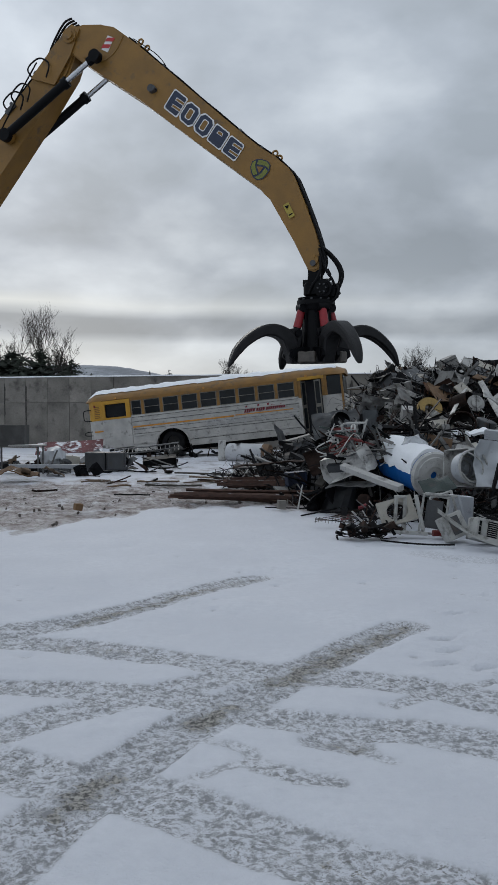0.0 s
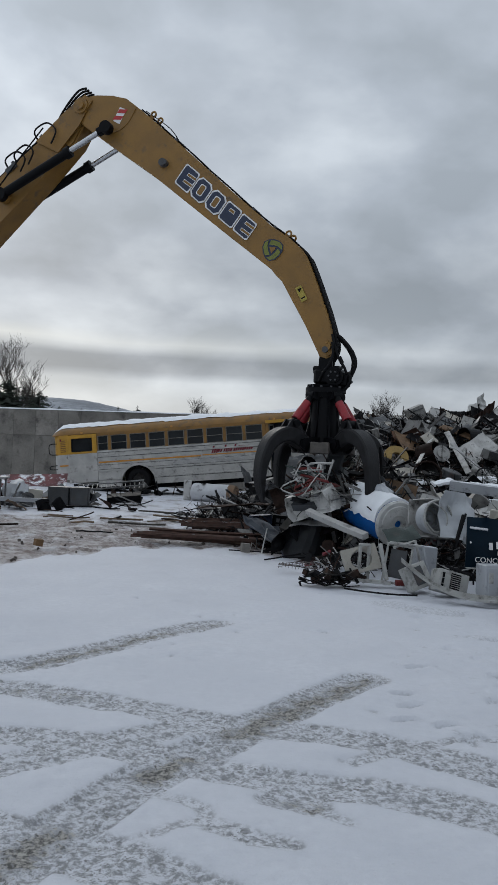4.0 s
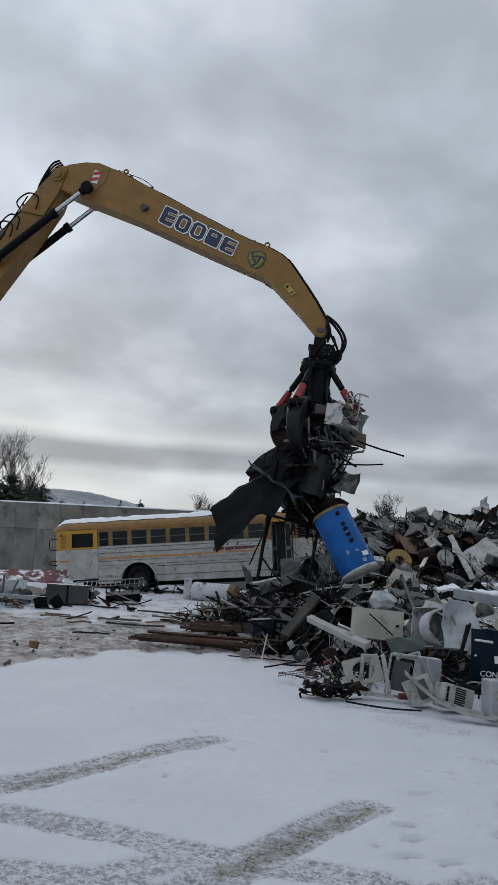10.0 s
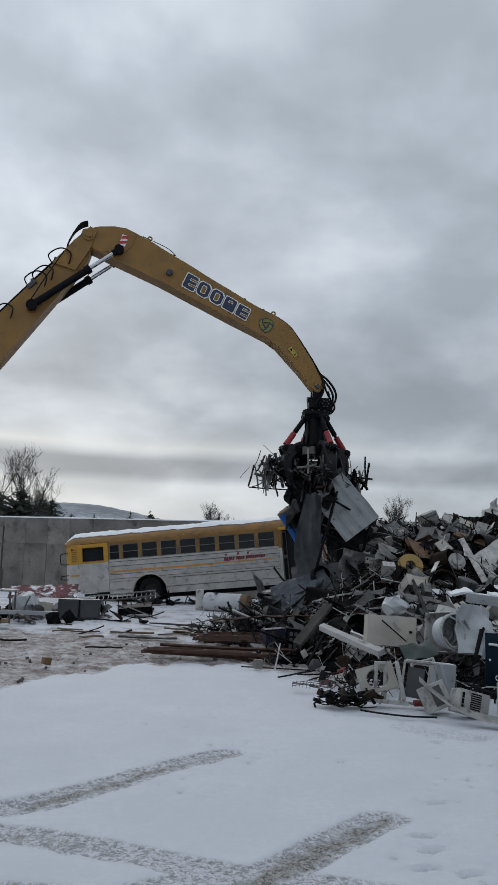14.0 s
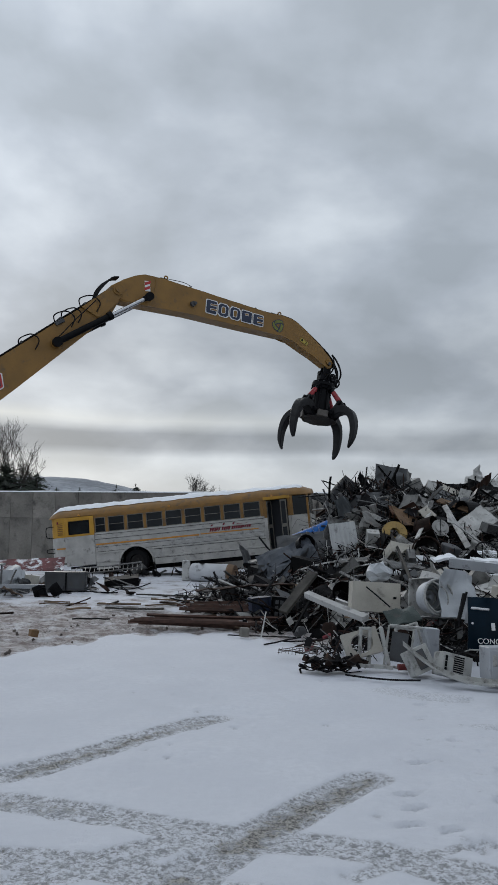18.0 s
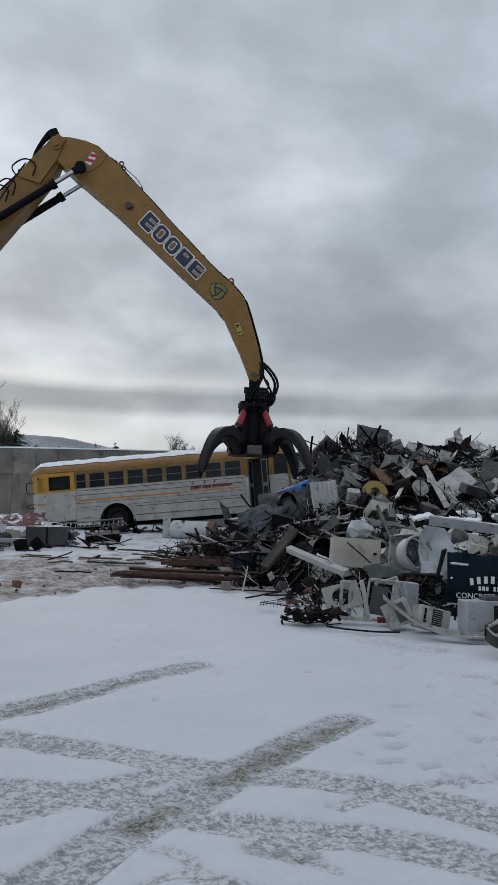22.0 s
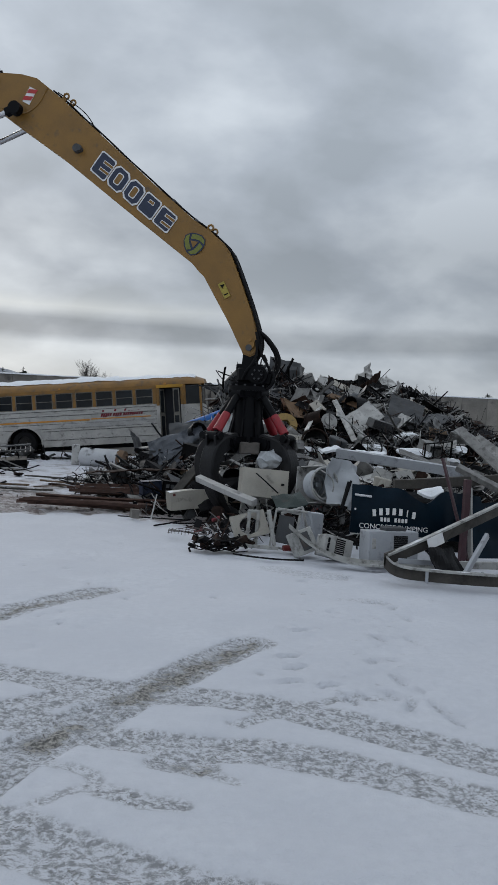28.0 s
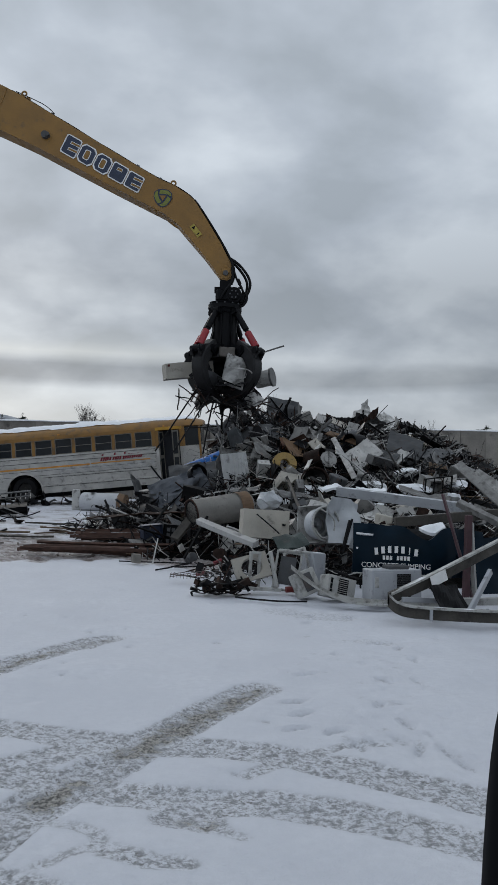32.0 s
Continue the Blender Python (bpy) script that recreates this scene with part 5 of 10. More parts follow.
        rd = part("cylinder_rod", bm, CHROME, stick, "bright chrome piston rod", smooth=True)
        bm = bmesh.new(); cyl(bm, 0.13, 0.13, 0.16, pose(0, 0, 0, 90), 16); box(bm, 0.2, 0.14, 0.16, pose(0.12, 0, 0), bevel=0.02); part("rod_eye", bm, BLACK, rd)
        bm = bmesh.new(); cyl(bm, 0.16, 0.16, 0.1, pose(BOOM_L - 2.64, q * 0.50, -0.22, 90), 16); part("cylinder_bracket", bm, YELLOW, boom)
        barrels.append((b, q)); rods.append((rd, q))
    stick.scale = (K, K, K)
    return machine, boom, stick, barrels, rods
MACHINE, BOOM, STICK, BARRELS, RODS = build_machine()

def key_machine():
    rows_m, rows_b, rows_s = [], [], []
    rb, rr = {-1: [], 0.5: []}, {-1: [], 0.5: []}
    for t in ARM_T:
        phi, al, be, er, ez, pin = arm_state(t)
        rows_m.append((t, pose(BASE_X, BASE_Y, 0, 0, 0, phi)))
        rows_b.append((t, pose(FOOT_R, 0, FOOT_Z, 0, -al, 0)))
        rows_s.append((t, pose(er, 0, ez, 0, -be, 0)))
        # cylinder ends in the boom's own x and z
        d = radians(be - al)
        ex, ez2 = BOOM_L + K * (0.93 * math.cos(d) + 0.06 * math.sin(d)), K * (0.93 * math.sin(d) - 0.06 * math.cos(d))
        ang = math.degrees(math.atan2(ez2 + 0.22, ex - BOOM_L + 2.64))
        for q in (-1, 0.5):
            rb[q].append((t, pose(BOOM_L - 2.64, q * 0.60, -0.22, 0, -ang, 0)))
            rr[q].append((t, pose(0.93, q * 0.60, -0.06, 0, -(ang - (be - al) + 180), 0)))
    walk(MACHINE, rows_m); walk(BOOM, rows_b); walk(STICK, rows_s)
    for ob, q in BARRELS: walk(ob, rb[q])
    for ob, q in RODS: walk(ob, rr[q])

# ---- orange peel grapple ----
TINE_PIVOT = (0.55, -1.78)
CYL_TOP = (0.30, -0.86)
CYL_FOOT = (0.82, -1.46)      # on the tine, half open

def build_grapple():
    g = thing("orange_peel_grapple", "black orange peel grapple with four curved steel tines and red cylinders", "grapple")
    bm = bmesh.new()
    for yy in (-0.09, 0.09):
        plate(bm, [(-0.11, 0.11), (0.11, 0.11), (0.14, -0.42), (-0.14, -0.42)], yy - 0.03, yy + 0.03)
    cyl(bm, 0.075, 0.075, 0.5, pose(0, 0, -0.36, 0, 90, 0), 14)
    part("hanger_link", bm, BLACK, g)
    bm = bmesh.new()
    box(bm, 0.36, 0.34, 0.30, pose(-0.04, 0, -0.50), bevel=0.05)
    cyl(bm, 0.18, 0.18, 0.46, pose(0.20, 0, -0.50, 90), 20)
    cyl(bm, 0.12, 0.12, 0.56, pose(0.20, 0, -0.50, 90), 16)
    box(bm, 0.16, 0.30, 0.24, pose(0.38, 0, -0.56, 0, 12, 0), bevel=0.03)
    part("rotator", bm, BLACK, g, "black hydraulic rotator", smooth=True)
    for q, yy in ((0, -0.30), (60, -0.30), (120, -0.30), (180, -0.30), (240, -0.30), (300, -0.30)):
        bm = bmesh.new(); cyl(bm, 0.018, 0.018, 0.05, pose(0.20 + 0.085 * math.cos(radians(q)), yy, -0.50 + 0.085 * math.sin(radians(q)), 90), 6); part("motor_bolt", bm, STEEL_GREY, g)
    for k, (x, z) in enumerate(((0.30, -0.34), (0.42, -0.44), (0.44, -0.60))):
        bm = bmesh.new(); cyl(bm, 0.035, 0.03, 0.12, pose(x, -0.12 + 0.1 * k, z, 0, 50, 0), 8); part("hose_fitting", bm, STEEL_GREY, g)
    bm = bmesh.new(); cyl(bm, 0.385, 0.385, 0.09, pose(0, 0, -0.76), 32); cyl(bm, 0.33, 0.36, 0.06, pose(0, 0, -0.69), 32); part("swivel_ring", bm, BLACK, g, smooth=True)
    for k in range(12):
        a = radians(30 * k)
        bm = bmesh.new(); cyl(bm, 0.022, 0.022, 0.04, pose(0.35 * math.cos(a), 0.35 * math.sin(a), -0.705), 6); part("ring_bolt", bm, STEEL_GREY, g)
    hub = new("hub"); hub.parent = g
    bm = bmesh.new()
    cyl(bm, 0.31, 0.25, 0.98, pose(0, 0, -1.30), 24)
    cyl(bm, 0.30, 0.34, 0.10, pose(0, 0, -0.85), 24)
    part("neck", bm, BLACK, hub, smooth=True)
    for k in range(8):
        bm = bmesh.new(); plate(bm, [(0.22, -0.92), (0.31, -0.92), (0.285, -1.30), (0.40, -1.74), (0.22, -1.74)], -0.018, 0.018, pose(0, 0, 0, 0, 0, 22.5 + 45 * k)); part("fin", bm, BLACK, hub)
    bm = bmesh.new(); cyl(bm, 0.52, 0.60, 0.10, pose(0, 0, -1.80), 8); cyl(bm, 0.60, 0.54, 0.12, pose(0, 0, -1.91), 8); part("base_ring", bm, TINE, hub)
    for k in range(4):
        bm = bmesh.new(); box(bm, 0.13, 0.36, 0.22, pose(0.53, 0, -1.86), bevel=0.02)
        bmesh.ops.transform(bm, matrix=pose(0, 0, 0, 0, 0, 45 + 90 * k), verts=bm.verts)
        part("wear_block", bm, mat("bare_worn_steel", (0.085, 0.075, 0.066), 0.6, var=0.35, rust=0.2, bump=0.2), hub, "scuffed bare steel block")
    tines = []
    for k in range(4):
        arm = new("arm_mount"); arm.parent = hub; arm.matrix_basis = pose(0, 0, 0, 0, 0, 90 * k)
        for yy in (-0.16, 0.16):
            bm = bmesh.new()
            plate(bm, [(0.22, -1.66), (0.45, -1.66), (0.65, -1.70), (0.68, -1.84), (0.54, -1.95), (0.22, -1.97)], yy - 0.03, yy + 0.03)
            part("bracket", bm, BLACK, arm)
            bm = bmesh.new()
            plate(bm, [(0.14, -0.80), (0.36, -0.80), (0.38, -0.92), (0.16, -1.02)], yy * 0.7 - 0.02, yy * 0.7 + 0.02)
            part("cylinder_bracket", bm, BLACK, arm)
        # tine: a curved box horn, about its pivot
        line = [p * 1.05 for p in curve_pts([(-0.16, 0, -0.04), (0.10, 0, 0.06), (0.34, 0, 0.09), (0.56, 0, -0.03), (0.69, 0, -0.24), (0.73, 0, -0.56), (0.68, 0, -0.88), (0.55, 0, -1.17)], 28)]
        bm = bmesh.new()
        n = len(line)
        rings = []
        for i, p in enumerate(line):
            f = i / (n - 1)
            d = (line[min(i + 1, n - 1)] - line[max(i - 1, 0)]).normalized()
            nn = Vector((-d.z, 0, d.x))
            hw = np.interp(f, [0, 0.25, 0.6, 0.9, 1], [0.13, 0.165, 0.15, 0.105, 0.04])
            ht = np.interp(f, [0, 0.2, 0.5, 0.85, 1], [0.13, 0.145, 0.115, 0.078, 0.02])
            ch = 0.03
            q = [(-hw, -ht + ch), (-hw + ch, -ht), (hw - ch, -ht), (hw, -ht + ch), (hw, ht - ch), (hw - ch, ht), (-hw + ch, ht), (-hw, ht - ch)] if ht > 0.05 else [(-hw, -ht * 0.6), (-hw * 0.7, -ht), (hw * 0.7, -ht), (hw, -ht * 0.6), (hw, ht * 0.6), (hw * 0.7, ht), (-hw * 0.7, ht), (-hw, ht * 0.6)]
            rings.append([bm.verts.new(p + nn * b + Vector((0, a, 0))) for a, b in q])
        for a, b in zip(rings[:-1], rings[1:]):
            for j in range(8):
                bm.faces.new((a[j], a[(j + 1) % 8], b[(j + 1) % 8], b[j]))
        bm.faces.new(rings[0]); bm.faces.new(rings[-1])
        tob = part("tine", bm, TINE, g, "worn dark steel tine", smooth=True)
        bm = bmesh.new(); cyl(bm, 0.09, 0.09, 0.42, pose(0, 0, 0, 90), 16); part("pivot_pin", bm, BLACK, tob); bm = bmesh.new(); cyl(bm, 0.07, 0.07, 0.34, pose(CYL_FOOT[0] - TINE_PIVOT[0], 0, CYL_FOOT[1] - TINE_PIVOT[1], 90), 14); part("rod_pin", bm, BLACK, tob)
        bm = bmesh.new()
        for yy in (-0.1, 0.1):
            plate(bm, [(-0.02, 0.14), (0.46, 0.16), (0.36, 0.38), (0.20, 0.38)], yy - 0.02, yy + 0.02)
        part("cylinder_lug", bm, TINE, tob)
        # cylinder: a black barrel from the neck, and a red guard that rides on its rod
        bm = bmesh.new(); cyl(bm, 0.070, 0.070, 0.56, pose(0, 0, -0.28), 16); cyl(bm, 0.10, 0.10, 0.22, pose(0, 0, 0, 90), 14)
        cyo = part("tine_cylinder", bm, BLACK, g, "black cylinder barrel", smooth=True)
        bm = bmesh.new(); cyl(bm, 0.045, 0.045, 0.62, pose(0, 0, 0.31), 10); cyl(bm, 0.085, 0.085, 0.2, pose(0, 0, 0, 90), 12); rdo = part("piston_rod", bm, BLACK, g, "dark greasy piston rod", smooth=True)
        bm = bmesh.new(); cyl(bm, 0.086, 0.080, 0.42, pose(0, 0, 0.32), 14); part("rod_guard", bm, RED, rdo, "red painted rod guard", smooth=True)
        tines.append((tob, cyo, rdo, k))
    for k, pts in enumerate(([(0.10, -0.10, 0.36), (0.30, -0.10, 0.22), (0.50, -0.08, -0.02), (0.57, -0.06, -0.24), (0.50, -0.04, -0.46), (0.40, -0.04, -0.58)],
                             [(0.10, 0.04, 0.34), (0.26, 0.04, 0.20), (0.42, 0.04, 0.0), (0.50, 0.03, -0.20), (0.47, 0.02, -0.42), (0.36, 0.0, -0.56)],
                             [(0.12, -0.16, 0.30), (0.20, -0.18, 0.02), (0.27, -0.18, -0.16), (0.36, -0.16, -0.30), (0.42, -0.12, -0.44)],
                             [(0.14, -0.20, 0.14), (0.16, -0.22, -0.10), (0.10, -0.24, -0.28), (-0.02, -0.22, -0.44), (-0.10, -0.18, -0.60)])):
        bm = bmesh.new(); tube(bm, curve_pts(pts, 24), 0.032 if k < 2 else 0.027, 8)
        part("hose", bm, RUBBER, g, "black looped hydraulic hose", smooth=True)
    bm = bmesh.new(); tube(bm, [(0.275, -0.18, -0.13), (0.335, -0.165, -0.25)], 0.042, 8); part("hose_sleeve", bm, RUBBER, g)
    bm = bmesh.new()
    tube(bm, curve_pts([(0.36, 0, -0.45), (0.46, -0.12, -0.44), (0.50, -0.16, -0.58), (0.42, -0.14, -0.72), (0.30, -0.12, -0.76)], 14), 0.03, 6); part("hose", bm, RUBBER, g)
    g.scale = (1.045, 1.045, 1.045)
    return g, hub, tines
GRAPPLE, HUB, TINES = build_grapple()
GRAPPLE_T = sorted(set(ARM_T) | {r[0] for r in GRAPPLE_ROWS})

def grapple_pose(t):
    phi, al, be, er, ez, pin = arm_state(t)
    yaw, lean, lean2, op = smooth_row(GRAPPLE_ROWS, t)
    return Matrix.Translation(pin) @ pose(0, 0, 0, lean2, -lean, 0) @ pose(0, 0, 0, 0, 0, phi)

def rotor_turn(t):
    """Turn of the rotator in the grapple's own space."""
    return smooth_row(GRAPPLE_ROWS, t)[0] - arm_state(t)[0]

def key_grapple():
    rows, hub = [], []
    tr = {k: [] for k in range(4)}
    cr = {k: [] for k in range(4)}
    pr = {k: [] for k in range(4)}
    for t in GRAPPLE_T:
        op = smooth_row(GRAPPLE_ROWS, t)[3]
        turn = rotor_turn(t)
        rows.append((t, grapple_pose(t)))
        hub.append((t, pose(0, 0, 0, 0, 0, turn)))
        fx, fz = CYL_FOOT[0] - TINE_PIVOT[0], CYL_FOOT[1] - TINE_PIVOT[1]
        c, s = math.cos(radians(op)), math.sin(radians(op))
        px, pz = TINE_PIVOT[0] + fx * c - fz * s, TINE_PIVOT[1] + fx * s + fz * c
        ca = math.degrees(math.atan2(px - CYL_TOP[0], CYL_TOP[1] - pz))
        for k in range(4):
            spin = pose(0, 0, 0, 0, 0, turn + 90 * k)
            tr[k].append((t, spin @ pose(TINE_PIVOT[0], 0, TINE_PIVOT[1], 0, -op, 0)))
            cr[k].append((t, spin @ pose(CYL_TOP[0], 0, CYL_TOP[1], 0, -ca, 0)))
            pr[k].append((t, spin @ pose(px, 0, pz, 0, -ca, 0)))
    walk(GRAPPLE, rows); walk(HUB, hub)
    for tob, cyo, rdo, k in TINES:
        walk(tob, tr[k]); walk(cyo, cr[k]); walk(rdo, pr[k])

# ---- the scrap heap ----
def pile_z(x, y):
    toe = float(np.interp(x, [-3, 0, 0.6, 1.2, 2.0, 3.2, 5, 8, 16], [24, 20, 17.5, 13.8, 13.0, 13.2, 12.4, 11.8, 14]))
    u = y - toe
    if u <= 0:
        return ground_z(x, y)
    prof = float(np.interp(u, [0, 1, 3, 6, 9, 12, 14.5, 18, 22], [0, 0.18, 0.45, 0.85, 1.6, 2.7, 3.05, 2.3, 0]))
    side = sstep(float(np.interp(y, [13, 18, 22, 26], [-1.2, -0.8, 1.2, 1.9])), float(np.interp(y, [13, 18, 22, 26], [5.0, 5.0, 4.7, 4.6])), x) * sstep(15.5, 9.5, x)
    # hollow at the foot, where the grapple digs
    dug = 0.42 * math.exp(-((x - 1.9) / 0.75) ** 2 - ((y - 16.0) / 1.2) ** 2)
    # low mound before the bus door
    mound = 0.80 * math.exp(-((x - 2.2) / 1.15) ** 2 - ((y - 23.4) / 2.6) ** 2) + 0.34 * math.exp(-((x - 0.8) / 0.8) ** 2 - ((y - 22.2) / 2.4) ** 2)
    return ground_z(x, y) + max(0.0, prof * side - dug) + mound

# near-black: the shade in the gaps between the scrap is put into this colour
CORE = mat("shaded_heap_core", (0.003, 0.003, 0.003), 0.9, var=0.6, scale=4, bump=0.8, snow=0.05, spec=0.08)
S_ENAMEL = mat("scrap_white_enamel", (0.48, 0.475, 0.46), 0.45, var=0.14, scale=3, rust=0.26, dirt=0.48, snow=0.22, rnd=0.3)
S_GREY = mat("scrap_grey_paint", (0.052, 0.055, 0.060), 0.5, var=0.25, scale=3, rust=0.2, dirt=0.42, snow=0.16, rnd=0.4)
S_GALV = mat("scrap_galvanised", (0.165, 0.165, 0.163), 0.45, metal=0.35, var=0.3, scale=4, rust=0.22, dirt=0.48, snow=0.16, rnd=0.4)
S_DARK = mat("scrap_dark_steel", (0.0055, 0.0055, 0.0068), 0.55, var=0.5, scale=4, rust=0.08, snow=0.12, rnd=0.6, spec=0.14)
S_RUST = mat("scrap_rusty_steel", (0.030, 0.017, 0.013), 0.85, var=0.5, scale=6, rust=0.28, snow=0.14, rnd=0.6, spec=0.2)
F_PALE = mat("scrap_dirty_white", (0.215, 0.211, 0.202), 0.5, var=0.25, scale=4, rust=0.3, dirt=0.55, snow=0.18, rnd=0.55)
S_BEIGE = mat("scrap_beige_enamel", (0.42, 0.395, 0.345), 0.5, var=0.15, scale=3, rust=0.2, dirt=0.3, snow=0.35, rnd=0.2)
S_WOOD = mat("scrap_weathered_wood", (0.15, 0.105, 0.07), 0.85, var=0.35, scale=5, dirt=0.4, snow=0.3, rnd=0.4)
S_BLUE = mat("scrap_blue_paint", (0.02, 0.07, 0.18), 0.5, var=0.25, scale=3, rust=0.15, dirt=0.3, snow=0.25, rnd=0.2)
S_RED = mat("scrap_red_paint", (0.15, 0.016, 0.014), 0.5, var=0.3, scale=3, rust=0.25, dirt=0.4, snow=0.25, rnd=0.3)
S_GREEN = mat("scrap_green_paint", (0.02, 0.036, 0.032), 0.5, var=0.3, scale=3, rust=0.2, dirt=0.3, snow=0.3)
TEAL = mat("dark_teal_car_paint", (0.0025, 0.0105, 0.0195), 0.32, var=0.35, scale=2, bump=0.02, spec=0.1)
DRUM_BLUE = mat("bright_blue_tank_paint", (0.003, 0.092, 0.33), 0.5, var=0.18, scale=2.5, dirt=0.12, rust=0.04, bump=0.08, spec=0.25)
PLASTIC = mat("white_plastic", (0.42, 0.44, 0.465), 0.5, var=0.1, dirt=0.15, scale=2, snow=0.25)
CARD_A = mat("brown_fibreboard", (0.16, 0.10, 0.06), 0.85, var=0.3, scale=4, dirt=0.3)
CANVAS = mat("grey_sheeting", (0.055, 0.064, 0.08), 0.55, var=0.2, dirt=0.25, scale=2, bump=0.2)

# lumpy sheet below the loose scrap, painted as dark as its shaded gaps
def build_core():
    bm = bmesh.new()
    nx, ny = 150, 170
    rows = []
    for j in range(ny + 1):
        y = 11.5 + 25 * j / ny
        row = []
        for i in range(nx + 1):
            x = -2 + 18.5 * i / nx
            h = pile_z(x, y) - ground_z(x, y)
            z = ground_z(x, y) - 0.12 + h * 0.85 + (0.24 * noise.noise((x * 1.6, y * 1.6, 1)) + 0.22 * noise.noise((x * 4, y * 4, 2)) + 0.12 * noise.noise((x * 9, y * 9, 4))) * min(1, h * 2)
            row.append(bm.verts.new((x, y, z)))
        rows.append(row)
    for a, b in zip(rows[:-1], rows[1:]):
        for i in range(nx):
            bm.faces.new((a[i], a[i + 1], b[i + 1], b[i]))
    tagged(part("scrap_heap", bm, CORE), "near-black sheet under the heap, coloured as the shade between the scrap", "scrap", kind="stuff")
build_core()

def crumpled(w, h, amount, seed, n=7, thick=0.008, ribs=0):
    """A buckled sheet with thickness, folded along random lines; optional pressed ribs."""
    r = random.Random(seed)
    folds = [(r.uniform(0, math.pi), r.uniform(-0.35, 0.35) * max(w, h), r.uniform(-1, 1) * amount) for _ in range(4)]
    bm = bmesh.new()
    nx, ny = max(3, int(n * max(1, w / h)) if not ribs else ribs * 4), n
    top, bot = [], []
    for j in range(ny + 1):
        ra, rb = [], []
        for i in range(nx + 1):
            x, y = (i / nx - 0.5) * w, (j / ny - 0.5) * h
            z = 0.0
            for a, o, k in folds:
                d = x * math.cos(a) + y * math.sin(a) - o
                z += k * max(0.0, d)
            z += amount * 0.28 * noise.noise((x * 2.2 + seed, y * 2.2, 3)) + amount * 0.12 * noise.noise((x * 6 + seed, y * 6, 8))
            if ribs:
                z += 0.012 * (1 if (i % 4) < 2 else -1)
            edge = amount * 0.06
            x += edge * noise.noise((y * 3 + seed, 5, x)); y += edge * noise.noise((x * 3 + seed, 9, y))
            ra.append(bm.verts.new((x, y, z + thick / 2))); rb.append(bm.verts.new((x, y, z - thick / 2)))
        top.append(ra); bot.append(rb)
    for j in range(ny):
        for i in range(nx):
            bm.faces.new((top[j][i], top[j][i + 1], top[j + 1][i + 1], top[j + 1][i]))
            bm.faces.new((bot[j][i], bot[j + 1][i], bot[j + 1][i + 1], bot[j][i + 1]))
    for i in range(nx):
        bm.faces.new((top[0][i], bot[0][i], bot[0][i + 1], top[0][i + 1])); bm.faces.new((top[ny][i], top[ny][i + 1], bot[ny][i + 1], bot[ny][i]))
    for j in range(ny):
        bm.faces.new((top[j][0], top[j + 1][0], bot[j + 1][0], bot[j][0])); bm.faces.new((top[j][nx], bot[j][nx], bot[j + 1][nx], top[j + 1][nx]))
    return bm

def dented_box(w, d, h, seed, dent=0.06, hollow=True, bevel=0.012):
    """A sheet-metal housing: bevelled, dented, with one side open or inset."""
    bm = bmesh.new()
    bmesh.ops.create_cube(bm, size=1.0)
    bmesh.ops.scale(bm, vec=(w, d, h), verts=bm.verts)
    if hollow:
        f = min(bm.faces, key=lambda q: q.calc_center_median().y)
        bmesh.ops.inset_region(bm, faces=[f], thickness=min(w, h) * 0.09)
        bmesh.ops.translate(bm, verts=f.verts, vec=(0, d * 0.28, 0))
    bmesh.ops.subdivide_edges(bm, edges=[e for e in bm.edges if e.calc_length() > 0.3 * max(w, d, h)], cuts=2, use_grid_fill=True)
    for v in bm.verts:
        k = noise.noise_vector((v.co.x * 2.3 + seed, v.co.y * 2.3, v.co.z * 2.3 + seed * 0.7))
        v.co += k * dent
    return bm

def bent_pipe(l, r, bend, seed, seg=7):
    q = random.Random(seed)
    pts = [Vector((0, 0, 0))]
    d = Vector((1, 0, 0))
    n = 6
    for i in range(n):
        d = (d + Vector((0, q.uniform(-1, 1), q.uniform(-1, 1))) * bend).normalized()
        pts.append(pts[-1] + d * l / n)
    c = pts[n // 2]
    bm = bmesh.new()
    tube(bm, [p - c for p in pts], r, seg)
    return bm

def angle_bar(l, w, t, bend, seed, closed=False):
    q = random.Random(seed)
    prof = [(-w / 2, -w / 2), (w / 2, -w / 2), (w / 2, -w / 2 + t), (-w / 2 + t, -w / 2 + t), (-w / 2 + t, w / 2), (-w / 2, w / 2)] if not closed else [(-w / 2, -t / 2), (w / 2, -t / 2), (w / 2, t / 2), (-w / 2, t / 2)]
    bm = bmesh.new()
    rings = []
    n = 4
    y = z = 0.0
    a, b = q.uniform(-1, 1) * bend, q.uniform(-1, 1) * bend
    for i in range(n + 1):
        f = i / n - 0.5
        rings.append([bm.verts.new((f * l, p[0] + a * abs(f) ** 2 * l * 2, p[1] + b * f * f * l * 2)) for p in prof])
    m = len(prof)
    for u, v in zip(rings[:-1], rings[1:]):
        for k in range(m):
            bm.faces.new((u[k], v[k], v[(k + 1) % m], u[(k + 1) % m]))
    bm.faces.new(rings[0]); bm.faces.new(rings[-1][::-1])
    return bm

def wire_tangle(size, count, r, seed):
    q = random.Random(seed)
    bm = bmesh.new()
    for k in range(count):
        p = Vector((q.gauss(0, 0.4), q.gauss(0, 0.4), q.gauss(0, 0.3))) * size
        pts = [p]
        for i in range(4):
            pts.append(pts[-1] + Vector((q.uniform(-1, 1), q.uniform(-1, 1), q.uniform(-0.8, 0.8))) * size * 0.55)
        tube(bm, curve_pts(pts, 12), r, 4)
    return bm

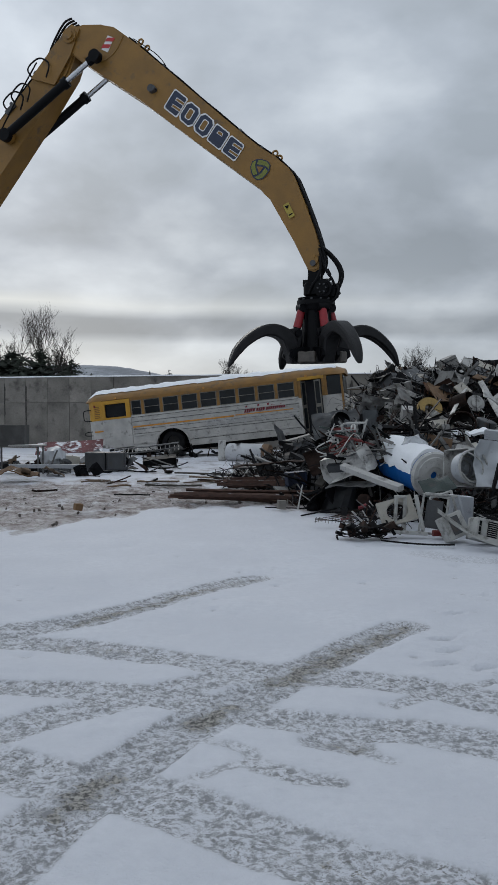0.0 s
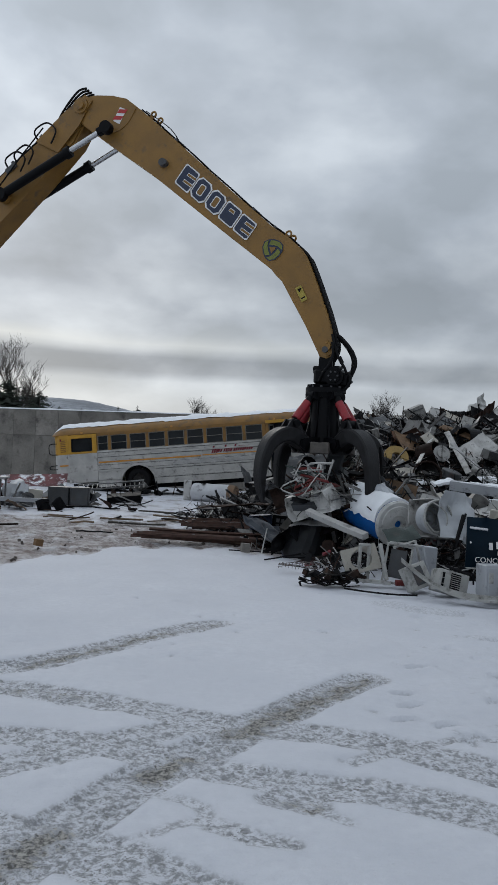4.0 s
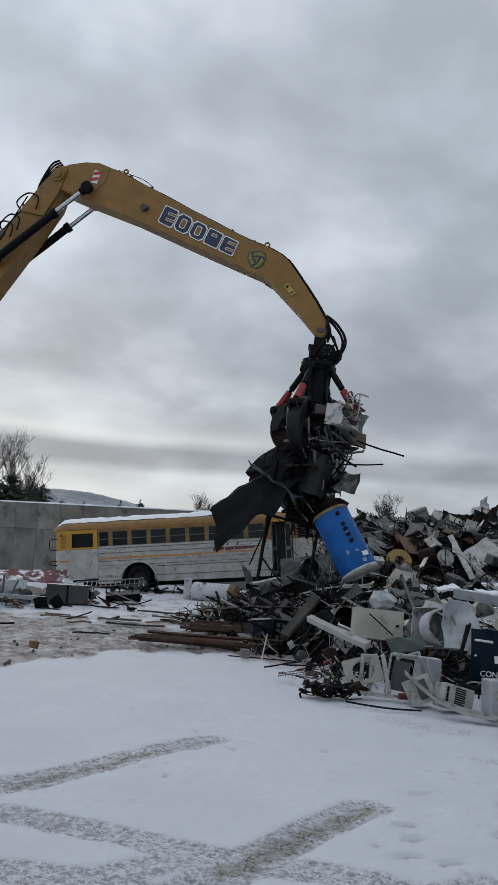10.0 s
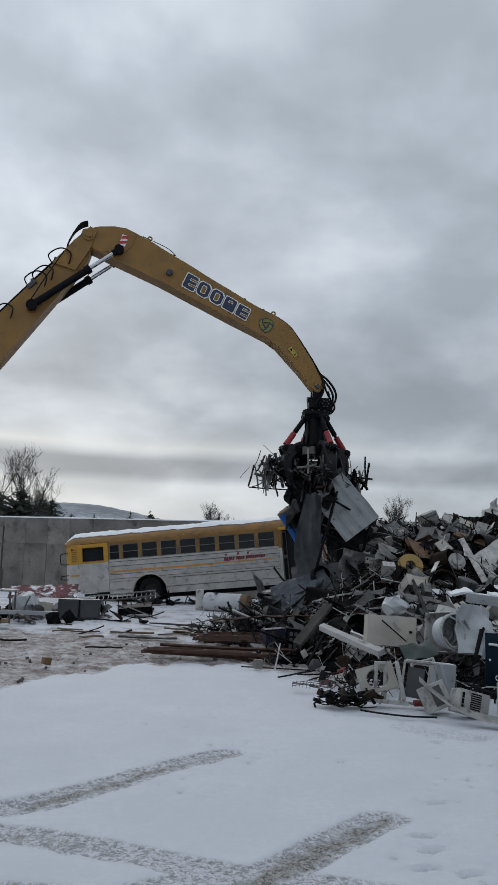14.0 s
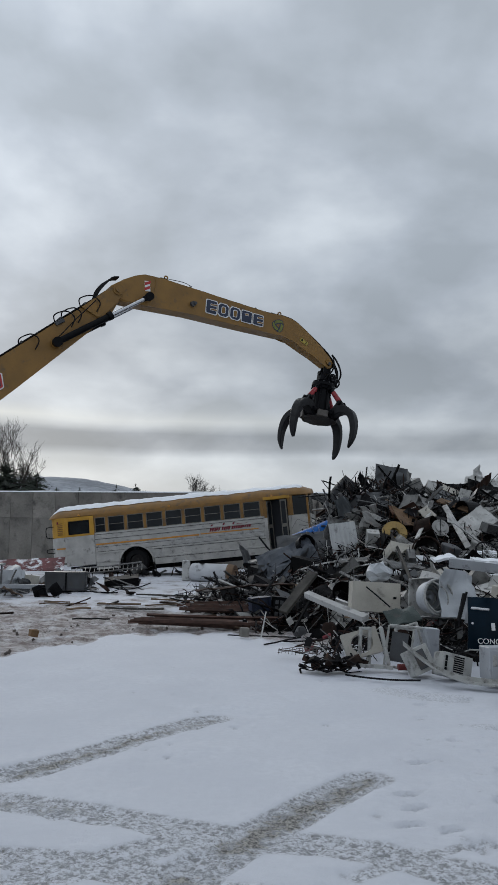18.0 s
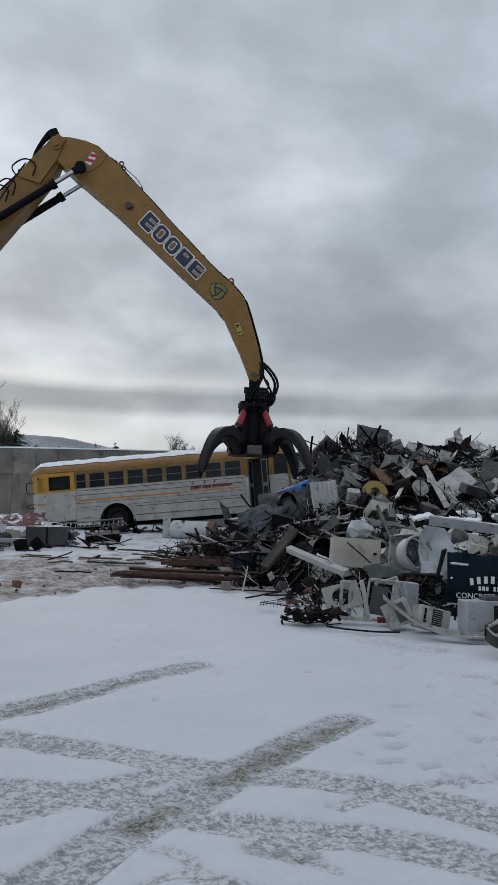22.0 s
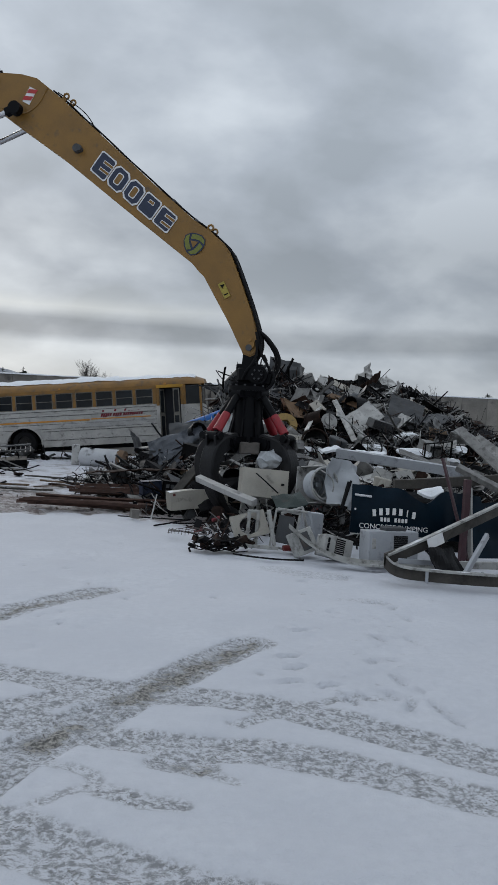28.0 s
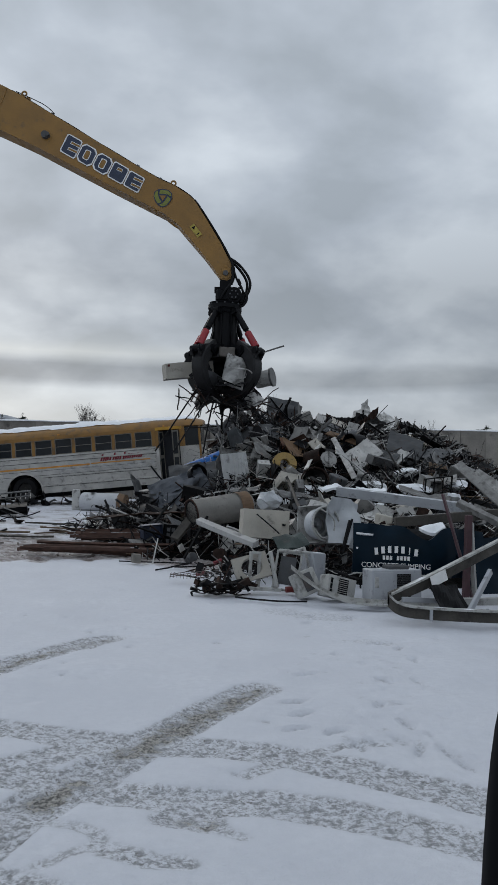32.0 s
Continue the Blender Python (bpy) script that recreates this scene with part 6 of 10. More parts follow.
def open_frame(w, h, t, seed, bars=1):
    """A rectangular tube frame, such as a chair, shelf or window frame, with cross bars."""
    q = random.Random(seed)
    bm = bmesh.new()
    sk = q.uniform(-0.15, 0.15) * w
    c = [(-w / 2 + sk, -h / 2), (w / 2 + sk, -h / 2), (w / 2, h / 2), (-w / 2, h / 2)]
    for i in range(4):
        a, b = c[i], c[(i + 1) % 4]
        m, l = between((*a, 0), (*b, 0))
        box(bm, t, t * 1.4, l + t, m)
    for k in range(bars):
        f = (k + 1) / (bars + 1)
        y = -h / 2 + h * f
        m, l = between((-w / 2 + sk * (1 - f), y, 0), (w / 2 + sk * (1 - f), y, 0))
        box(bm, t * 0.7, t * 0.8, l, m)
    return bm

def wheel_rim(r, w, seg=18):
    bm = bmesh.new()
    prof = [(r, -w / 2), (r, w / 2), (r * 0.86, w / 2 * 0.9), (r * 0.80, w * 0.1), (r * 0.3, w * 0.2), (r * 0.3, -w * 0.1), (r * 0.8, -w * 0.2), (r * 0.86, -w / 2 * 0.9)]
    rings = [[bm.verts.new((a * math.cos(2 * math.pi * k / seg), a * math.sin(2 * math.pi * k / seg), z)) for k in range(seg)] for a, z in prof]
    for i in range(len(prof)):
        a, b = rings[i], rings[(i + 1) % len(prof)]
        for k in range(seg):
            bm.faces.new((a[k], a[(k + 1) % seg], b[(k + 1) % seg], b[k]))
    return bm

def dented_drum(r, l, seed, dent=0.05, seg=20):
    bm = bmesh.new()
    rings = []
    prof = [(0.0, 0.0), (0.85, 0.0), (0.97, 0.02), (1.0, 0.05), (1.0, 0.3), (1.02, 0.33), (1.0, 0.36), (1.0, 0.64), (1.02, 0.67), (1.0, 0.7), (1.0, 0.95), (0.97, 0.98), (0.85, 1.0), (0.0, 1.0)]
    for a, z in prof[1:-1]:
        ring = []
        for k in range(seg):
            an = 2 * math.pi * k / seg
            d = 1 - dent * max(0, noise.noise((math.cos(an) * 1.3 + seed, math.sin(an) * 1.3, z * 2)) + 0.1) / max(r, 0.1)
            ring.append(bm.verts.new((a * r * d * math.cos(an), a * r * d * math.sin(an), (z - 0.5) * l)))
        rings.append(ring)
    for a, b in zip(rings[:-1], rings[1:]):
        for k in range(seg):
            bm.faces.new((a[k], a[(k + 1) % seg], b[(k + 1) % seg], b[k]))
    bm.faces.new(rings[0][::-1]); bm.faces.new(rings[-1])
    return bm

# spots before the larger things, kept free of loose filling: x, y, half width
CLEAR = [(5.93, 22.2, 0.35), (5.5, 21.4, 0.35), (6.40, 22.5, 0.35), (6.28, 21.3, 0.35), (6.20, 20.2, 0.3), (6.8, 22.8, 0.4), (6.9, 21.6, 0.5), (7.3, 21.3, 0.4), (5.14, 19.9, 0.4), (6.6, 19.8, 0.45), (7.5, 19.3, 0.5), (8.75, 19.8, 0.5),
         (8.33, 22.2, 0.5), (5.9, 21.6, 0.3), (4.75, 21.6, 0.55), (5.7, 26.2, 0.7), (3.5, 21.5, 0.45), (4.4, 19.6, 0.25), (5.3, 22.8, 0.5), (4.2, 25.6, 0.5), (2.6, 22.3, 0.6), (3.45, 22.2, 0.5), (2.1, 21.6, 0.6), (9.2, 25.3, 0.5), (3.1, 14.4, 0.6), (3.7, 13.5, 0.6)]
def clear(x, y):
    return any(abs(x - a) < w and -0.75 < y - b < 0.75 for a, b, w in CLEAR)

# library of scrap: name, label, category, meshes
def build_filler():
    r = random.Random(77)
    kinds = []
    def add(name, label, cat, weight, meshes, flat=0.5, lift=0.1):
        kinds.append((name, label, cat, weight, meshes, flat, lift))
    def variants(f, mats, n):
        out = []
        for k in range(n):
            out.append(mesh_of("scrap", f(k), mats[k % len(mats)], smooth=False))
        return out
    add("scrap_sheet", "crumpled sheet of dirty white enamelled steel on the scrap heap", "scrap metal", 90,
        variants(lambda k: crumpled(r.uniform(0.5, 1.3), r.uniform(0.28, 0.7), r.uniform(0.06, 0.4), k), [F_PALE, S_ENAMEL, S_GALV, F_PALE, S_GREY], 20), 0.5)
    add("dark_scrap_sheet", "crumpled dark steel body panel on the scrap heap", "scrap metal", 190,
        variants(lambda k: crumpled(r.uniform(0.5, 1.4), r.uniform(0.25, 0.75), r.uniform(0.1, 0.5), 40 + k), [S_DARK, S_DARK, S_GREY, S_DARK, S_RUST, S_DARK], 20), 0.5)
    add("appliance_shell", "dented white appliance housing lying on the scrap heap", "appliance", 34,
        variants(lambda k: dented_box(r.uniform(0.4, 0.6), r.uniform(0.3, 0.5), r.uniform(0.4, 0.8), k), [F_PALE, S_ENAMEL, S_BEIGE], 7), 0.9, 0.0)
    add("metal_housing", "dented grey metal housing lying on the scrap heap", "scrap metal", 70,
        variants(lambda k: dented_box(r.uniform(0.25, 0.6), r.uniform(0.2, 0.4), r.uniform(0.2, 0.5), 30 + k, 0.05), [S_GREY, S_DARK, F_PALE, S_DARK, S_GALV, S_DARK], 12), 0.9, 0.1)
    add("metal_pipe", "bent steel pipe sticking out of the scrap heap", "pipe", 230,
        variants(lambda k: bent_pipe(r.uniform(0.9, 2.5), r.uniform(0.010, 0.030), r.uniform(0.01, 0.14), k), [S_DARK, S_GALV, F_PALE, S_DARK, S_ENAMEL, S_DARK], 24), 0.4, 0.14)
    add("steel_bar", "bent steel angle bar lying in the scrap heap", "steel bar", 240,
        variants(lambda k: angle_bar(r.uniform(0.8, 2.3), r.uniform(0.03, 0.08), 0.010, r.uniform(0, 0.1), k), [S_GALV, S_DARK, F_PALE, S_ENAMEL, S_RUST, S_DARK], 18), 0.4, 0.14)
    add("flat_board", "loose flat board or trim strip on the scrap heap", "board", 130,
        variants(lambda k: angle_bar(r.uniform(0.7, 2.0), r.uniform(0.07, 0.2), 0.02, r.uniform(0, 0.06), 60 + k, True), [S_WOOD, S_ENAMEL, F_PALE, S_GALV, S_DARK, F_PALE], 12), 0.4, 0.12)
    add("metal_rack", "bent tubular metal rack tangled in the scrap heap", "rack", 60,
        variants(lambda k: open_frame(r.uniform(0.4, 0.85), r.uniform(0.3, 0.7), r.uniform(0.014, 0.03), k, r.randrange(0, 4)), [S_DARK, F_PALE, S_GREY, S_DARK], 9), 0.7, 0.14)
    add("wire_tangle", "tangle of dark wire and thin rods in the scrap heap", "wire", 170,
        variants(lambda k: wire_tangle(r.uniform(0.25, 0.55), 11, r.uniform(0.004, 0.010), k), [S_DARK, S_RUST, S_DARK, S_GALV], 10), 1.0, 0.14)
    add("metal_hoop", "rusty steel wheel hoop lying in the scrap heap", "wheel rim", 24,
        variants(lambda k: wheel_rim(r.uniform(0.16, 0.3), r.uniform(0.1, 0.18)), [S_DARK, S_RUST, F_PALE], 4), 0.9, 0.1)
    add("metal_drum", "dented metal drum or duct lying in the scrap heap", "drum", 34,
        variants(lambda k: dented_drum(r.uniform(0.1, 0.24), r.uniform(0.3, 0.7), k), [F_PALE, S_GREY, S_RUST, S_BEIGE, S_DARK], 6), 0.8, 0.1)
    add("ribbed_sheet", "ribbed grille sheet lying in the scrap heap", "metal sheet", 30,
        variants(lambda k: crumpled(r.uniform(0.4, 0.7), r.uniform(0.3, 0.5), 0.2, 120 + k, 5, 0.01, 8), [F_PALE, S_DARK, S_GREY], 3), 0.6, 0.1)
    add("coloured_scrap", "crumpled painted metal scrap, blue, red or green", "scrap metal", 34,
        variants(lambda k: crumpled(r.uniform(0.2, 0.5), r.uniform(0.15, 0.35), 0.7, 90 + k), [S_BLUE, S_RED, S_GREEN, S_RED, S_BEIGE], 6), 0.6, 0.08)
    for name, label, cat, count, meshes, flat, lift in kinds:
        k = 0
        while k < count:
            x, y = r.uniform(-0.6, 13.8), r.uniform(13.0, 31.5)
            h = pile_z(x, y) - ground_z(x, y)
            if h < 0.08 or r.random() > 0.35 + 0.65 * min(1, (34 - y) / 18):
                continue
            # the first grab comes out of this hollow, so it holds little at rest
            if ((x - 1.95) / 0.85) ** 2 + ((y - 16.0) / 1.5) ** 2 < 1 and (r.random() < 0.7 or name not in ("metal_pipe", "wire_tangle", "steel_bar")):
                continue
            if clear(x, y):
                continue
            if x > 6.2 and r.random() < 0.55 and name in ("scrap_sheet", "flat_board", "appliance_shell", "metal_drum"):
                continue
            if x < 2.3 and name in ("appliance_shell", "scrap_sheet", "metal_housing", "metal_drum"):
                continue
            if y < 16.6 and (x < 6.5 and r.random() < 0.6 or name in ("appliance_shell", "scrap_sheet", "metal_housing", "metal_drum")):
                continue
            z = pile_z(x, y) + r.uniform(-0.35, 1.0) * lift + (0.04 if y < 17 else 0.08)
            sc = r.uniform(0.55, 1.1) * (0.6 if y < 16.6 else 1.0)
            ob = new(name, r.choice(meshes))
            tilt = 90 * flat
            # lean with the slope, which falls towards the yard
            ob.matrix_basis = pose(x, y, z, r.gauss(14, tilt * 0.5), r.gauss(0, tilt * 0.5), r.uniform(0, 360)) @ Matrix.Scale(sc, 4)
            tagged(ob, label, cat, cat + " in the scrap heap", "stuff" if name in ("wire_tangle", "metal_rack") else "")
            k += 1
    # fine litter that cannot be told apart
    q = random.Random(3)
    for nm, lab, material, count in (("small_scrap", "small dark metal fragments strewn over the heap", S_DARK, 5200), ("pale_scrap", "small pale metal fragments strewn over the heap", S_ENAMEL, 900), ("grey_scrap", "small grey metal fragments strewn over the heap", S_GALV, 650), ("rusty_scrap", "small rusty metal fragments strewn over the heap", S_RUST, 1700)):
        vs, fs = [], []
        k = 0
        while k < count:
            x, y = q.uniform(-1.0, 14.0), q.uniform(12.6, 31.0)
            if pile_z(x, y) - ground_z(x, y) < 0.03 * q.random():
                continue
            z = pile_z(x, y) + q.uniform(0.0, 0.22)
            l, w, t = (q.uniform(0.15, 0.8), q.uniform(0.008, 0.03), 0.010) if q.random() < 0.8 else (q.uniform(0.06, 0.22), q.uniform(0.05, 0.15), 0.012)
            m = pose(x, y, z, q.gauss(0, 45), q.gauss(0, 40), q.uniform(0, 360))
            b = len(vs)
            for a in (-0.5, 0.5):
                for c in (-0.5, 0.5):
                    for e in (-0.5, 0.5):
                        p = m @ Vector((a * l, c * w + q.uniform(-0.2, 0.2) * w, e * t + 0.15 * w * q.uniform(-1, 1)))
                        vs.append(p[:])
            fs += [(b, b + 1, b + 3, b + 2), (b + 4, b + 6, b + 7, b + 5), (b, b + 4, b + 5, b + 1), (b + 2, b + 3, b + 7, b + 6), (b, b + 2, b + 6, b + 4), (b + 1, b + 5, b + 7, b + 3)]
            k += 1
        me = bpy.data.meshes.new(nm)
        me.from_pydata(vs, [], fs)
        me.materials.append(material)
        tagged(new(nm, me), lab, "scrap", kind="stuff")
build_filler()

RUST_ORANGE = mat("flaking_rust_panel", (0.13, 0.055, 0.025), 0.85, var=0.45, scale=5, rust=0.4, dirt=0.3, snow=0.12)

def build_heap_panels():
    """Larger panels, housings and boards that break up the face of the heap."""
    r = random.Random(1207)
    shapes = []
    for k in range(22):
        w, h = r.uniform(0.55, 1.3), r.uniform(0.3, 0.62)
        m = [F_PALE, S_GREY, S_DARK, S_GALV, S_ENAMEL, S_DARK, F_PALE, S_GREY, S_BEIGE, S_DARK, S_WOOD][k % 11]
        bm = crumpled(w, h, r.uniform(0.06, 0.3), 1300 + k, 6, 0.012, 6 if k % 7 == 3 else 0) if k % 4 else dented_box(w * 0.7, h * 0.6, h, 1300 + k, 0.04, k % 8 == 0)
        shapes.append(mesh_of("heap_panel", bm, m, smooth=False))
    n = 0
    while n < 85:
        x, y = r.uniform(2.6, 9.5), r.uniform(17.4, 28.5)
        if pile_z(x, y) - ground_z(x, y) < 0.5 or x < 3.9 and y < 23.2 or clear(x, y):
            continue
        # the corner by the bus is mostly burnt and dark
        pick = r.randrange(len(shapes)) if x > 5.4 and r.random() < 0.6 or r.random() < 0.3 else r.choice([0, 4, 6, 8, 8, 10, 1, 3, 9])
        ob = new("heap_panel", shapes[pick])
        ob.matrix_basis = pose(x, y, pile_z(x, y) + r.uniform(0.0, 0.16), r.gauss(38, 22), r.gauss(0, 26), r.gauss(0, 40)) @ Matrix.Scale(r.uniform(0.65, 1.05), 4)
        tagged(ob, "bent sheet-metal panel or casing lying on the heap", "metal sheet", "panels on the heap")
        n += 1
    for k, (name, label, cat, m, place, w, h, turn, form) in enumerate((
        ("brown_board", "brown stained fibreboard leaning on the heap", "board", CARD_A, (4.23, 26.66, 3.05), 0.75, 0.42, (55, -38, 10), 0),
        ("rusty_steel_sheet", "rusty brown torn steel panel lying on the heap", "metal sheet", RUST_ORANGE, (5.36, 23.51, 2.56), 0.95, 0.55, (38, 18, 12), 1),
        ("grey_corrugated_sheet", "grey corrugated panel resting on the heap", "metal sheet", S_GALV, (5.17, 27.0, 3.36), 0.66, 0.36, (30, -22, 15), 0),
        ("pale_steel_sheet", "large pale enamelled panel lying on the heap", "metal sheet", F_PALE, (4.24, 24.34, 2.61), 0.95, 0.60, (48, -30, -10), 0),
        ("pale_steel_sheet", "wide pale sheet-metal panel lying on the heap", "metal sheet", F_PALE, (4.56, 22.97, 2.25), 1.15, 0.50, (35, 12, 8), 0),
        ("long_plank", "pale pinkish timber plank on the heap", "board", S_WOOD, (7.03, 23.58, 2.71), 1.30, 0.16, (15, 26, 10), 1),
        ("bent_white_sheet", "bent white enamelled panel on the heap", "metal sheet", S_ENAMEL, (6.97, 22.67, 2.34), 0.80, 0.50, (55, -34, -20), 0),
        ("grey_steel_sheet", "grey flat steel panel on the heap", "metal sheet", S_DARK, (6.09, 24.81, 2.98), 1.10, 0.40, (42, 6, 6), 0),
        ("black_sack", "black crumpled plastic sacking on top of the heap", "sack", BLACK, (8.25, 26.6, 3.55), 0.62, 0.5, (70, 10, 0), 0),
        ("black_sack", "black crumpled plastic sacking on top of the heap", "sack", BLACK, (7.82, 26.6, 3.38), 0.5, 0.45, (60, -20, 20), 0),
        ("brown_duct", "rusty brown curved duct on the heap", "duct", S_RUST, (7.34, 26.38, 3.27), 0.20, 0.75, (70, 30, 30), 3),
        ("wire_shelf", "white wire shelf leaning on the heap", "rack", F_PALE, (4.04, 22.76, 1.90), 0.60, 0.45, (60, 20, 20), 4),
        ("dark_casting", "dark steel casting lying on the heap", "scrap metal", S_DARK, (4.55, 21.80, 1.78), 0.50, 0.40, (20, 20, 20), 2),
    )):
        o = thing(name, label, cat, m=pose(*place, *turn))
        if form in (0, 1):
            part("sheet", crumpled(w, h, 0.7 if cat == "sack" else 0.22 if form == 0 else 0.12, 1500 + k, 9, 0.02, 7 if "corrugated" in label else 0), m, o)
            if cat == "metal sheet":
                bm = bmesh.new(); box(bm, w * 0.96, 0.03, 0.05, pose(0, -h / 2, -0.03), bevel=0.006); part("folded_edge", bm, m, o)
        elif form == 2:
            part("body", dented_box(w, 0.4, h, 1500 + k, 0.02), m, o)
            for i in range(6):
                bm = bmesh.new(); box(bm, w * 0.8, 0.02, 0.02, pose(0, -0.21, -h * 0.36 + h * 0.14 * i), bevel=0.004); part("rib", bm, S_GREY, o)
        elif form == 3:
            part("shell", dented_drum(w, h, 1500 + k, 0.03, 20), m, o, smooth=True)
            bm = bmesh.new(); cyl(bm, w * 0.96, w * 0.96, 0.03, pose(0, 0, h / 2), 20); part("end_cap", bm, m, o)
        else:
            part("frame", open_frame(w, h, 0.015, 5, 7), m, o)
build_heap_panels()

def build_door_mound():
    """Dark mixed scrap on the low mound before the bus door."""
    r = random.Random(404)
    kinds = []
    for k in range(18):
        f = k % 6
        m = [S_DARK, S_DARK, S_GREY, S_DARK, S_GALV, S_DARK, F_PALE, S_RUST, S_DARK][k % 9]
        if f == 0: kinds.append(("bent_rack", "bent dark tubular rack tangled in the low scrap mound", "rack", mesh_of("scrap", open_frame(r.uniform(0.6, 1.1), r.uniform(0.4, 0.7), 0.026, k, 2), S_DARK, smooth=False)))
        elif f in (1, 4): kinds.append(("steel_bar", "loose bent bar in the low scrap mound", "steel bar", mesh_of("scrap", angle_bar(r.uniform(0.7, 1.8), r.uniform(0.035, 0.09), 0.02, 0.15, 60 + k, f == 4), m, smooth=False)))
        elif f == 2: kinds.append(("dented_housing", "dented metal housing in the low scrap mound", "scrap metal", mesh_of("scrap", dented_box(r.uniform(0.3, 0.6), 0.35, r.uniform(0.25, 0.5), 70 + k, 0.05), m, smooth=False)))
        else: kinds.append(("crumpled_sheet", "crumpled dark sheet in the low scrap mound", "scrap metal", mesh_of("scrap", crumpled(r.uniform(0.5, 1.1), r.uniform(0.3, 0.6), 0.4, 1700 + k), m, smooth=False)))
    n = 0
    while n < 105:
        x, y = r.gauss(1.75, 0.85), r.gauss(22.6, 1.9)
        if x < 0.1 or x > 3.4 or y < 19.6 or y > 26.6 or clear(x, y) and n % 3:
            continue
        name, label, cat, me = r.choice(kinds)
        ob = new(name, me)
        ob.matrix_basis = pose(x, y, pile_z(x, y) + r.uniform(0.02, 0.2), r.gauss(20, 28), r.gauss(0, 24), r.uniform(0, 360)) @ Matrix.Scale(r.uniform(0.7, 1.0), 4)
        tagged(ob, label, cat, "scrap on the low mound", "stuff" if name == "bent_rack" else "")
        n += 1
build_door_mound()

# ---- loads that the grapple lifts ----
LOADS = []          # object, rows

def held(t, rel):
    """Where a gripped thing stands at t, given in the rotor's space."""
    return grapple_pose(t) @ pose(0, 0, 0, 0, 0, rotor_turn(t)) @ rel

def blend(a, b, f):
    la, qa, _ = a.decompose()
    lb, qb, _ = b.decompose()
    return Matrix.LocRotScale(la.lerp(lb, f), qa.slerp(qb, f), None)

def carry(ob, rel, t0, t1, rest, ease=0.6, sunk=0.0):
    """Rests until t0, hangs in the grapple until t1, then falls to rest."""
    rows = []
    ts = sorted({0.0, t0 - 1.9, 32.0, t0, t1, t1 + ease * 0.5, t1 + ease} | {t for t in GRAPPLE_T if t0 <= t <= t1})
    drop = held(t1, rel)
    for t in ts:
        if t < t0: m = Matrix.Translation((0, 0.3 * sunk, -sunk)) @ held(t0, rel)
        elif t <= t1: m = held(t, rel)
        elif rest is None: m = held(t, rel)
        else:
            f = min(1.0, (t - t1) / ease)
            m = blend(drop, rest, f * f)
        rows.append((t, m.normalized()))
    LOADS.append((ob, rows))

# keys of t and pose under the pin, with x to the right and y ahead
def swing(o, keys, rest, t1=16.85, ease=0.7, deep=0.55):
    rows = []
    keys = [(5.3, keys[0][1])] + keys
    def hang(t):
        lean, lean2 = smooth_row(GRAPPLE_ROWS, t)[1:3]
        for (ta, ma), (tb, mb) in zip(keys[:-1], keys[1:]):
            if t <= tb:
                break
        m = blend(ma, mb, 0.3 * sstep(ta, tb, t) + 0.7 * min(1.0, max(0.0, (t - ta) / (tb - ta)))) if tb > ta else mb
        return Matrix.Translation(arm_state(t)[5]) @ pose(0, 0, 0, lean2, -lean, 0) @ m
    for t in sorted({0.0, 3.6, 32.0, 5.3, t1, t1 + ease * 0.5, t1 + ease} | {t for t in GRAPPLE_T if 5.3 <= t <= t1}):
        if t <= 3.6: m = Matrix.Translation((0.15, 0.3, -deep)) @ hang(5.3)
        elif t <= 5.3: m = hang(5.3)
        elif t <= t1: m = hang(t)
        else: m = blend(hang(t1), rest, min(1.0, (t - t1) / ease) ** 2)
        rows.append((t, m.normalized()))
    LOADS.append((o, rows))

def load_part(root, name, bm, material, m, label=""):
    return part(name, bm, material, root, label, m)

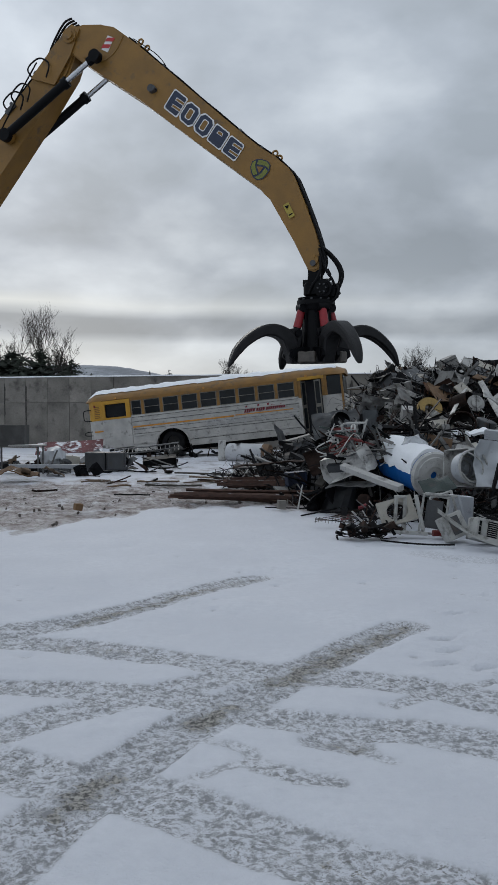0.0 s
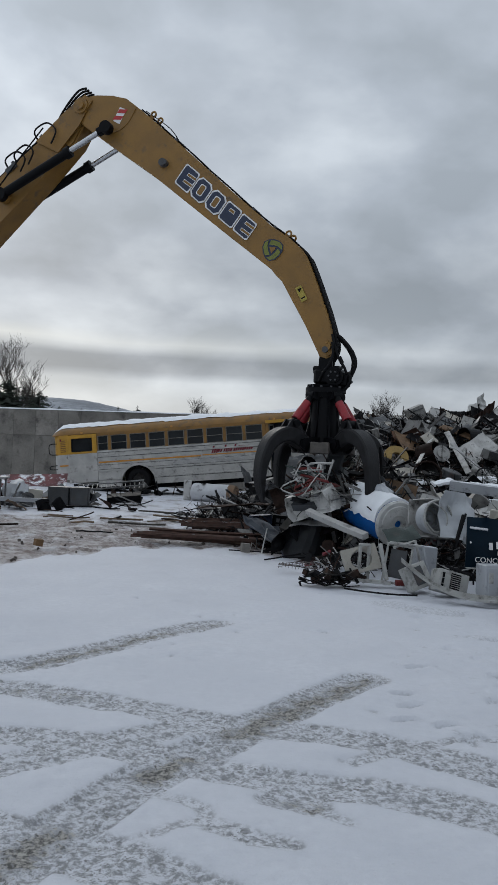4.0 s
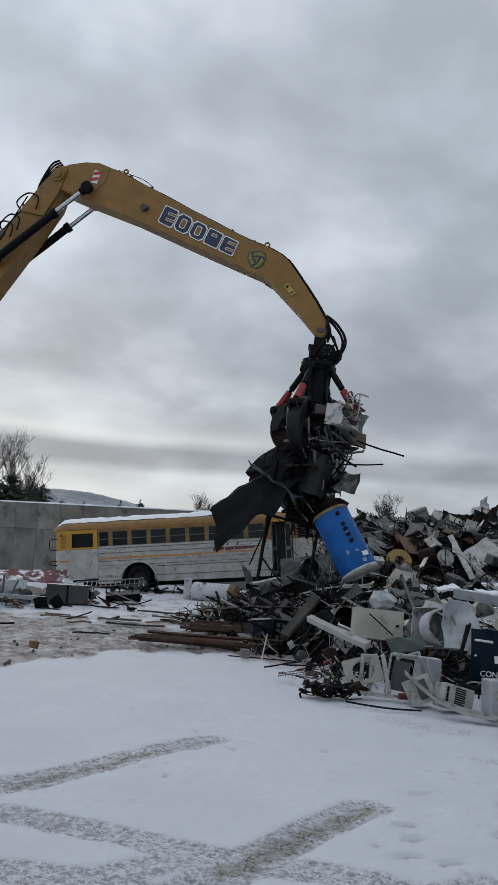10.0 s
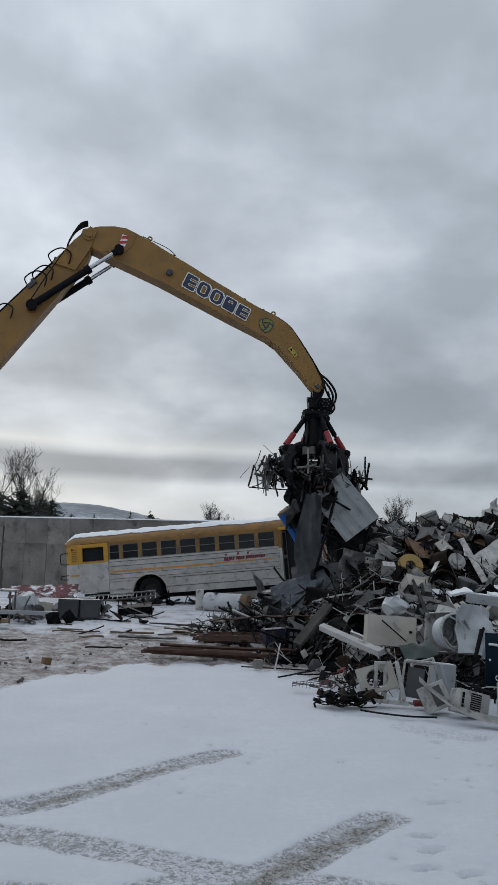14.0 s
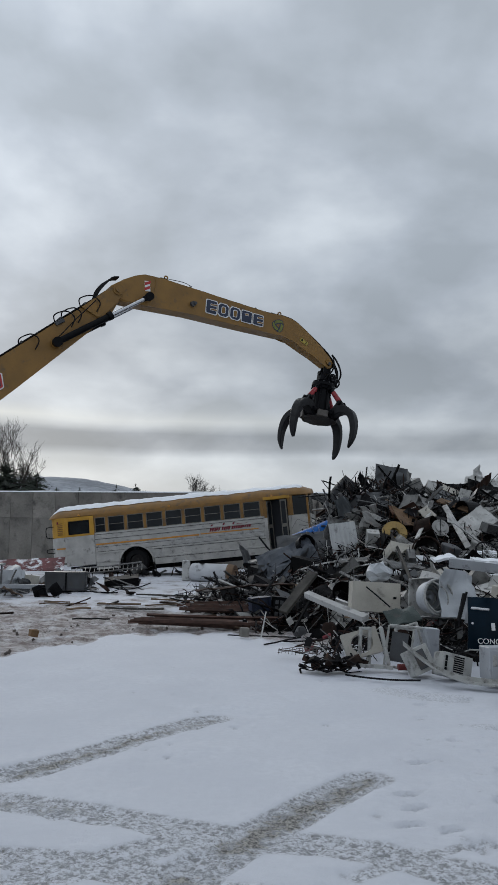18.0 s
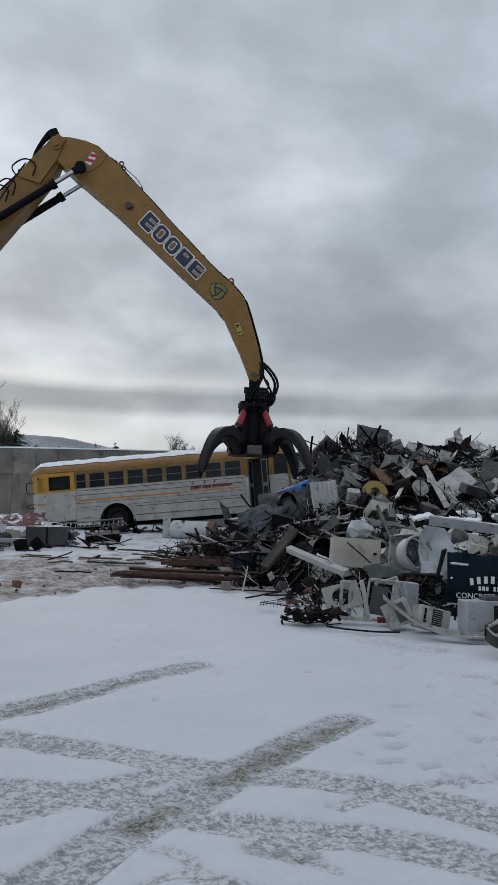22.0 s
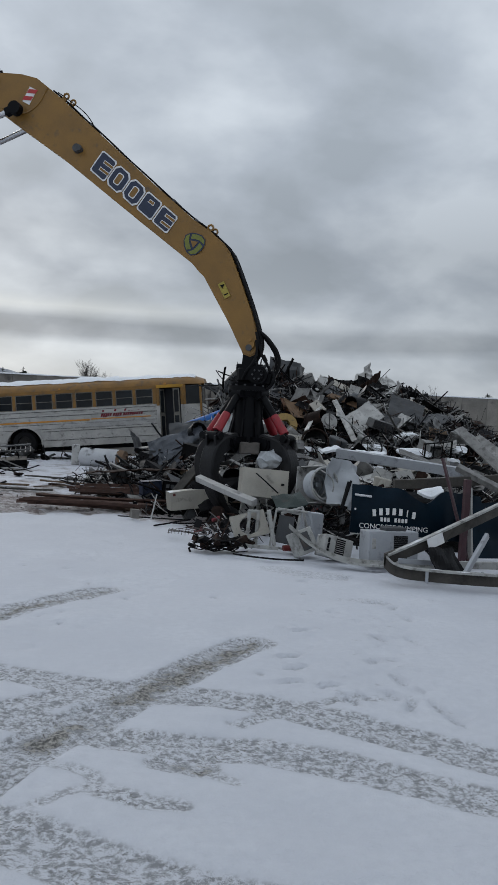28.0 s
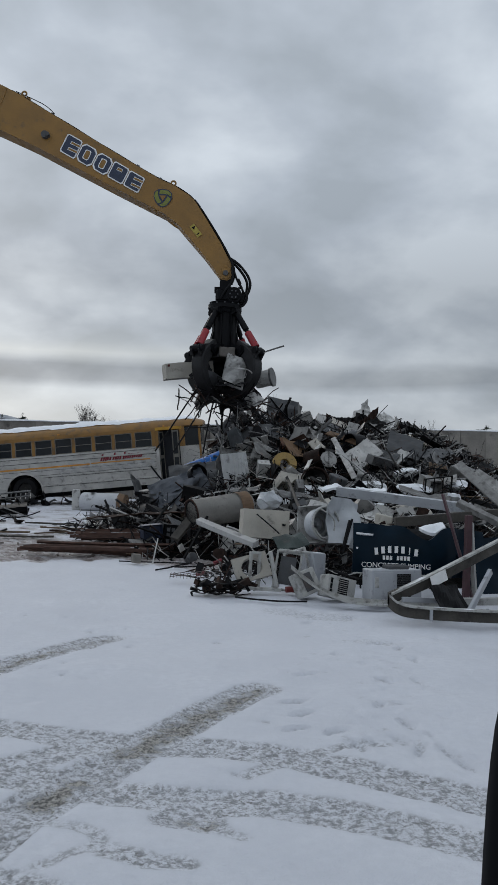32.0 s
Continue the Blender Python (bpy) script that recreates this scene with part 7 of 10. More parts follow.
def build_load_a():
    r = random.Random(21)
    T0, T1 = 5.3, 16.85
    def at(ang, rad, z, rx=0, ry=0, rz=0):
        return Matrix.Translation((rad * math.cos(radians(ang)), rad * math.sin(radians(ang)), z)) @ pose(0, 0, 0, rx, ry, rz)
    CHARCOAL = mat("charcoal_casing", (0.034, 0.037, 0.042), 0.5, var=0.3, scale=3, dirt=0.2, bump=0.1)
    SHEET_BLACK = mat("black_rubber_sheet", (0.0048, 0.0052, 0.0065), 0.6, var=0.5, scale=3, dirt=0.10, bump=0.25, spec=0.16)
    o = thing("crumpled_black_sheet", "large black crumpled body panel hanging from the grapple", "car part")
    bm = bmesh.new()
    nu, nv = 34, 16
    top_, low_ = [], []
    for a in range(nu + 1):
        u = a / nu
        ra, rb = [], []
        for b in range(nv + 1):
            v = b / nv - 0.5
            w = 0.75 + 0.45 * u
            x = 0.25 - 2.70 * u + 0.10 * noise.noise((v * 6, 3, 1)) * u
            z = -0.75 * u - 0.45 * u * u + 0.10 * noise.noise((u * 4, v * 2.5, 4)) + 0.05 * noise.noise((u * 11, v * 7, 2)) - abs(v) * 0.25
            y = v * w * 1.25
            if v < -0.08:
                # the near edge hangs down, most of all at the far end
                f = (-v - 0.08) / 0.42
                z -= f * (0.30 + 1.30 * u * (1 - 0.35 * u)) * (0.8 + 0.35 * noise.noise((u * 5, 1, 6)))
                y = -0.08 * w * 1.25 - 0.30 * f + 0.07 * noise.noise((u * 6, f * 3, 8))
            ra.append(bm.verts.new((x, y, z + 0.006))); rb.append(bm.verts.new((x, y + 0.004, z - 0.006)))
        top_.append(ra); low_.append(rb)
    for a in range(nu):
        for b in range(nv):
            bm.faces.new((top_[a][b], top_[a + 1][b], top_[a + 1][b + 1], top_[a][b + 1])); bm.faces.new((low_[a][b], low_[a][b + 1], low_[a + 1][b + 1], low_[a + 1][b]))
    for a in range(nu):
        for b in (0, nv):
            bm.faces.new((top_[a][b], low_[a][b], low_[a + 1][b], top_[a + 1][b]))
    for a in (0, nu):
        for b in range(nv):
            bm.faces.new((top_[a][b], top_[a][b + 1], low_[a][b + 1], low_[a][b]))
    load_part(o, "panel", bm, SHEET_BLACK, pose(0, 0, 0))
    swing(o, [(7.0, pose(0.6, -0.15, -2.75, 0, -70, 4)), (8.0, pose(0.55, -0.1, -2.75, 0, -68, 4)), (8.5, pose(0.30, -0.2, -2.75, 0, -54, 4)), (9.1, pose(0.05, -0.2, -2.75, 0, -36, 4)), (10.0, pose(0.05, -0.2, -2.72, 0, -10, 4)), (11.0, pose(0.0, -0.2, -2.72, 0, 2, 2)), (12.0, pose(0.05, -0.2, -2.70, 0, 0, 0)), (12.5, pose(0.1, -0.2, -2.7, 0, -25, 0)), (13.0, pose(0.3, -0.1, -2.75, 0, -58, 0)), (13.6, pose(0.5, 0.2, -2.8, 0, -66, 20)), (14.5, pose(0.9, 0.4, -2.8, 0, -70, 40)), (16.6, pose(1.0, 0.5, -3.0, 0, -60, 40))], pose(5.9, 28.6, 3.3, 10, 14, 60), deep=1.3)
    o = thing("bumper_shell", "crushed black plastic bumper shell gripped by the grapple", "car part")
    bm = bmesh.new()
    for v in bmesh.ops.create_icosphere(bm, subdivisions=4, radius=1.0)["verts"]:
        v.co += noise.noise_vector(v.co * 1.7 + Vector((3, 8, 1))) * 0.30 + noise.noise_vector(v.co * 4.5 + Vector((1, 2, 9))) * 0.12
        v.co = Vector((v.co.x * 0.60, v.co.y * 0.34, v.co.z * 0.92))
    load_part(o, "skin", bm, SHEET_BLACK, pose(0, 0, 0))
    swing(o, [(7.4, pose(0.05, 0.2, -3.9, 0, 4, 10)), (8.0, pose(0.0, 0.2, -3.9, 0, 6, 10)), (9.0, pose(-0.62, 0.0, -3.75, 0, 14, -10)), (10.0, pose(-0.5, 0.1, -3.3, 0, 60, -10)), (12.0, pose(0.0, 0.4, -2.95, 0, 85, -12)), (16.6, pose(0.3, 0.2, -3.2, 0, 80, -10))], pose(4.6, 28.8, 2.9, 80, 20, 80))
    o = thing("torn_black_sheet", "black torn panel hanging under the grapple", "car part")
    load_part(o, "skin", crumpled(1.35, 1.8, 0.45, 309, 18, 0.012), SHEET_BLACK, pose(0, 0, 0))
    swing(o, [(8.0, pose(0.75, 0.3, -3.7, 86, -14, 20)), (9.0, pose(0.3, 0.2, -3.9, 86, 4, 20)), (12.0, pose(0.0, 0.4, -3.2, 80, 10, 10)), (16.9, pose(0.0, 0.5, -3.0, 70, 0, 0))], pose(4.2, 29.2, 3.2, 30, -20, 60))
    o = thing("dark_casing", "dark grey moulded casing gripped by the grapple", "scrap metal")
    bm = bmesh.new()
    lines = []
    for i in range(13):
        u = i / 12 - 0.5
        half = 0.40 - 0.10 * abs(u) - 0.12 * max(0.0, u)
        lines.append([bm.verts.new((half * math.sin(a), 0.30 - 0.42 * math.cos(a) + 0.10 * u + 0.03 * noise.noise((u * 7, a * 2, 3)) - (0.05 if abs(a) < 0.5 else 0), 1.30 * u + 0.04 * noise.noise((a * 3, u * 2, 5)))) for a in [radians(-95 + 19 * j) for j in range(11)]])
    for p, q in zip(lines[:-1], lines[1:]):
        for j in range(10):
            bm.faces.new((p[j], p[j + 1], q[j + 1], q[j]))
    bmesh.ops.solidify(bm, geom=bm.faces[:], thickness=0.015)
    load_part(o, "shell", bm, CHARCOAL, pose(0, 0, 0))
    swing(o, [(8.0, pose(-0.42, -0.60, -3.30, 6, 16, 6)), (9.0, pose(-0.16, -0.65, -3.25, 6, 26, 6)), (12.0, pose(0.72, -0.25, -3.15, 4, -22, -10)), (16.9, pose(0.6, 0.1, -2.9, 10, 0, 0))], pose(4.2, 27.4, 3.2, 20, 30, 10), deep=1.1)
    o = thing("grey_plastic_tub", "pale grey moulded tub gripped by the grapple", "tub")
    load_part(o, "shell", dented_box(0.84, 0.46, 0.46, 311, 0.15), S_ENAMEL, pose(0, 0, 0))
    load_part(o, "lining", dented_box(0.46, 0.12, 0.14, 312, 0.06, False), CHARCOAL, pose(-0.08, -0.21, 0.02, 14, 12, 0), "dark recess")
    load_part(o, "rim", crumpled(1.0, 0.22, 0.25, 314, 8, 0.02), S_GALV, pose(0, -0.2, -0.24, 20, 3, 0), "bent pale rim")
    swing(o, [(6.0, pose(-0.34, -0.80, -2.30, 16, -16, -40)), (7.0, pose(-0.72, -0.75, -2.15, 10, -6, -30)), (8.0, pose(-0.42, -0.98, -2.1, 10, -6, -10)), (9.0, pose(0.0, -1.05, -2.1, 10, -4, 10)), (10.0, pose(0.62, -0.85, -2.15, 6, 6, 40)), (11.0, pose(1.15, -0.3, -2.15, 4, 8, 60)), (12.0, pose(1.1, 0.3, -2.15, 0, 14, 80)), (13.0, pose(0.6, 0.9, -2.2, 0, 14, 100)), (16.9, pose(0.2, 0.9, -2.2, 0, 0, 120))], pose(4.9, 27.0, 2.9, 40, 0, 0), deep=1.1)
    o = thing("fibreboard_sheet", "brown board wedged in the gripped scrap", "board")
    load_part(o, "board", crumpled(0.75, 0.36, 0.12, 313, 5, 0.03), CARD_A, pose(0, 0, 0))
    swing(o, [(8.5, pose(1.45, 0.0, -2.5, 80, 14, 10)), (12.0, pose(0.2, 0.1, -2.3, 60, 0, 40)), (16.9, pose(0.2, 0.1, -2.3, 60, 0, 40))], pose(5.3, 26.6, 2.8, 20, 0, 0))
    o = thing("grey_car_bonnet", "grey crumpled car bonnet dropped on top of the heap", "car part")
    load_part(o, "skin", crumpled(1.15, 1.5, 0.30, 945, 10, 0.02), S_GREY, pose(0, 0, 0))
    load_part(o, "folded_edge", crumpled(0.4, 1.4, 0.3, 946, 8, 0.02), S_GALV, pose(0.5, -0.1, 0.12, 0, 55, 0))
    swing(o, [(8.5, pose(0.2, 0.5, -3.2, 60, 0, 0)), (12.0, pose(0.2, 0.4, -2.9, 60, 0, 0)), (16.6, pose(1.6, 0.5, -3.4, 60, 0, 10))], pose(5.70, 27.0, 3.48, 78, 4, 4))
    o = thing("black_sheet_strip", "narrow black panel standing up from the grapple", "car part")
    load_part(o, "strip", crumpled(0.26, 0.95, 0.15, 315, 6, 0.02), SHEET_BLACK, pose(0, 0, 0))
    swing(o, [(8.5, pose(0.1, 0.5, -2.7, 80, 0, 0)), (12.0, pose(-0.9, 0.0, -1.95, 82, 6, 0)), (16.9, pose(-0.4, 0.3, -2.4, 82, 6, 0))], pose(5.0, 28.0, 3.1, 50, 0, 0))
    o = thing("black_table_frame", "black steel table frame hanging under the grapple", "table frame")
    for x, ln, ry in ((-0.75, 2.7, 0), (0.72, 2.5, 3), (-0.45, 1.9, 5)):
        bm = bmesh.new(); box(bm, 0.06, 0.06, ln, pose(x, 0.3 * (x > -0.5 and x < 0), -ln / 2 + 0.85, 0, ry, 0), bevel=0.006); load_part(o, "leg", bm, BLACK, pose(0, 0, 0))
    for z in (0.55, -0.40):
        bm = bmesh.new(); box(bm, 1.5, 0.05, 0.05, pose(0, 0, z, 0, 1, 0), bevel=0.005); load_part(o, "rail", bm, BLACK, pose(0, 0, 0))
    swing(o, [(6.8, pose(0.1, 0.7, -3.6, 70, 10, 70)), (8.2, pose(0.1, 0.5, -3.95, 0, 14, 70)), (9.2, pose(0.0, 0.4, -4.0, 0, 10, 50)), (11.0, pose(-0.5, -0.6, -4.2, 0, 0, 10)), (12.0, pose(-0.65, -1.1, -4.25, 0, 0, 5)), (13.0, pose(0.1, -0.9, -4.1, 0, -2, 20)), (13.5, pose(0.6, -0.7, -4.1, 0, 12, 30)), (14.4, pose(1.15, -0.6, -4.2, 0, 24, 40)), (16.6, pose(1.7, 0.3, -4.4, 10, 20, 40))], pose(5.4, 27.4, 3.0, 70, 20, 30))
    # bundles of rods and strips
    for k, (p8, p12, m_, n_, ln, sp) in enumerate((((0.30, -0.75, -2.85), (0.38, -0.35, -2.55), F_PALE, 34, 1.2, 0.20), ((1.15, -0.2, -2.95), (-1.15, -0.2, -2.5), S_GALV, 60, 1.3, 0.27), ((1.2, 0.2, -2.6), (-0.9, 0.2, -2.4), S_DARK, 34, 1.4, 0.28),
                                                   ((-0.4, -0.6, -2.9), (0.9, -0.2, -2.7), S_DARK, 26, 1.2, 0.25), ((0.3, -0.2, -3.4), (0.0, -0.3, -2.9), S_DARK, 30, 1.4, 0.3), ((0.5, 0.5, -2.6), (0.1, 0.5, -2.5), S_RUST, 24, 1.3, 0.3), ((0.0, 0.1, -4.4), (0.2, 0.0, -3.9), S_DARK, 22, 1.6, 0.28))):
        o = thing("rod_bundle", "tangled bundle of bent metal strips and rods", "scrap metal", "bundles in the grapple")
        for i in range(n_):
            bm = angle_bar(ln * r.uniform(0.3, 0.8), r.uniform(0.03, 0.08), 0.012, 0.06, r.randrange(9999), r.random() < 0.6) if r.random() < 0.75 else bent_pipe(ln * r.uniform(0.3, 0.8), r.uniform(0.007, 0.014), 0.10, r.randrange(9999), 5)
            if k == 0 and r.random() < 0.7:
                turn = (r.gauss(0, 20), r.choice([18, 70, -12]) + r.gauss(0, 8), r.gauss(0, 25))
            else:
                turn = (r.gauss(0, 40), r.gauss(0, 45), r.gauss(15, 40))
            load_part(o, "strip", bm, m_ if r.random() < 0.55 else r.choice([F_PALE, S_DARK, CHARCOAL, S_DARK, S_RUST]), pose(r.gauss(0, sp * 0.95), r.gauss(0, sp * 0.8), r.gauss(0, sp * 0.6), *turn))
        a = r.uniform(0, 360)
        swing(o, [(8.5, pose(*p8)), (12.0, pose(*p12, 0, 0, 40)), (13.5, pose(0.0, -0.85, -2.45, 0, 0, 60) if k == 0 else pose(p12[0] * 1.3, p12[1], p12[2] + 0.05, 0, 0, 60)), (16.6, pose(p12[0] * 0.5 + 0.3, p12[1], p12[2] - 0.6, 0, 0, 90))], pose(3.6 + 0.34 * k, 25.0 + 0.7 * (k % 4), pile_z(3.6 + 0.34 * k, 25.0 + 0.7 * (k % 4)) + 0.2, r.uniform(-30, 30), r.uniform(-30, 30), a), deep=0.3)
    # dark wire cage that hangs below the sheets
    o = thing("wire_cage", "crushed black wire cage hanging under the grapple", "cage")
    for k in range(3):
        load_part(o, "frame", open_frame(0.85, 0.95, 0.022, 350 + k, 4), BLACK, pose(0.1 * k, 0.25 * k - 0.25, 0.05 * k, 90, 6 * k, 8 * k))
    for k in range(7):
        load_part(o, "wire", bent_pipe(r.uniform(0.6, 1.0), 0.009, 0.2, 360 + k, 5), S_DARK, pose(r.gauss(0, 0.3), r.gauss(0, 0.15), r.gauss(0, 0.3), r.gauss(0, 40), r.gauss(60, 30), 0))
    swing(o, [(8.5, pose(0.0, 0.3, -4.6)), (10.0, pose(0.0, 0.2, -4.3, 0, 0, 20)), (12.0, pose(0.25, 0.2, -4.2, 0, 8, 40)), (13.0, pose(0.3, 0.3, -4.2, 0, 8, 60)), (16.6, pose(0.8, 0.3, -3.8, 20, 10, 90))], pose(4.4, 28.6, 3.0, 40, 20, 30))
    # mixed crumpled pieces round the tines
    mats_ = [F_PALE, S_DARK, S_GREY, S_DARK, S_GALV, S_DARK, S_RUST, S_DARK]
    for k in range(16):
        ang = 360 * k / 16 + r.uniform(-15, 15)
        o = thing("scrap_piece", "crumpled metal scrap gripped by the grapple", "scrap metal", "pieces in the grapple")
        load_part(o, "sheet", crumpled(r.uniform(0.35, 0.75), r.uniform(0.25, 0.5), 0.8, 320 + k, 6), mats_[k % 8], pose(0, 0, 0))
        carry(o, at(ang, r.uniform(0.3, 0.95), r.uniform(-4.1, -2.5), r.uniform(30, 120), r.uniform(-40, 40), ang), T0, T1 + 0.02 * (k % 3), pose(3.5 + 0.15 * k, 24.6 + 0.6 * (k % 5), pile_z(3.5 + 0.15 * k, 24.6 + 0.6 * (k % 5)) + 0.16, r.uniform(-50, 50), r.uniform(-50, 50), r.uniform(0, 360)), sunk=0.75)
    # cable loops and coloured plastic at the top
    o = thing("cable_coil", "loose loops of pale and red cable", "cable")
    for i in range(15):
        q = [Vector((r.gauss(0, 0.24), r.gauss(-0.12, 0.12), r.gauss(-0.05, 0.18))) for _ in range(5)]
        bm = bmesh.new(); tube(bm, curve_pts(q, 20), r.choice([0.01, 0.015, 0.022]), 5)
        load_part(o, "cable", bm, r.choice([S_RED, S_ENAMEL, S_ENAMEL, S_GREEN, S_GALV]), pose(0, 0, 0))
    swing(o, [(6.0, pose(-0.45, -0.80, -2.0)), (7.0, pose(-0.85, -0.75, -1.8)), (8.0, pose(-0.5, -0.95, -1.78, 0, 0, 10)), (9.0, pose(-0.02, -1.05, -1.75, 0, 0, 30)), (10.0, pose(0.62, -0.9, -1.85, 0, 0, 60)), (11.0, pose(1.25, -0.3, -1.95, 0, 0, 80)), (12.0, pose(1.2, 0.3, -2.0, 0, 0, 100)), (13.0, pose(0.6, 0.9, -2.1, 0, 0, 120)), (16.9, pose(0.3, 0.9, -2.2, 0, 0, 150))], pose(4.9, 28.3, 2.75), deep=0.9)
    # long rods that stick out
    for k, (p8, p12, ln, ra) in enumerate((((1.45, 0.0, -2.25, 0, -4, 8), (1.2, 0.0, -3.0, 0, 32, 10), 1.8, 0.02), ((1.6, -0.2, -3.2, 0, -3, 5), (-0.9, 0.2, -2.9, 0, -10, 0), 2.4, 0.018), ((-1.2, -0.3, -4.1, 0, 116, 0), (-0.1, -0.3, -4.4, 0, 88, 0), 2.8, 0.017),
                                           ((-0.3, 0.2, -3.6, 0, 118, 20), (0.1, -0.3, -4.2, 0, 96, 0), 1.9, 0.022), ((-0.2, 0.2, -4.6, 0, 100, 0), (-0.9, 0.2, -5.3, 0, 86, 10), 1.8, 0.018), ((0.2, -0.5, -3.5, 0, 80, 0), (0.5, -0.3, -4.0, 0, 60, 0), 1.3, 0.02), ((0.1, 0.2, -4.6, 0, 70, 30), (0.3, 0.0, -4.6, 0, 92, 30), 1.7, 0.012))):
        o = thing("long_rod", "long bent dark steel rod", "steel bar", "rods in the grapple")
        load_part(o, "rod", bent_pipe(ln, ra, 0.06, 400 + k, 6), S_DARK, pose(0, 0, 0))
        swing(o, [(8.5, pose(*p8)), (12.0, pose(*p12)), (16.9, pose(0.3 * k - 0.7, 0.2, -3.2, 0, 40 - 20 * k, 20 * k))], pose(3.6 + 0.3 * k, 27.8, 3.3 + 0.07 * k, 0, r.uniform(-30, 20), r.uniform(0, 180)))
    return at
AT = build_load_a()

def build_drum():
    o = thing("blue_tank", "bright blue steel water tank with a grey end", "tank")
    bm = dented_drum(0.41, 1.46, 5, 0.03, 32)
    part("shell", bm, DRUM_BLUE, o, "scuffed blue painted shell", smooth=True)
    for nm, sg, m_, lab in (("end_cap", -1, mat("pale_tank_end", (0.46, 0.46, 0.45), 0.5, var=0.15, dirt=0.3, snow=0.3), "pale grey domed end"), ("top_cap", 1, mat("rusty_tank_top", (0.17, 0.12, 0.065), 0.7, var=0.35, rust=0.2, dirt=0.2, snow=0.2), "rusty ochre tank top")):
        bm = bmesh.new()
        rings = [[bm.verts.new((q * math.cos(math.pi * k / 16), q * math.sin(math.pi * k / 16), sg * z)) for k in range(32)] for q, z in ((0.416, 0.68), (0.418, 0.72), (0.39, 0.755), (0.33, 0.762), (0.32, 0.775), (0.16, 0.79), (0.15, 0.775), (0.07, 0.775), (0.06, 0.70))]
        for a, b in zip(rings[:-1], rings[1:]):
            for k in range(32):
                bm.faces.new((a[k], a[(k + 1) % 32], b[(k + 1) % 32], b[k]))
        bm.faces.new(rings[-1])
        part(nm, bm, m_, o, lab, smooth=True)
    q = random.Random(61)
    SCUFF = mat("scraped_primer", (0.20, 0.29, 0.42), 0.6, var=0.3, bump=0.05)
    for k in range(9):
        a0, z0, w, h = radians(-90 + q.gauss(12, 34)), q.choice([-0.5, -0.4, -0.3, 0.1]) + q.gauss(0, 0.08), q.uniform(0.015, 0.07), q.uniform(0.02, 0.06)
        bm = bmesh.new()
        rim = []
        for i in range(12):
            c = 2 * math.pi * i / 12
            rr = 1 + 0.45 * noise.noise((k * 2.3, math.cos(c) * 1.6, math.sin(c) * 1.6))
            a = a0 + w * rr * math.cos(c) / 0.41
            rim.append(bm.verts.new((0.4165 * math.cos(a), 0.4165 * math.sin(a), max(-0.66, min(0.66, z0 + h * rr * math.sin(c))))))
        mid = bm.verts.new((0.4165 * math.cos(a0), 0.4165 * math.sin(a0), z0))
        for i in range(12):
            bm.faces.new((rim[i], rim[(i + 1) % 12], mid))
        part("scuff", bm, SCUFF, o, "scraped pale patch")
    for z in (-0.1, 0.05, 0.18, 0.30, 0.56):
        bm = bmesh.new(); cyl(bm, 0.045, 0.04, 0.09, pose(-0.04, -0.42, z, 90), 12); part("port", bm, RUBBER, o, "black pipe port")
    bm = bmesh.new(); box(bm, 0.16, 0.012, 0.10, pose(0.12, -0.405, -0.45, 0, 0, 17), bevel=0.003); part("label", bm, WHITE, o, "small white label")
    # the tank's way: place, then lean to the side, roll towards the yard
    rows = [
        (0.0, 3.04, 15.50, 0.90, -70, -61, 0),
        (3.6, 3.04, 15.50, 0.90, -70, -61, 0),
        (5.2, 2.98, 15.50, 0.88, -70, -61, 0),
        (5.6, 3.01, 15.60, 0.88, -70, -60, 0),
        (6.0, 3.05, 15.70, 0.94, -62, -50, 0),
        (6.5, 2.88, 15.80, 1.04, -38, -36, 0),
        (7.0, 2.64, 15.90, 1.17, -20, -24, 0),
        (7.5, 2.37, 16.00, 1.30, -20, -6, 0),
        (8.0, 2.19, 16.10, 1.42, -22, 12, 0),
        (8.5, 2.18, 16.40, 1.61, -24, 14, 0),
        (9.0, 2.29, 17.20, 1.82, -24, 16, 0),
        (9.5, 2.46, 17.80, 2.03, -22, 0, 0),
        (10.0, 2.72, 18.20, 2.34, -16, -28, 0),
        (10.5, 3.03, 18.80, 2.48, -4, -32, 0),
        (11.0, 3.46, 19.40, 2.44, 12, -36, 0),
        (11.5, 3.45, 20.20, 2.46, 18, -15, 0),
        (12.0, 3.18, 21.00, 2.59, 14, 6, 0),
        (12.5, 2.83, 22.40, 2.56, 10, 30, 0),
        (13.0, 2.27, 24.00, 2.69, 10, 22, 0),
        (13.5, 2.05, 24.70, 2.82, 6, 30, 0),
        (14.0, 2.18, 25.60, 3.10, 4, -34, 0),
        (14.5, 2.26, 26.10, 3.04, 4, -38, 0),
        (15.5, 3.02, 27.00, 2.89, 6, 30, 0),
        (16.5, 3.81, 28.60, 2.90, 10, 60, 0),
        (17.0, 3.47, 27.00, 2.53, 10, 55, 0),
        (17.3, 3.15, 26.0, 2.15, 10, 62, 0),
        (17.6, 2.88, 24.9, 1.78, 10, 66, 0),
        (32.0, 2.88, 24.9, 1.78, 10, 66, 0),
    ]
    way = [(t, pose(x, y, z, rx, ry, rz) @ pose(0, 0, 0, 0, 0, float(np.interp(t, [6.0, 7.0, 9.0, 12.0, 14.0], [150, 0, 0, 55, 70])))) for t, x, y, z, rx, ry, rz in rows]
    LOADS.append((o, way))
    # snow that lies on the tank until it is dragged out
    bm = bmesh.new()
    grid, low = [], []
    up = way[0][1].to_3x3().inverted() @ Vector((-0.25, -0.25, 1.0))
    mid = math.atan2(up.y, up.x)
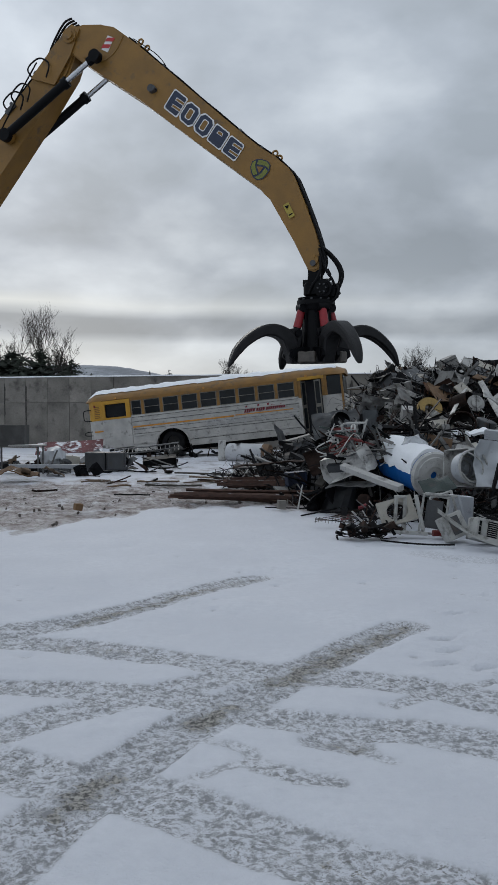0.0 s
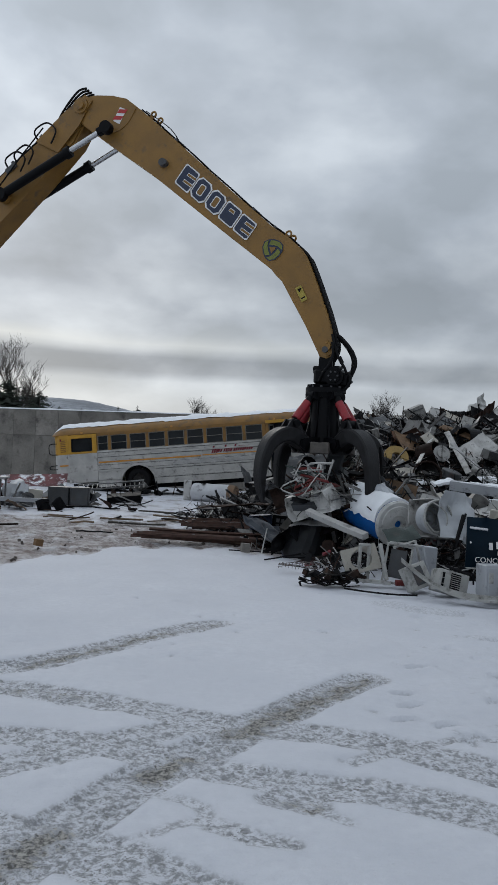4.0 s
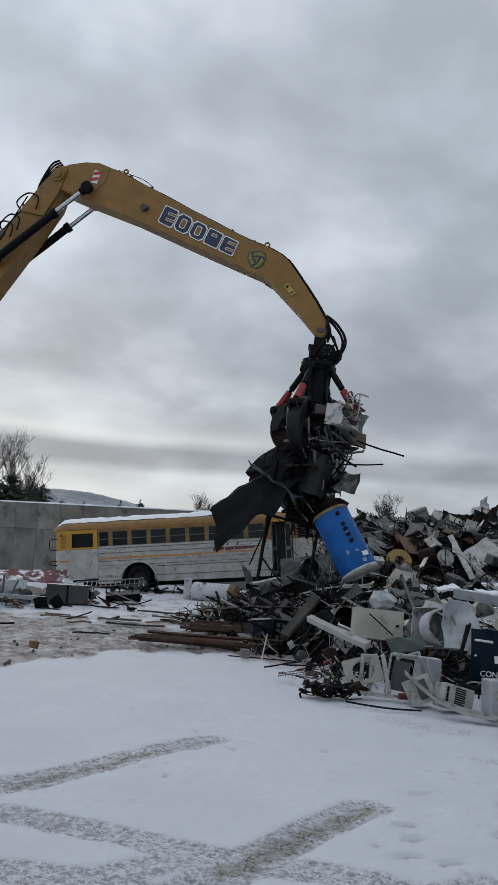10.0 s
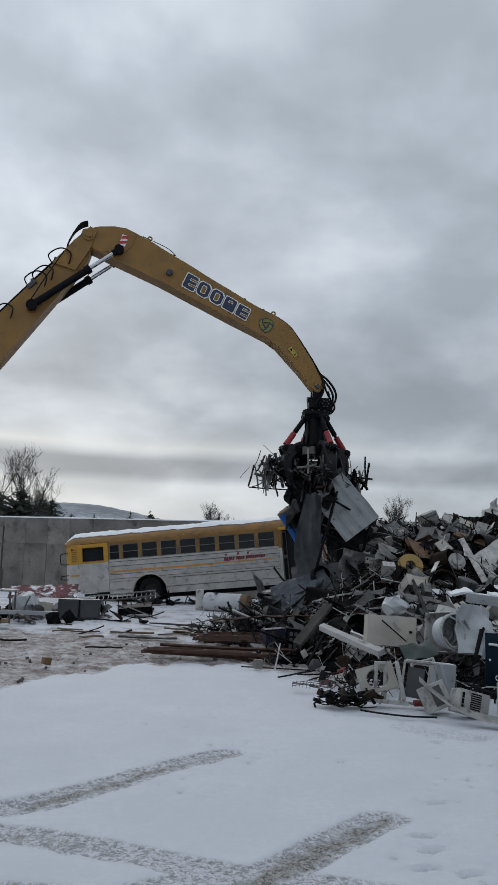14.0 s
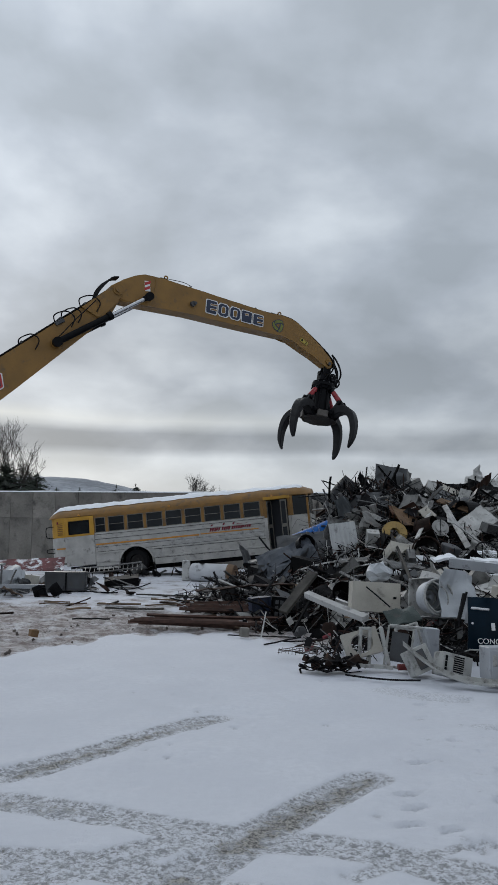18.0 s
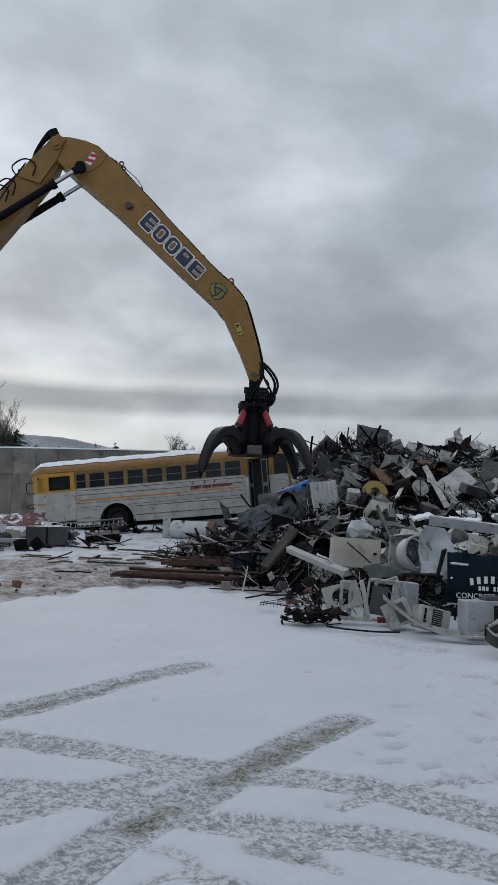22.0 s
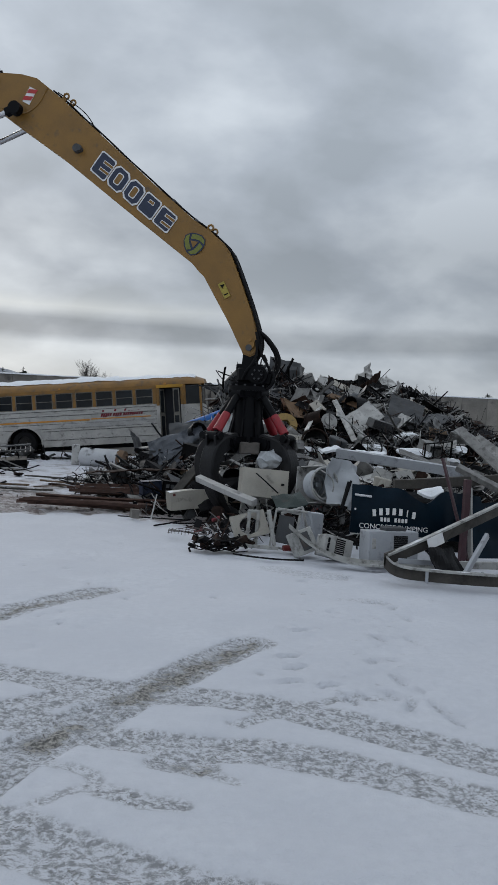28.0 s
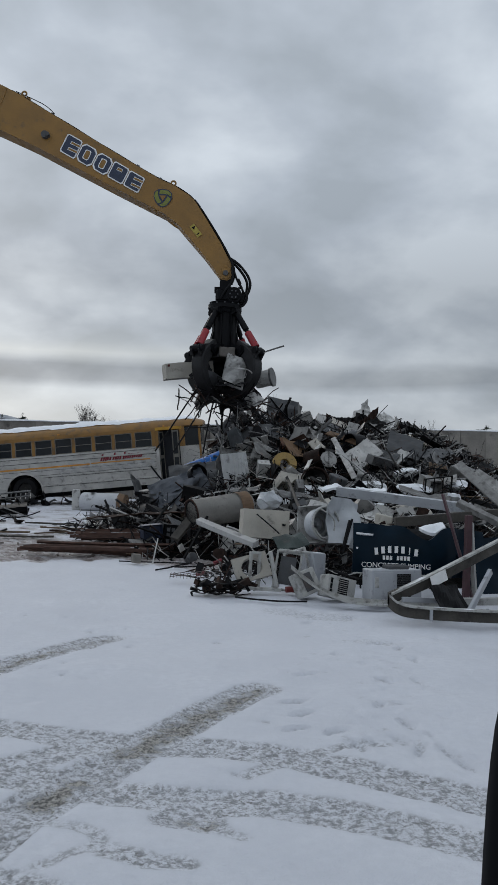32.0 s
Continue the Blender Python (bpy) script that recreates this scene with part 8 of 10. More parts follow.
    for i in range(17):
        z = -0.66 + 1.36 * i / 16
        ga, gb = [], []
        for j in range(19):
            a = mid + radians(-72 + 8 * j) * (1 + 0.14 * noise.noise((i * 0.5, 1, 3)))
            th = 0.05 * (1 - abs(j - 9) / 9.5) + 0.012 + 0.02 * noise.noise((i * 0.4, j * 0.4, 2))
            for rr, out in ((0.415 + max(0.008, th), ga), (0.412, gb)):
                out.append(bm.verts.new((rr * math.cos(a), rr * math.sin(a), z)))
        grid.append(ga); low.append(gb)
    for i in range(16):
        for j in range(18):
            bm.faces.new((grid[i][j], grid[i][j + 1], grid[i + 1][j + 1], grid[i + 1][j])); bm.faces.new((low[i][j], low[i + 1][j], low[i + 1][j + 1], low[i][j + 1]))
        bm.faces.new((grid[i][0], grid[i + 1][0], low[i + 1][0], low[i][0])); bm.faces.new((grid[i][18], low[i][18], low[i + 1][18], grid[i + 1][18]))
    for i in (0, 16):
        for j in range(18):
            bm.faces.new((grid[i][j], low[i][j], low[i][j + 1], grid[i][j + 1]))
    c = part("snow_crust", bm, SNOWCAP, None, smooth=True)
    tagged(c, "crust of snow lying on the blue tank", "snow")
    fall = blend(way[4][1], pose(2.0, 15.9, -0.95, 0, 80, 20), 1.0)
    LOADS.append((c, [w for w in way if w[0] <= 6.0] + [(6.4, blend(way[4][1], fall, 0.45)), (6.8, fall), (32.0, fall)]))
build_drum()

def drape(w, h):
    """Limp sheet gathered at its top, with upright folds and a curled foot."""
    bm = bmesh.new()
    lines = []
    for j in range(33):
        v = j / 32
        row = []
        for i in range(21):
            u = i / 20 - 0.5
            wide = w * (0.50 + 0.55 * (1 - v) ** 0.8)
            fold = 0.09 * math.sin(u * 8 + 1.5 * v) * (0.5 + v) + 0.06 * abs(math.sin(u * 5 + v * 4)) + 0.05 * noise.noise((u * 3, v * 5, 2)) + 0.02 * noise.noise((u * 9, v * 14, 6))
            x = u * wide + 0.07 * noise.noise((v * 3, 1, 4)) + 0.30 * max(0.0, 0.18 - v) * 4
            row.append(bm.verts.new((x, h * (v - 0.5), fold + 0.5 * max(0.0, 0.16 - v))))
        lines.append(row)
    for p, q in zip(lines[:-1], lines[1:]):
        for i in range(20):
            bm.faces.new((p[i], p[i + 1], q[i + 1], q[i]))
    bmesh.ops.solidify(bm, geom=bm.faces[:], thickness=0.008)
    return bm

def build_sheets():
    # pale roofing sheets that fold out of the load on the way
    for k, (w, h, keys, rest) in enumerate((
            (0.85, 2.25, [(11.6, pose(0.0, 0.4, -2.9, 85, 20, 20)), (13.0, pose(-1.45, -0.9, -4.1, 82, 30, 5)), (13.6, pose(-0.70, -0.9, -4.25, 84, 16, 4)), (14.0, pose(-0.20, -0.9, -4.3, 84, 6, 2)), (14.4, pose(-0.16, -0.9, -4.3, 84, 2, 0)), (16.6, pose(1.75, -0.3, -4.7, 86, -3, 0))], pose(4.1, 24.3, 2.05, 72, -18, 15)),
            (1.2, 1.65, [(11.6, pose(0.2, 0.4, -2.9, 85, 0, 40)), (13.0, pose(-0.90, -0.95, -3.5, 80, 36, 35)), (13.6, pose(0.2, -0.8, -3.45, 80, -12, 15)), (14.0, pose(0.80, -0.6, -3.5, 79, -38, 6)), (14.4, pose(0.9, -0.5, -3.5, 78, -44, 0)), (16.6, pose(2.5, 0.0, -3.95, 68, -58, 0))], pose(5.3, 26.8, 3.50, 14, -4, 8)))):
        o = thing(*(("hanging_sheet", "crumpled grey lining sheet hanging from the grapple", "sheeting"), ("roofing_sheet", "pale ribbed metal roofing sheet hanging from the grapple", "metal sheet"))[k])
        part("sheet", crumpled(w, h, 0.12, 500 + k, 12, 0.008, 4) if k else drape(w, h), mat("grey_lining", (0.10, 0.112, 0.122), 0.5, var=0.2, scale=2, dirt=0.3) if k == 0 else mat("dull_zinc_roofing", (0.25, 0.265, 0.275), 0.45, metal=0.3, var=0.12, scale=2, dirt=0.2), o)
        swing(o, keys, rest)
    o = thing("corrugated_sheet", "dull white corrugated sheet standing in the heap", "metal sheet")
    part("sheet", crumpled(0.74, 1.35, 0.10, 503, 16, 0.010, 6), mat("dull_white_roofing", (0.44, 0.45, 0.455), 0.5, var=0.12, scale=2, dirt=0.25), o)
    swing(o, [(8.5, pose(0.3, 0.55, -3.2, 80, 0, 20)), (12.0, pose(0.1, 0.5, -3.0, 80, 0, 10)), (14.4, pose(0.2, 0.4, -3.4, 82, 0, 0)), (16.6, pose(0.5, 0.4, -3.7, 82, 0, 0))], pose(3.50, 22.4, 1.66, 80, -6, 8), deep=1.3)
    o = thing("grey_sheeting", "crumpled dark grey sheeting lying before the bus door", "sheeting")
    part("sheet", crumpled(1.5, 1.2, 0.6, 511, 16, 0.02), CANVAS, o)
    rest = pose(2.05, 22.1, 1.42, 62, -16, 10)
    rows = []
    for t in sorted(set(GRAPPLE_T) | {13.4}):
        rel = AT(100, 0.4, -3.6, 60, 20, 30)
        if t <= 5.3: m = Matrix.Translation((0, 0.3, -1.1 if t <= 3.6 else -0.4 if t < 5.3 else 0)) @ held(5.3, rel)
        elif t <= 12.8: m = held(t, rel)
        else: m = blend(held(12.8, rel), rest, min(1, (t - 12.8) / 0.8) ** 2)
        rows.append((t, m.normalized()))
    LOADS.append((o, rows))
    # cream cabinet panel that slides out of the first load
    o = thing("cream_cabinet", "cream enamelled cabinet panel leaning on the heap", "cabinet")
    part("body", dented_box(0.88, 0.3, 0.52, 521, 0.015, False), S_BEIGE, o)
    bm = bmesh.new(); box(bm, 0.06, 0.015, 0.04, pose(0.33, -0.165, 0.0), bevel=0.004); part("latch", bm, S_DARK, o)
    rest = pose(2.91, 15.2, 0.86, -6, 3, 4)
    rel = AT(-60, 0.9, -3.9, 20, 30, -30)
    rows = []
    slide = [(7.5, pose(3.38, 15.60, 1.47, 40, 34, -12)), (8.0, pose(3.21, 15.50, 1.36, -42, 4, -14)), (8.3, pose(2.98, 15.40, 1.38, -34, -18, 0)), (8.6, pose(2.88, 15.30, 1.13, -22, -22, 2)), (9.0, rest), (32.0, rest)]
    for t in [q for q in GRAPPLE_T if q <= 6.8] + [6.8]:
        if t <= 5.3: m = Matrix.Translation((0, 0.3, -1.1 if t <= 3.6 else -0.4 if t < 5.3 else 0)) @ held(5.3, rel)
        else: m = held(t, rel)
        if not rows or t > rows[-1][0]: rows.append((t, m.normalized()))
    rows += slide
    LOADS.append((o, rows))
build_sheets()

def build_load_b():
    r = random.Random(31)
    T0 = 28.9
    def at(wx, wy, z, rx=0, ry=0, rz=0):
        # given as seen from the yard: right, ahead, below the pin
        return pose(0, 0, 0, 0, 0, -135) @ Matrix.Translation((wx, wy, z)) @ pose(0, 0, 0, rx, ry, rz)
    o = thing("white_cabinet", "long cream-white cabinet held by the grapple", "cabinet")
    part("body", dented_box(1.15, 0.45, 0.36, 601, 0.02, False), S_BEIGE, o)
    bm = bmesh.new(); box(bm, 0.05, 0.02, 0.05, pose(-0.5, -0.235, 0.13), bevel=0.004); part("badge", bm, S_RED, o, "small red badge")
    carry(o, at(-0.85, 0.05, -2.35, 0, -7, 8), T0, 32.0, None, sunk=1.5)
    o = thing("white_motor_drum", "white round motor housing gripped by the grapple", "appliance")
    part("drum", dented_drum(0.21, 0.40, 7, 0.02, 20), S_ENAMEL, o)
    bm = bmesh.new(); cyl(bm, 0.235, 0.235, 0.05, pose(0, 0, 0.22), 20); part("flange", bm, S_GALV, o)
    carry(o, at(1.02, 0.15, -2.45, 0, 80, -30), T0, 32.0, None, sunk=1.5)
    o = thing("white_frame_scrap", "crumpled white appliance frame gripped by the grapple", "appliance")
    part("frame", open_frame(0.5, 0.7, 0.04, 5, 2), S_ENAMEL, o)
    part("skin", crumpled(0.5, 0.6, 0.5, 611, 6), S_ENAMEL, o, "", pose(0, 0, 0.05))
    bm = bmesh.new(); tube(bm, curve_pts([(-0.2, 0, 0.1), (0.2, 0.05, 0.3), (0.45, 0, 0.1), (0.4, 0, -0.3), (0.0, 0, -0.4)], 20), 0.016, 6); part("hose", bm, S_ENAMEL, o)
    carry(o, at(0.18, -0.62, -2.40, 84, 15, 10), T0, 32.0, None, sunk=1.5)
    o = thing("black_core_sheet", "black crushed sheet clamped inside the grapple", "scrap metal")
    part("sheet", crumpled(1.15, 0.9, 0.5, 631, 10, 0.02), S_DARK, o)
    carry(o, at(0.0, 0.35, -2.35, 78, 4, 6), T0, 32.0, None, sunk=1.5)
    for k in range(12):
        o = thing("scrap_piece", "crumpled dark scrap gripped by the grapple", "scrap metal", "pieces in the grapple")
        part("sheet", crumpled(r.uniform(0.5, 0.9), r.uniform(0.3, 0.6), 0.7, 640 + k, 6), r.choice([S_DARK, S_GREY, S_DARK, S_ENAMEL]), o)
        a = 30 * k
        carry(o, at(0.6 * math.cos(a), 0.6 * math.sin(a), r.uniform(-3.1, -2.3), r.uniform(30, 120), r.uniform(-40, 40), r.uniform(0, 360)), T0, 32.0, None, sunk=1.5)
    for k in range(3):
        o = thing("rod_bundle", "tangled bundle of dark rods under the grapple", "scrap metal", "bundles in the grapple")
        for i in range(18):
            bm = bent_pipe(r.uniform(0.6, 1.3), r.uniform(0.008, 0.018), 0.25, r.randrange(9999), 5)
            part("strip", bm, r.choice([S_DARK, S_DARK, S_RUST, S_GALV]), o, "", pose(r.gauss(0, 0.3), r.gauss(0, 0.2), r.gauss(0, 0.12), r.gauss(0, 30), r.gauss(0, 40), r.uniform(0, 360)))
        carry(o, at(-0.5 + 0.5 * k, -0.2, -3.0), T0, 32.0, None, sunk=1.5)
    for k, (wx, z, ry, ln) in enumerate(((-0.75, -3.6, 120, 1.7), (-1.1, -3.5, 122, 1.9), (-0.4, -3.7, 100, 1.3), (0.75, -1.95, -22, 1.3), (0.5, -3.2, 30, 1.6))):
        o = thing("long_rod", "dark steel rod hanging from the grapple", "steel bar", "rods in the grapple")
        part("rod", angle_bar(ln, 0.035, 0.008, 0.05, 700 + k), S_DARK if k != 3 else S_GALV, o)
        carry(o, at(wx, -0.5, z, 0, ry, 0), T0, 32.0, None, sunk=1.5)
    # grey tank that rolls out of the lifted heap
    o = thing("grey_tank", "long grey water heater tank lying on the heap", "tank")
    part("shell", dented_drum(0.30, 1.35, 11, 0.04, 26), mat("stained_grey_tank", (0.17, 0.162, 0.148), 0.55, var=0.25, scale=3, dirt=0.4, rust=0.2), o, smooth=True)
    bm = bmesh.new(); cyl(bm, 0.285, 0.27, 0.02, pose(0, 0, -0.665), 26); part("open_end", bm, BLACK, o, "dark open end")
    bm = bmesh.new(); tube(bm, [(0.30 * math.cos(math.pi * k / 14), 0.30 * math.sin(math.pi * k / 14), -0.68) for k in range(29)], 0.016, 6); part("end_rim", bm, S_RUST, o, "rusty rim")
    bm = bmesh.new(); cyl(bm, 0.315, 0.31, 0.26, pose(0, 0, 0.48), 26, False); part("collar", bm, CARD_A, o, "brown stained collar")
    rest = pose(2.38, 17.2, 1.02, 0, 82, 20)
    start = pose(2.75, 18.8, 0.25, 0, 84, 30)
    LOADS.append((o, [(0.0, start), (31.0, start), (31.2, pose(2.55, 18.0, 1.05, 0, 78, 26)), (31.45, rest), (32.0, rest)]))
build_load_b()


# ---- single things that stand out, at the foot of the heap ----
WEATHERED = mat("weathered_grey_timber", (0.052, 0.047, 0.040), 0.85, var=0.55, scale=4, dirt=0.65, snow=0.3)
GRIME_WHITE = mat("grimy_white_trim", (0.36, 0.36, 0.345), 0.5, var=0.15, scale=4, dirt=0.5, snow=0.3)
PALE_GREY = mat("pale_grey_casing", (0.34, 0.355, 0.38), 0.5, var=0.1, scale=3, dirt=0.3, snow=0.3)
MAROON = mat("maroon_steel_post", (0.055, 0.022, 0.028), 0.6, var=0.3, scale=6, dirt=0.3, snow=0.2)
TAN = mat("tan_yellow_plastic", (0.34, 0.225, 0.07), 0.6, var=0.2, dirt=0.35)
RUST_BAR = mat("rust_brown_bars", (0.075, 0.040, 0.030), 0.85, var=0.4, scale=6, dirt=0.3, snow=0.22, rnd=0.3)
CARD = mat("brown_board", (0.15, 0.09, 0.05), 0.85, var=0.3, scale=4, dirt=0.3, snow=0.3)
MESHM = mat("rusted_mesh", (0.09, 0.075, 0.07), 0.85, var=0.4, scale=9)

def beam_between(name, label, cat, a, b, w, h, material, twist=0.0, group="", channel=False):
    m, l = between(a, b)
    o = thing(name, label, cat, group, m)
    bm = bmesh.new()
    if channel:
        prof = [(-w / 2, -h / 2), (w / 2, -h / 2), (w / 2, -h / 2 + 0.012), (-w / 2 + 0.012, -h / 2 + 0.012), (-w / 2 + 0.012, h / 2 - 0.012), (w / 2, h / 2 - 0.012), (w / 2, h / 2), (-w / 2, h / 2)]
        r0 = [bm.verts.new((x, y, -l / 2)) for x, y in prof]; r1 = [bm.verts.new((x, y, l / 2)) for x, y in prof]
        for k in range(8):
            bm.faces.new((r0[k], r0[(k + 1) % 8], r1[(k + 1) % 8], r1[k]))
        bm.faces.new(r0); bm.faces.new(r1)
        bmesh.ops.transform(bm, matrix=pose(0, 0, 0, 0, 0, twist), verts=bm.verts)
    else:
        box(bm, w, h, l, pose(0, 0, 0, 0, 0, twist), bevel=0.006)
        bmesh.ops.subdivide_edges(bm, edges=[e for e in bm.edges if e.calc_length() > 0.4 * l], cuts=5)
        for v in bm.verts:
            v.co += noise.noise_vector((v.co.z * 1.3, a[0], b[1])) * 0.012
    part("beam", bm, material, o)
    return o

def build_truck_door():
    o = thing("truck_side", "crushed dark teal truck side with white sign lettering", "truck part", m=pose(3.57, 11.80, 0.30, -4, 1.5, -6))
    # skin with a torn upper edge
    bm = bmesh.new()
    nx, nz = 40, 12
    fr, bk = [], []
    for j in range(nz + 1):
        a, b = [], []
        for i in range(nx + 1):
            x = 1.95 * i / nx
            top = 0.82 - 0.10 * max(0, noise.noise((x * 3, 1, 1))) - (0.18 * math.exp(-((x - 1.05) / 0.22) ** 2)) - 0.1 * max(0, x - 1.5)
            z = 0.09 + (top - 0.09) * j / nz
            y = 0.03 * noise.noise((x * 2.2, z * 2, 4)) - 0.05 * math.sin(math.pi * z / 0.8) + 0.10 * max(0, j / nz - 0.85) * noise.noise((x * 6, 0, 0)) * 6
            if x > 1.35: y -= 0.14 * math.exp(-((x - 1.50) / 0.06) ** 2) * 0.4
            a.append(bm.verts.new((x, y, z))); b.append(bm.verts.new((x, y + 0.03, z)))
        fr.append(a); bk.append(b)
    for j in range(nz):
        for i in range(nx):
            bm.faces.new((fr[j][i], fr[j][i + 1], fr[j + 1][i + 1], fr[j + 1][i]))
            bm.faces.new((bk[j][i], bk[j + 1][i], bk[j + 1][i + 1], bk[j][i + 1]))
    for i in range(nx):
        bm.faces.new((fr[0][i], bk[0][i], bk[0][i + 1], fr[0][i + 1])); bm.faces.new((fr[nz][i], fr[nz][i + 1], bk[nz][i + 1], bk[nz][i]))
    for j in range(nz):
        bm.faces.new((fr[j][0], fr[j + 1][0], bk[j + 1][0], bk[j][0])); bm.faces.new((fr[j][nx], bk[j][nx], bk[j + 1][nx], fr[j + 1][nx]))
    skin = part("skin", bm, TEAL, o, "glossy dark teal paint", smooth=True)
    bm = bmesh.new(); box(bm, 0.26, 0.03, 0.035, pose(0.16, -0.075, 0.66, 0, 3, 0), bevel=0.01); part("door_handle", bm, CHROME, o, "chrome handle")
    bm = bmesh.new(); box(bm, 1.15, 0.02, 0.02, pose(0.58, -0.045, 0.10), bevel=0.004); part("trim_strip", bm, GRIME_WHITE, o, "white trim strip")
    bm = bmesh.new(); cyl(bm, 0.016, 0.016, 0.02, pose(0.05, -0.075, 0.46, 90), 10); part("lock", bm, CHROME, o)
    # owner's name and number stand as bars; the trade is lettered
    for k in range(7):
        bm = bmesh.new(); box(bm, 0.05 if k != 5 else 0.014, 0.006, 0.10, pose(0.33 + k * 0.098, -0.097, 0.46 - 0.004 * (k - 3) ** 2, 0, 2 * (k - 3), 0)); part("name_bar", bm, WHITE, skin, "white bar")
    for k in range(8):
        if k != 3:
            bm = bmesh.new(); box(bm, 0.036, 0.006, 0.06, pose(0.445 + k * 0.052, -0.094, 0.335)); part("number_bar", bm, WHITE, skin, "white bar")
    cu = bpy.data.curves.new("lettering", "FONT")
    cu.body = "CONCRETE PUMPING"
    cu.size = 0.105
    cu.extrude = 0.003
    cu.align_x = "CENTER"
    cu.materials.append(WHITE)
    t = new("lettering", cu)
    t.parent = skin
    t.matrix_basis = pose(0.63, -0.088, 0.19, 90, 0, 0)
    t["label"] = "white capital lettering"
    # dark cab inside and snow on the sill
    bm = crumpled(1.7, 0.5, 0.35, 811, 7, 0.02); part("inner_panel", bm, S_DARK, o, "", pose(1.0, 0.35, 0.60, 20, 0, 0))
    bm = crumpled(0.36, 0.2, 0.5, 815, 6, 0.04); part("snow_patch", bm, SNOWCAP, o, "lying snow", pose(1.25, 0.28, 0.80, 10, 0, 0))
    return o
build_truck_door()

def build_air_conditioner():
    o = thing("air_conditioner", "pale grey window air conditioner standing on the snow", "air conditioner", m=pose(3.96, 10.95, 0.10, -2, 0, 5))
    bm = bmesh.new(); box(bm, 0.74, 0.34, 0.42, pose(0, 0.17, 0.23), bevel=0.012); part("casing", bm, PALE_GREY, o)
    bm = bmesh.new(); box(bm, 0.28, 0.012, 0.37, pose(-0.20, -0.005, 0.22), bevel=0.005); part("front_cover", bm, PALE_GREY, o)
    bm = bmesh.new(); box(bm, 0.20, 0.02, 0.32, pose(0.10, -0.002, 0.22)); part("grille_recess", bm, S_DARK, o, "dark grille opening")
    for k in range(12):
        bm = bmesh.new(); box(bm, 0.2, 0.01, 0.008, pose(0.10, -0.015, 0.08 + k * 0.026)); part("slat", bm, S_GREY, o)
    bm = bmesh.new(); box(bm, 0.06, 0.012, 0.14, pose(-0.30, -0.013, 0.27), bevel=0.004); part("control_plate", bm, GRIME_WHITE, o)
    bm = bmesh.new(); box(bm, 0.3, 0.25, 0.05, pose(0.05, 0.16, 0.465), bevel=0.01); part("top_plate", bm, S_GREY, o)
    o = thing("vent_unit", "white louvred vent unit tipped on the snow", "air conditioner", m=pose(3.30, 11.45, 0.08, -10, 14, 12))
    bm = bmesh.new(); box(bm, 0.46, 0.26, 0.30, pose(0, 0.13, 0.15), bevel=0.01); part("casing", bm, GRIME_WHITE, o)
    bm = bmesh.new(); box(bm, 0.15, 0.02, 0.24, pose(0.02, -0.002, 0.15)); part("grille", bm, S_DARK, o, "dark grille")
    for k in range(3):
        bm = bmesh.new(); box(bm, 0.03, 0.012, 0.07, pose(-0.17, -0.005, 0.22 - k * 0.08)); part("slot", bm, S_DARK, o)
    for k in range(8):
        bm = bmesh.new(); box(bm, 0.15, 0.01, 0.008, pose(0.02, -0.014, 0.05 + k * 0.028)); part("slat", bm, GRIME_WHITE, o)
    o = thing("vent_unit", "white louvred vent unit tipped on the snow", "air conditioner", m=pose(2.98, 11.75, 0.12, -20, -18, 20))
    bm = bmesh.new(); box(bm, 0.34, 0.2, 0.36, pose(0, 0.1, 0.16), bevel=0.01); part("casing", bm, GRIME_WHITE, o)
    bm = bmesh.new(); box(bm, 0.16, 0.02, 0.26, pose(0.0, -0.004, 0.16)); part("grille", bm, S_GREY, o)
build_air_conditioner()

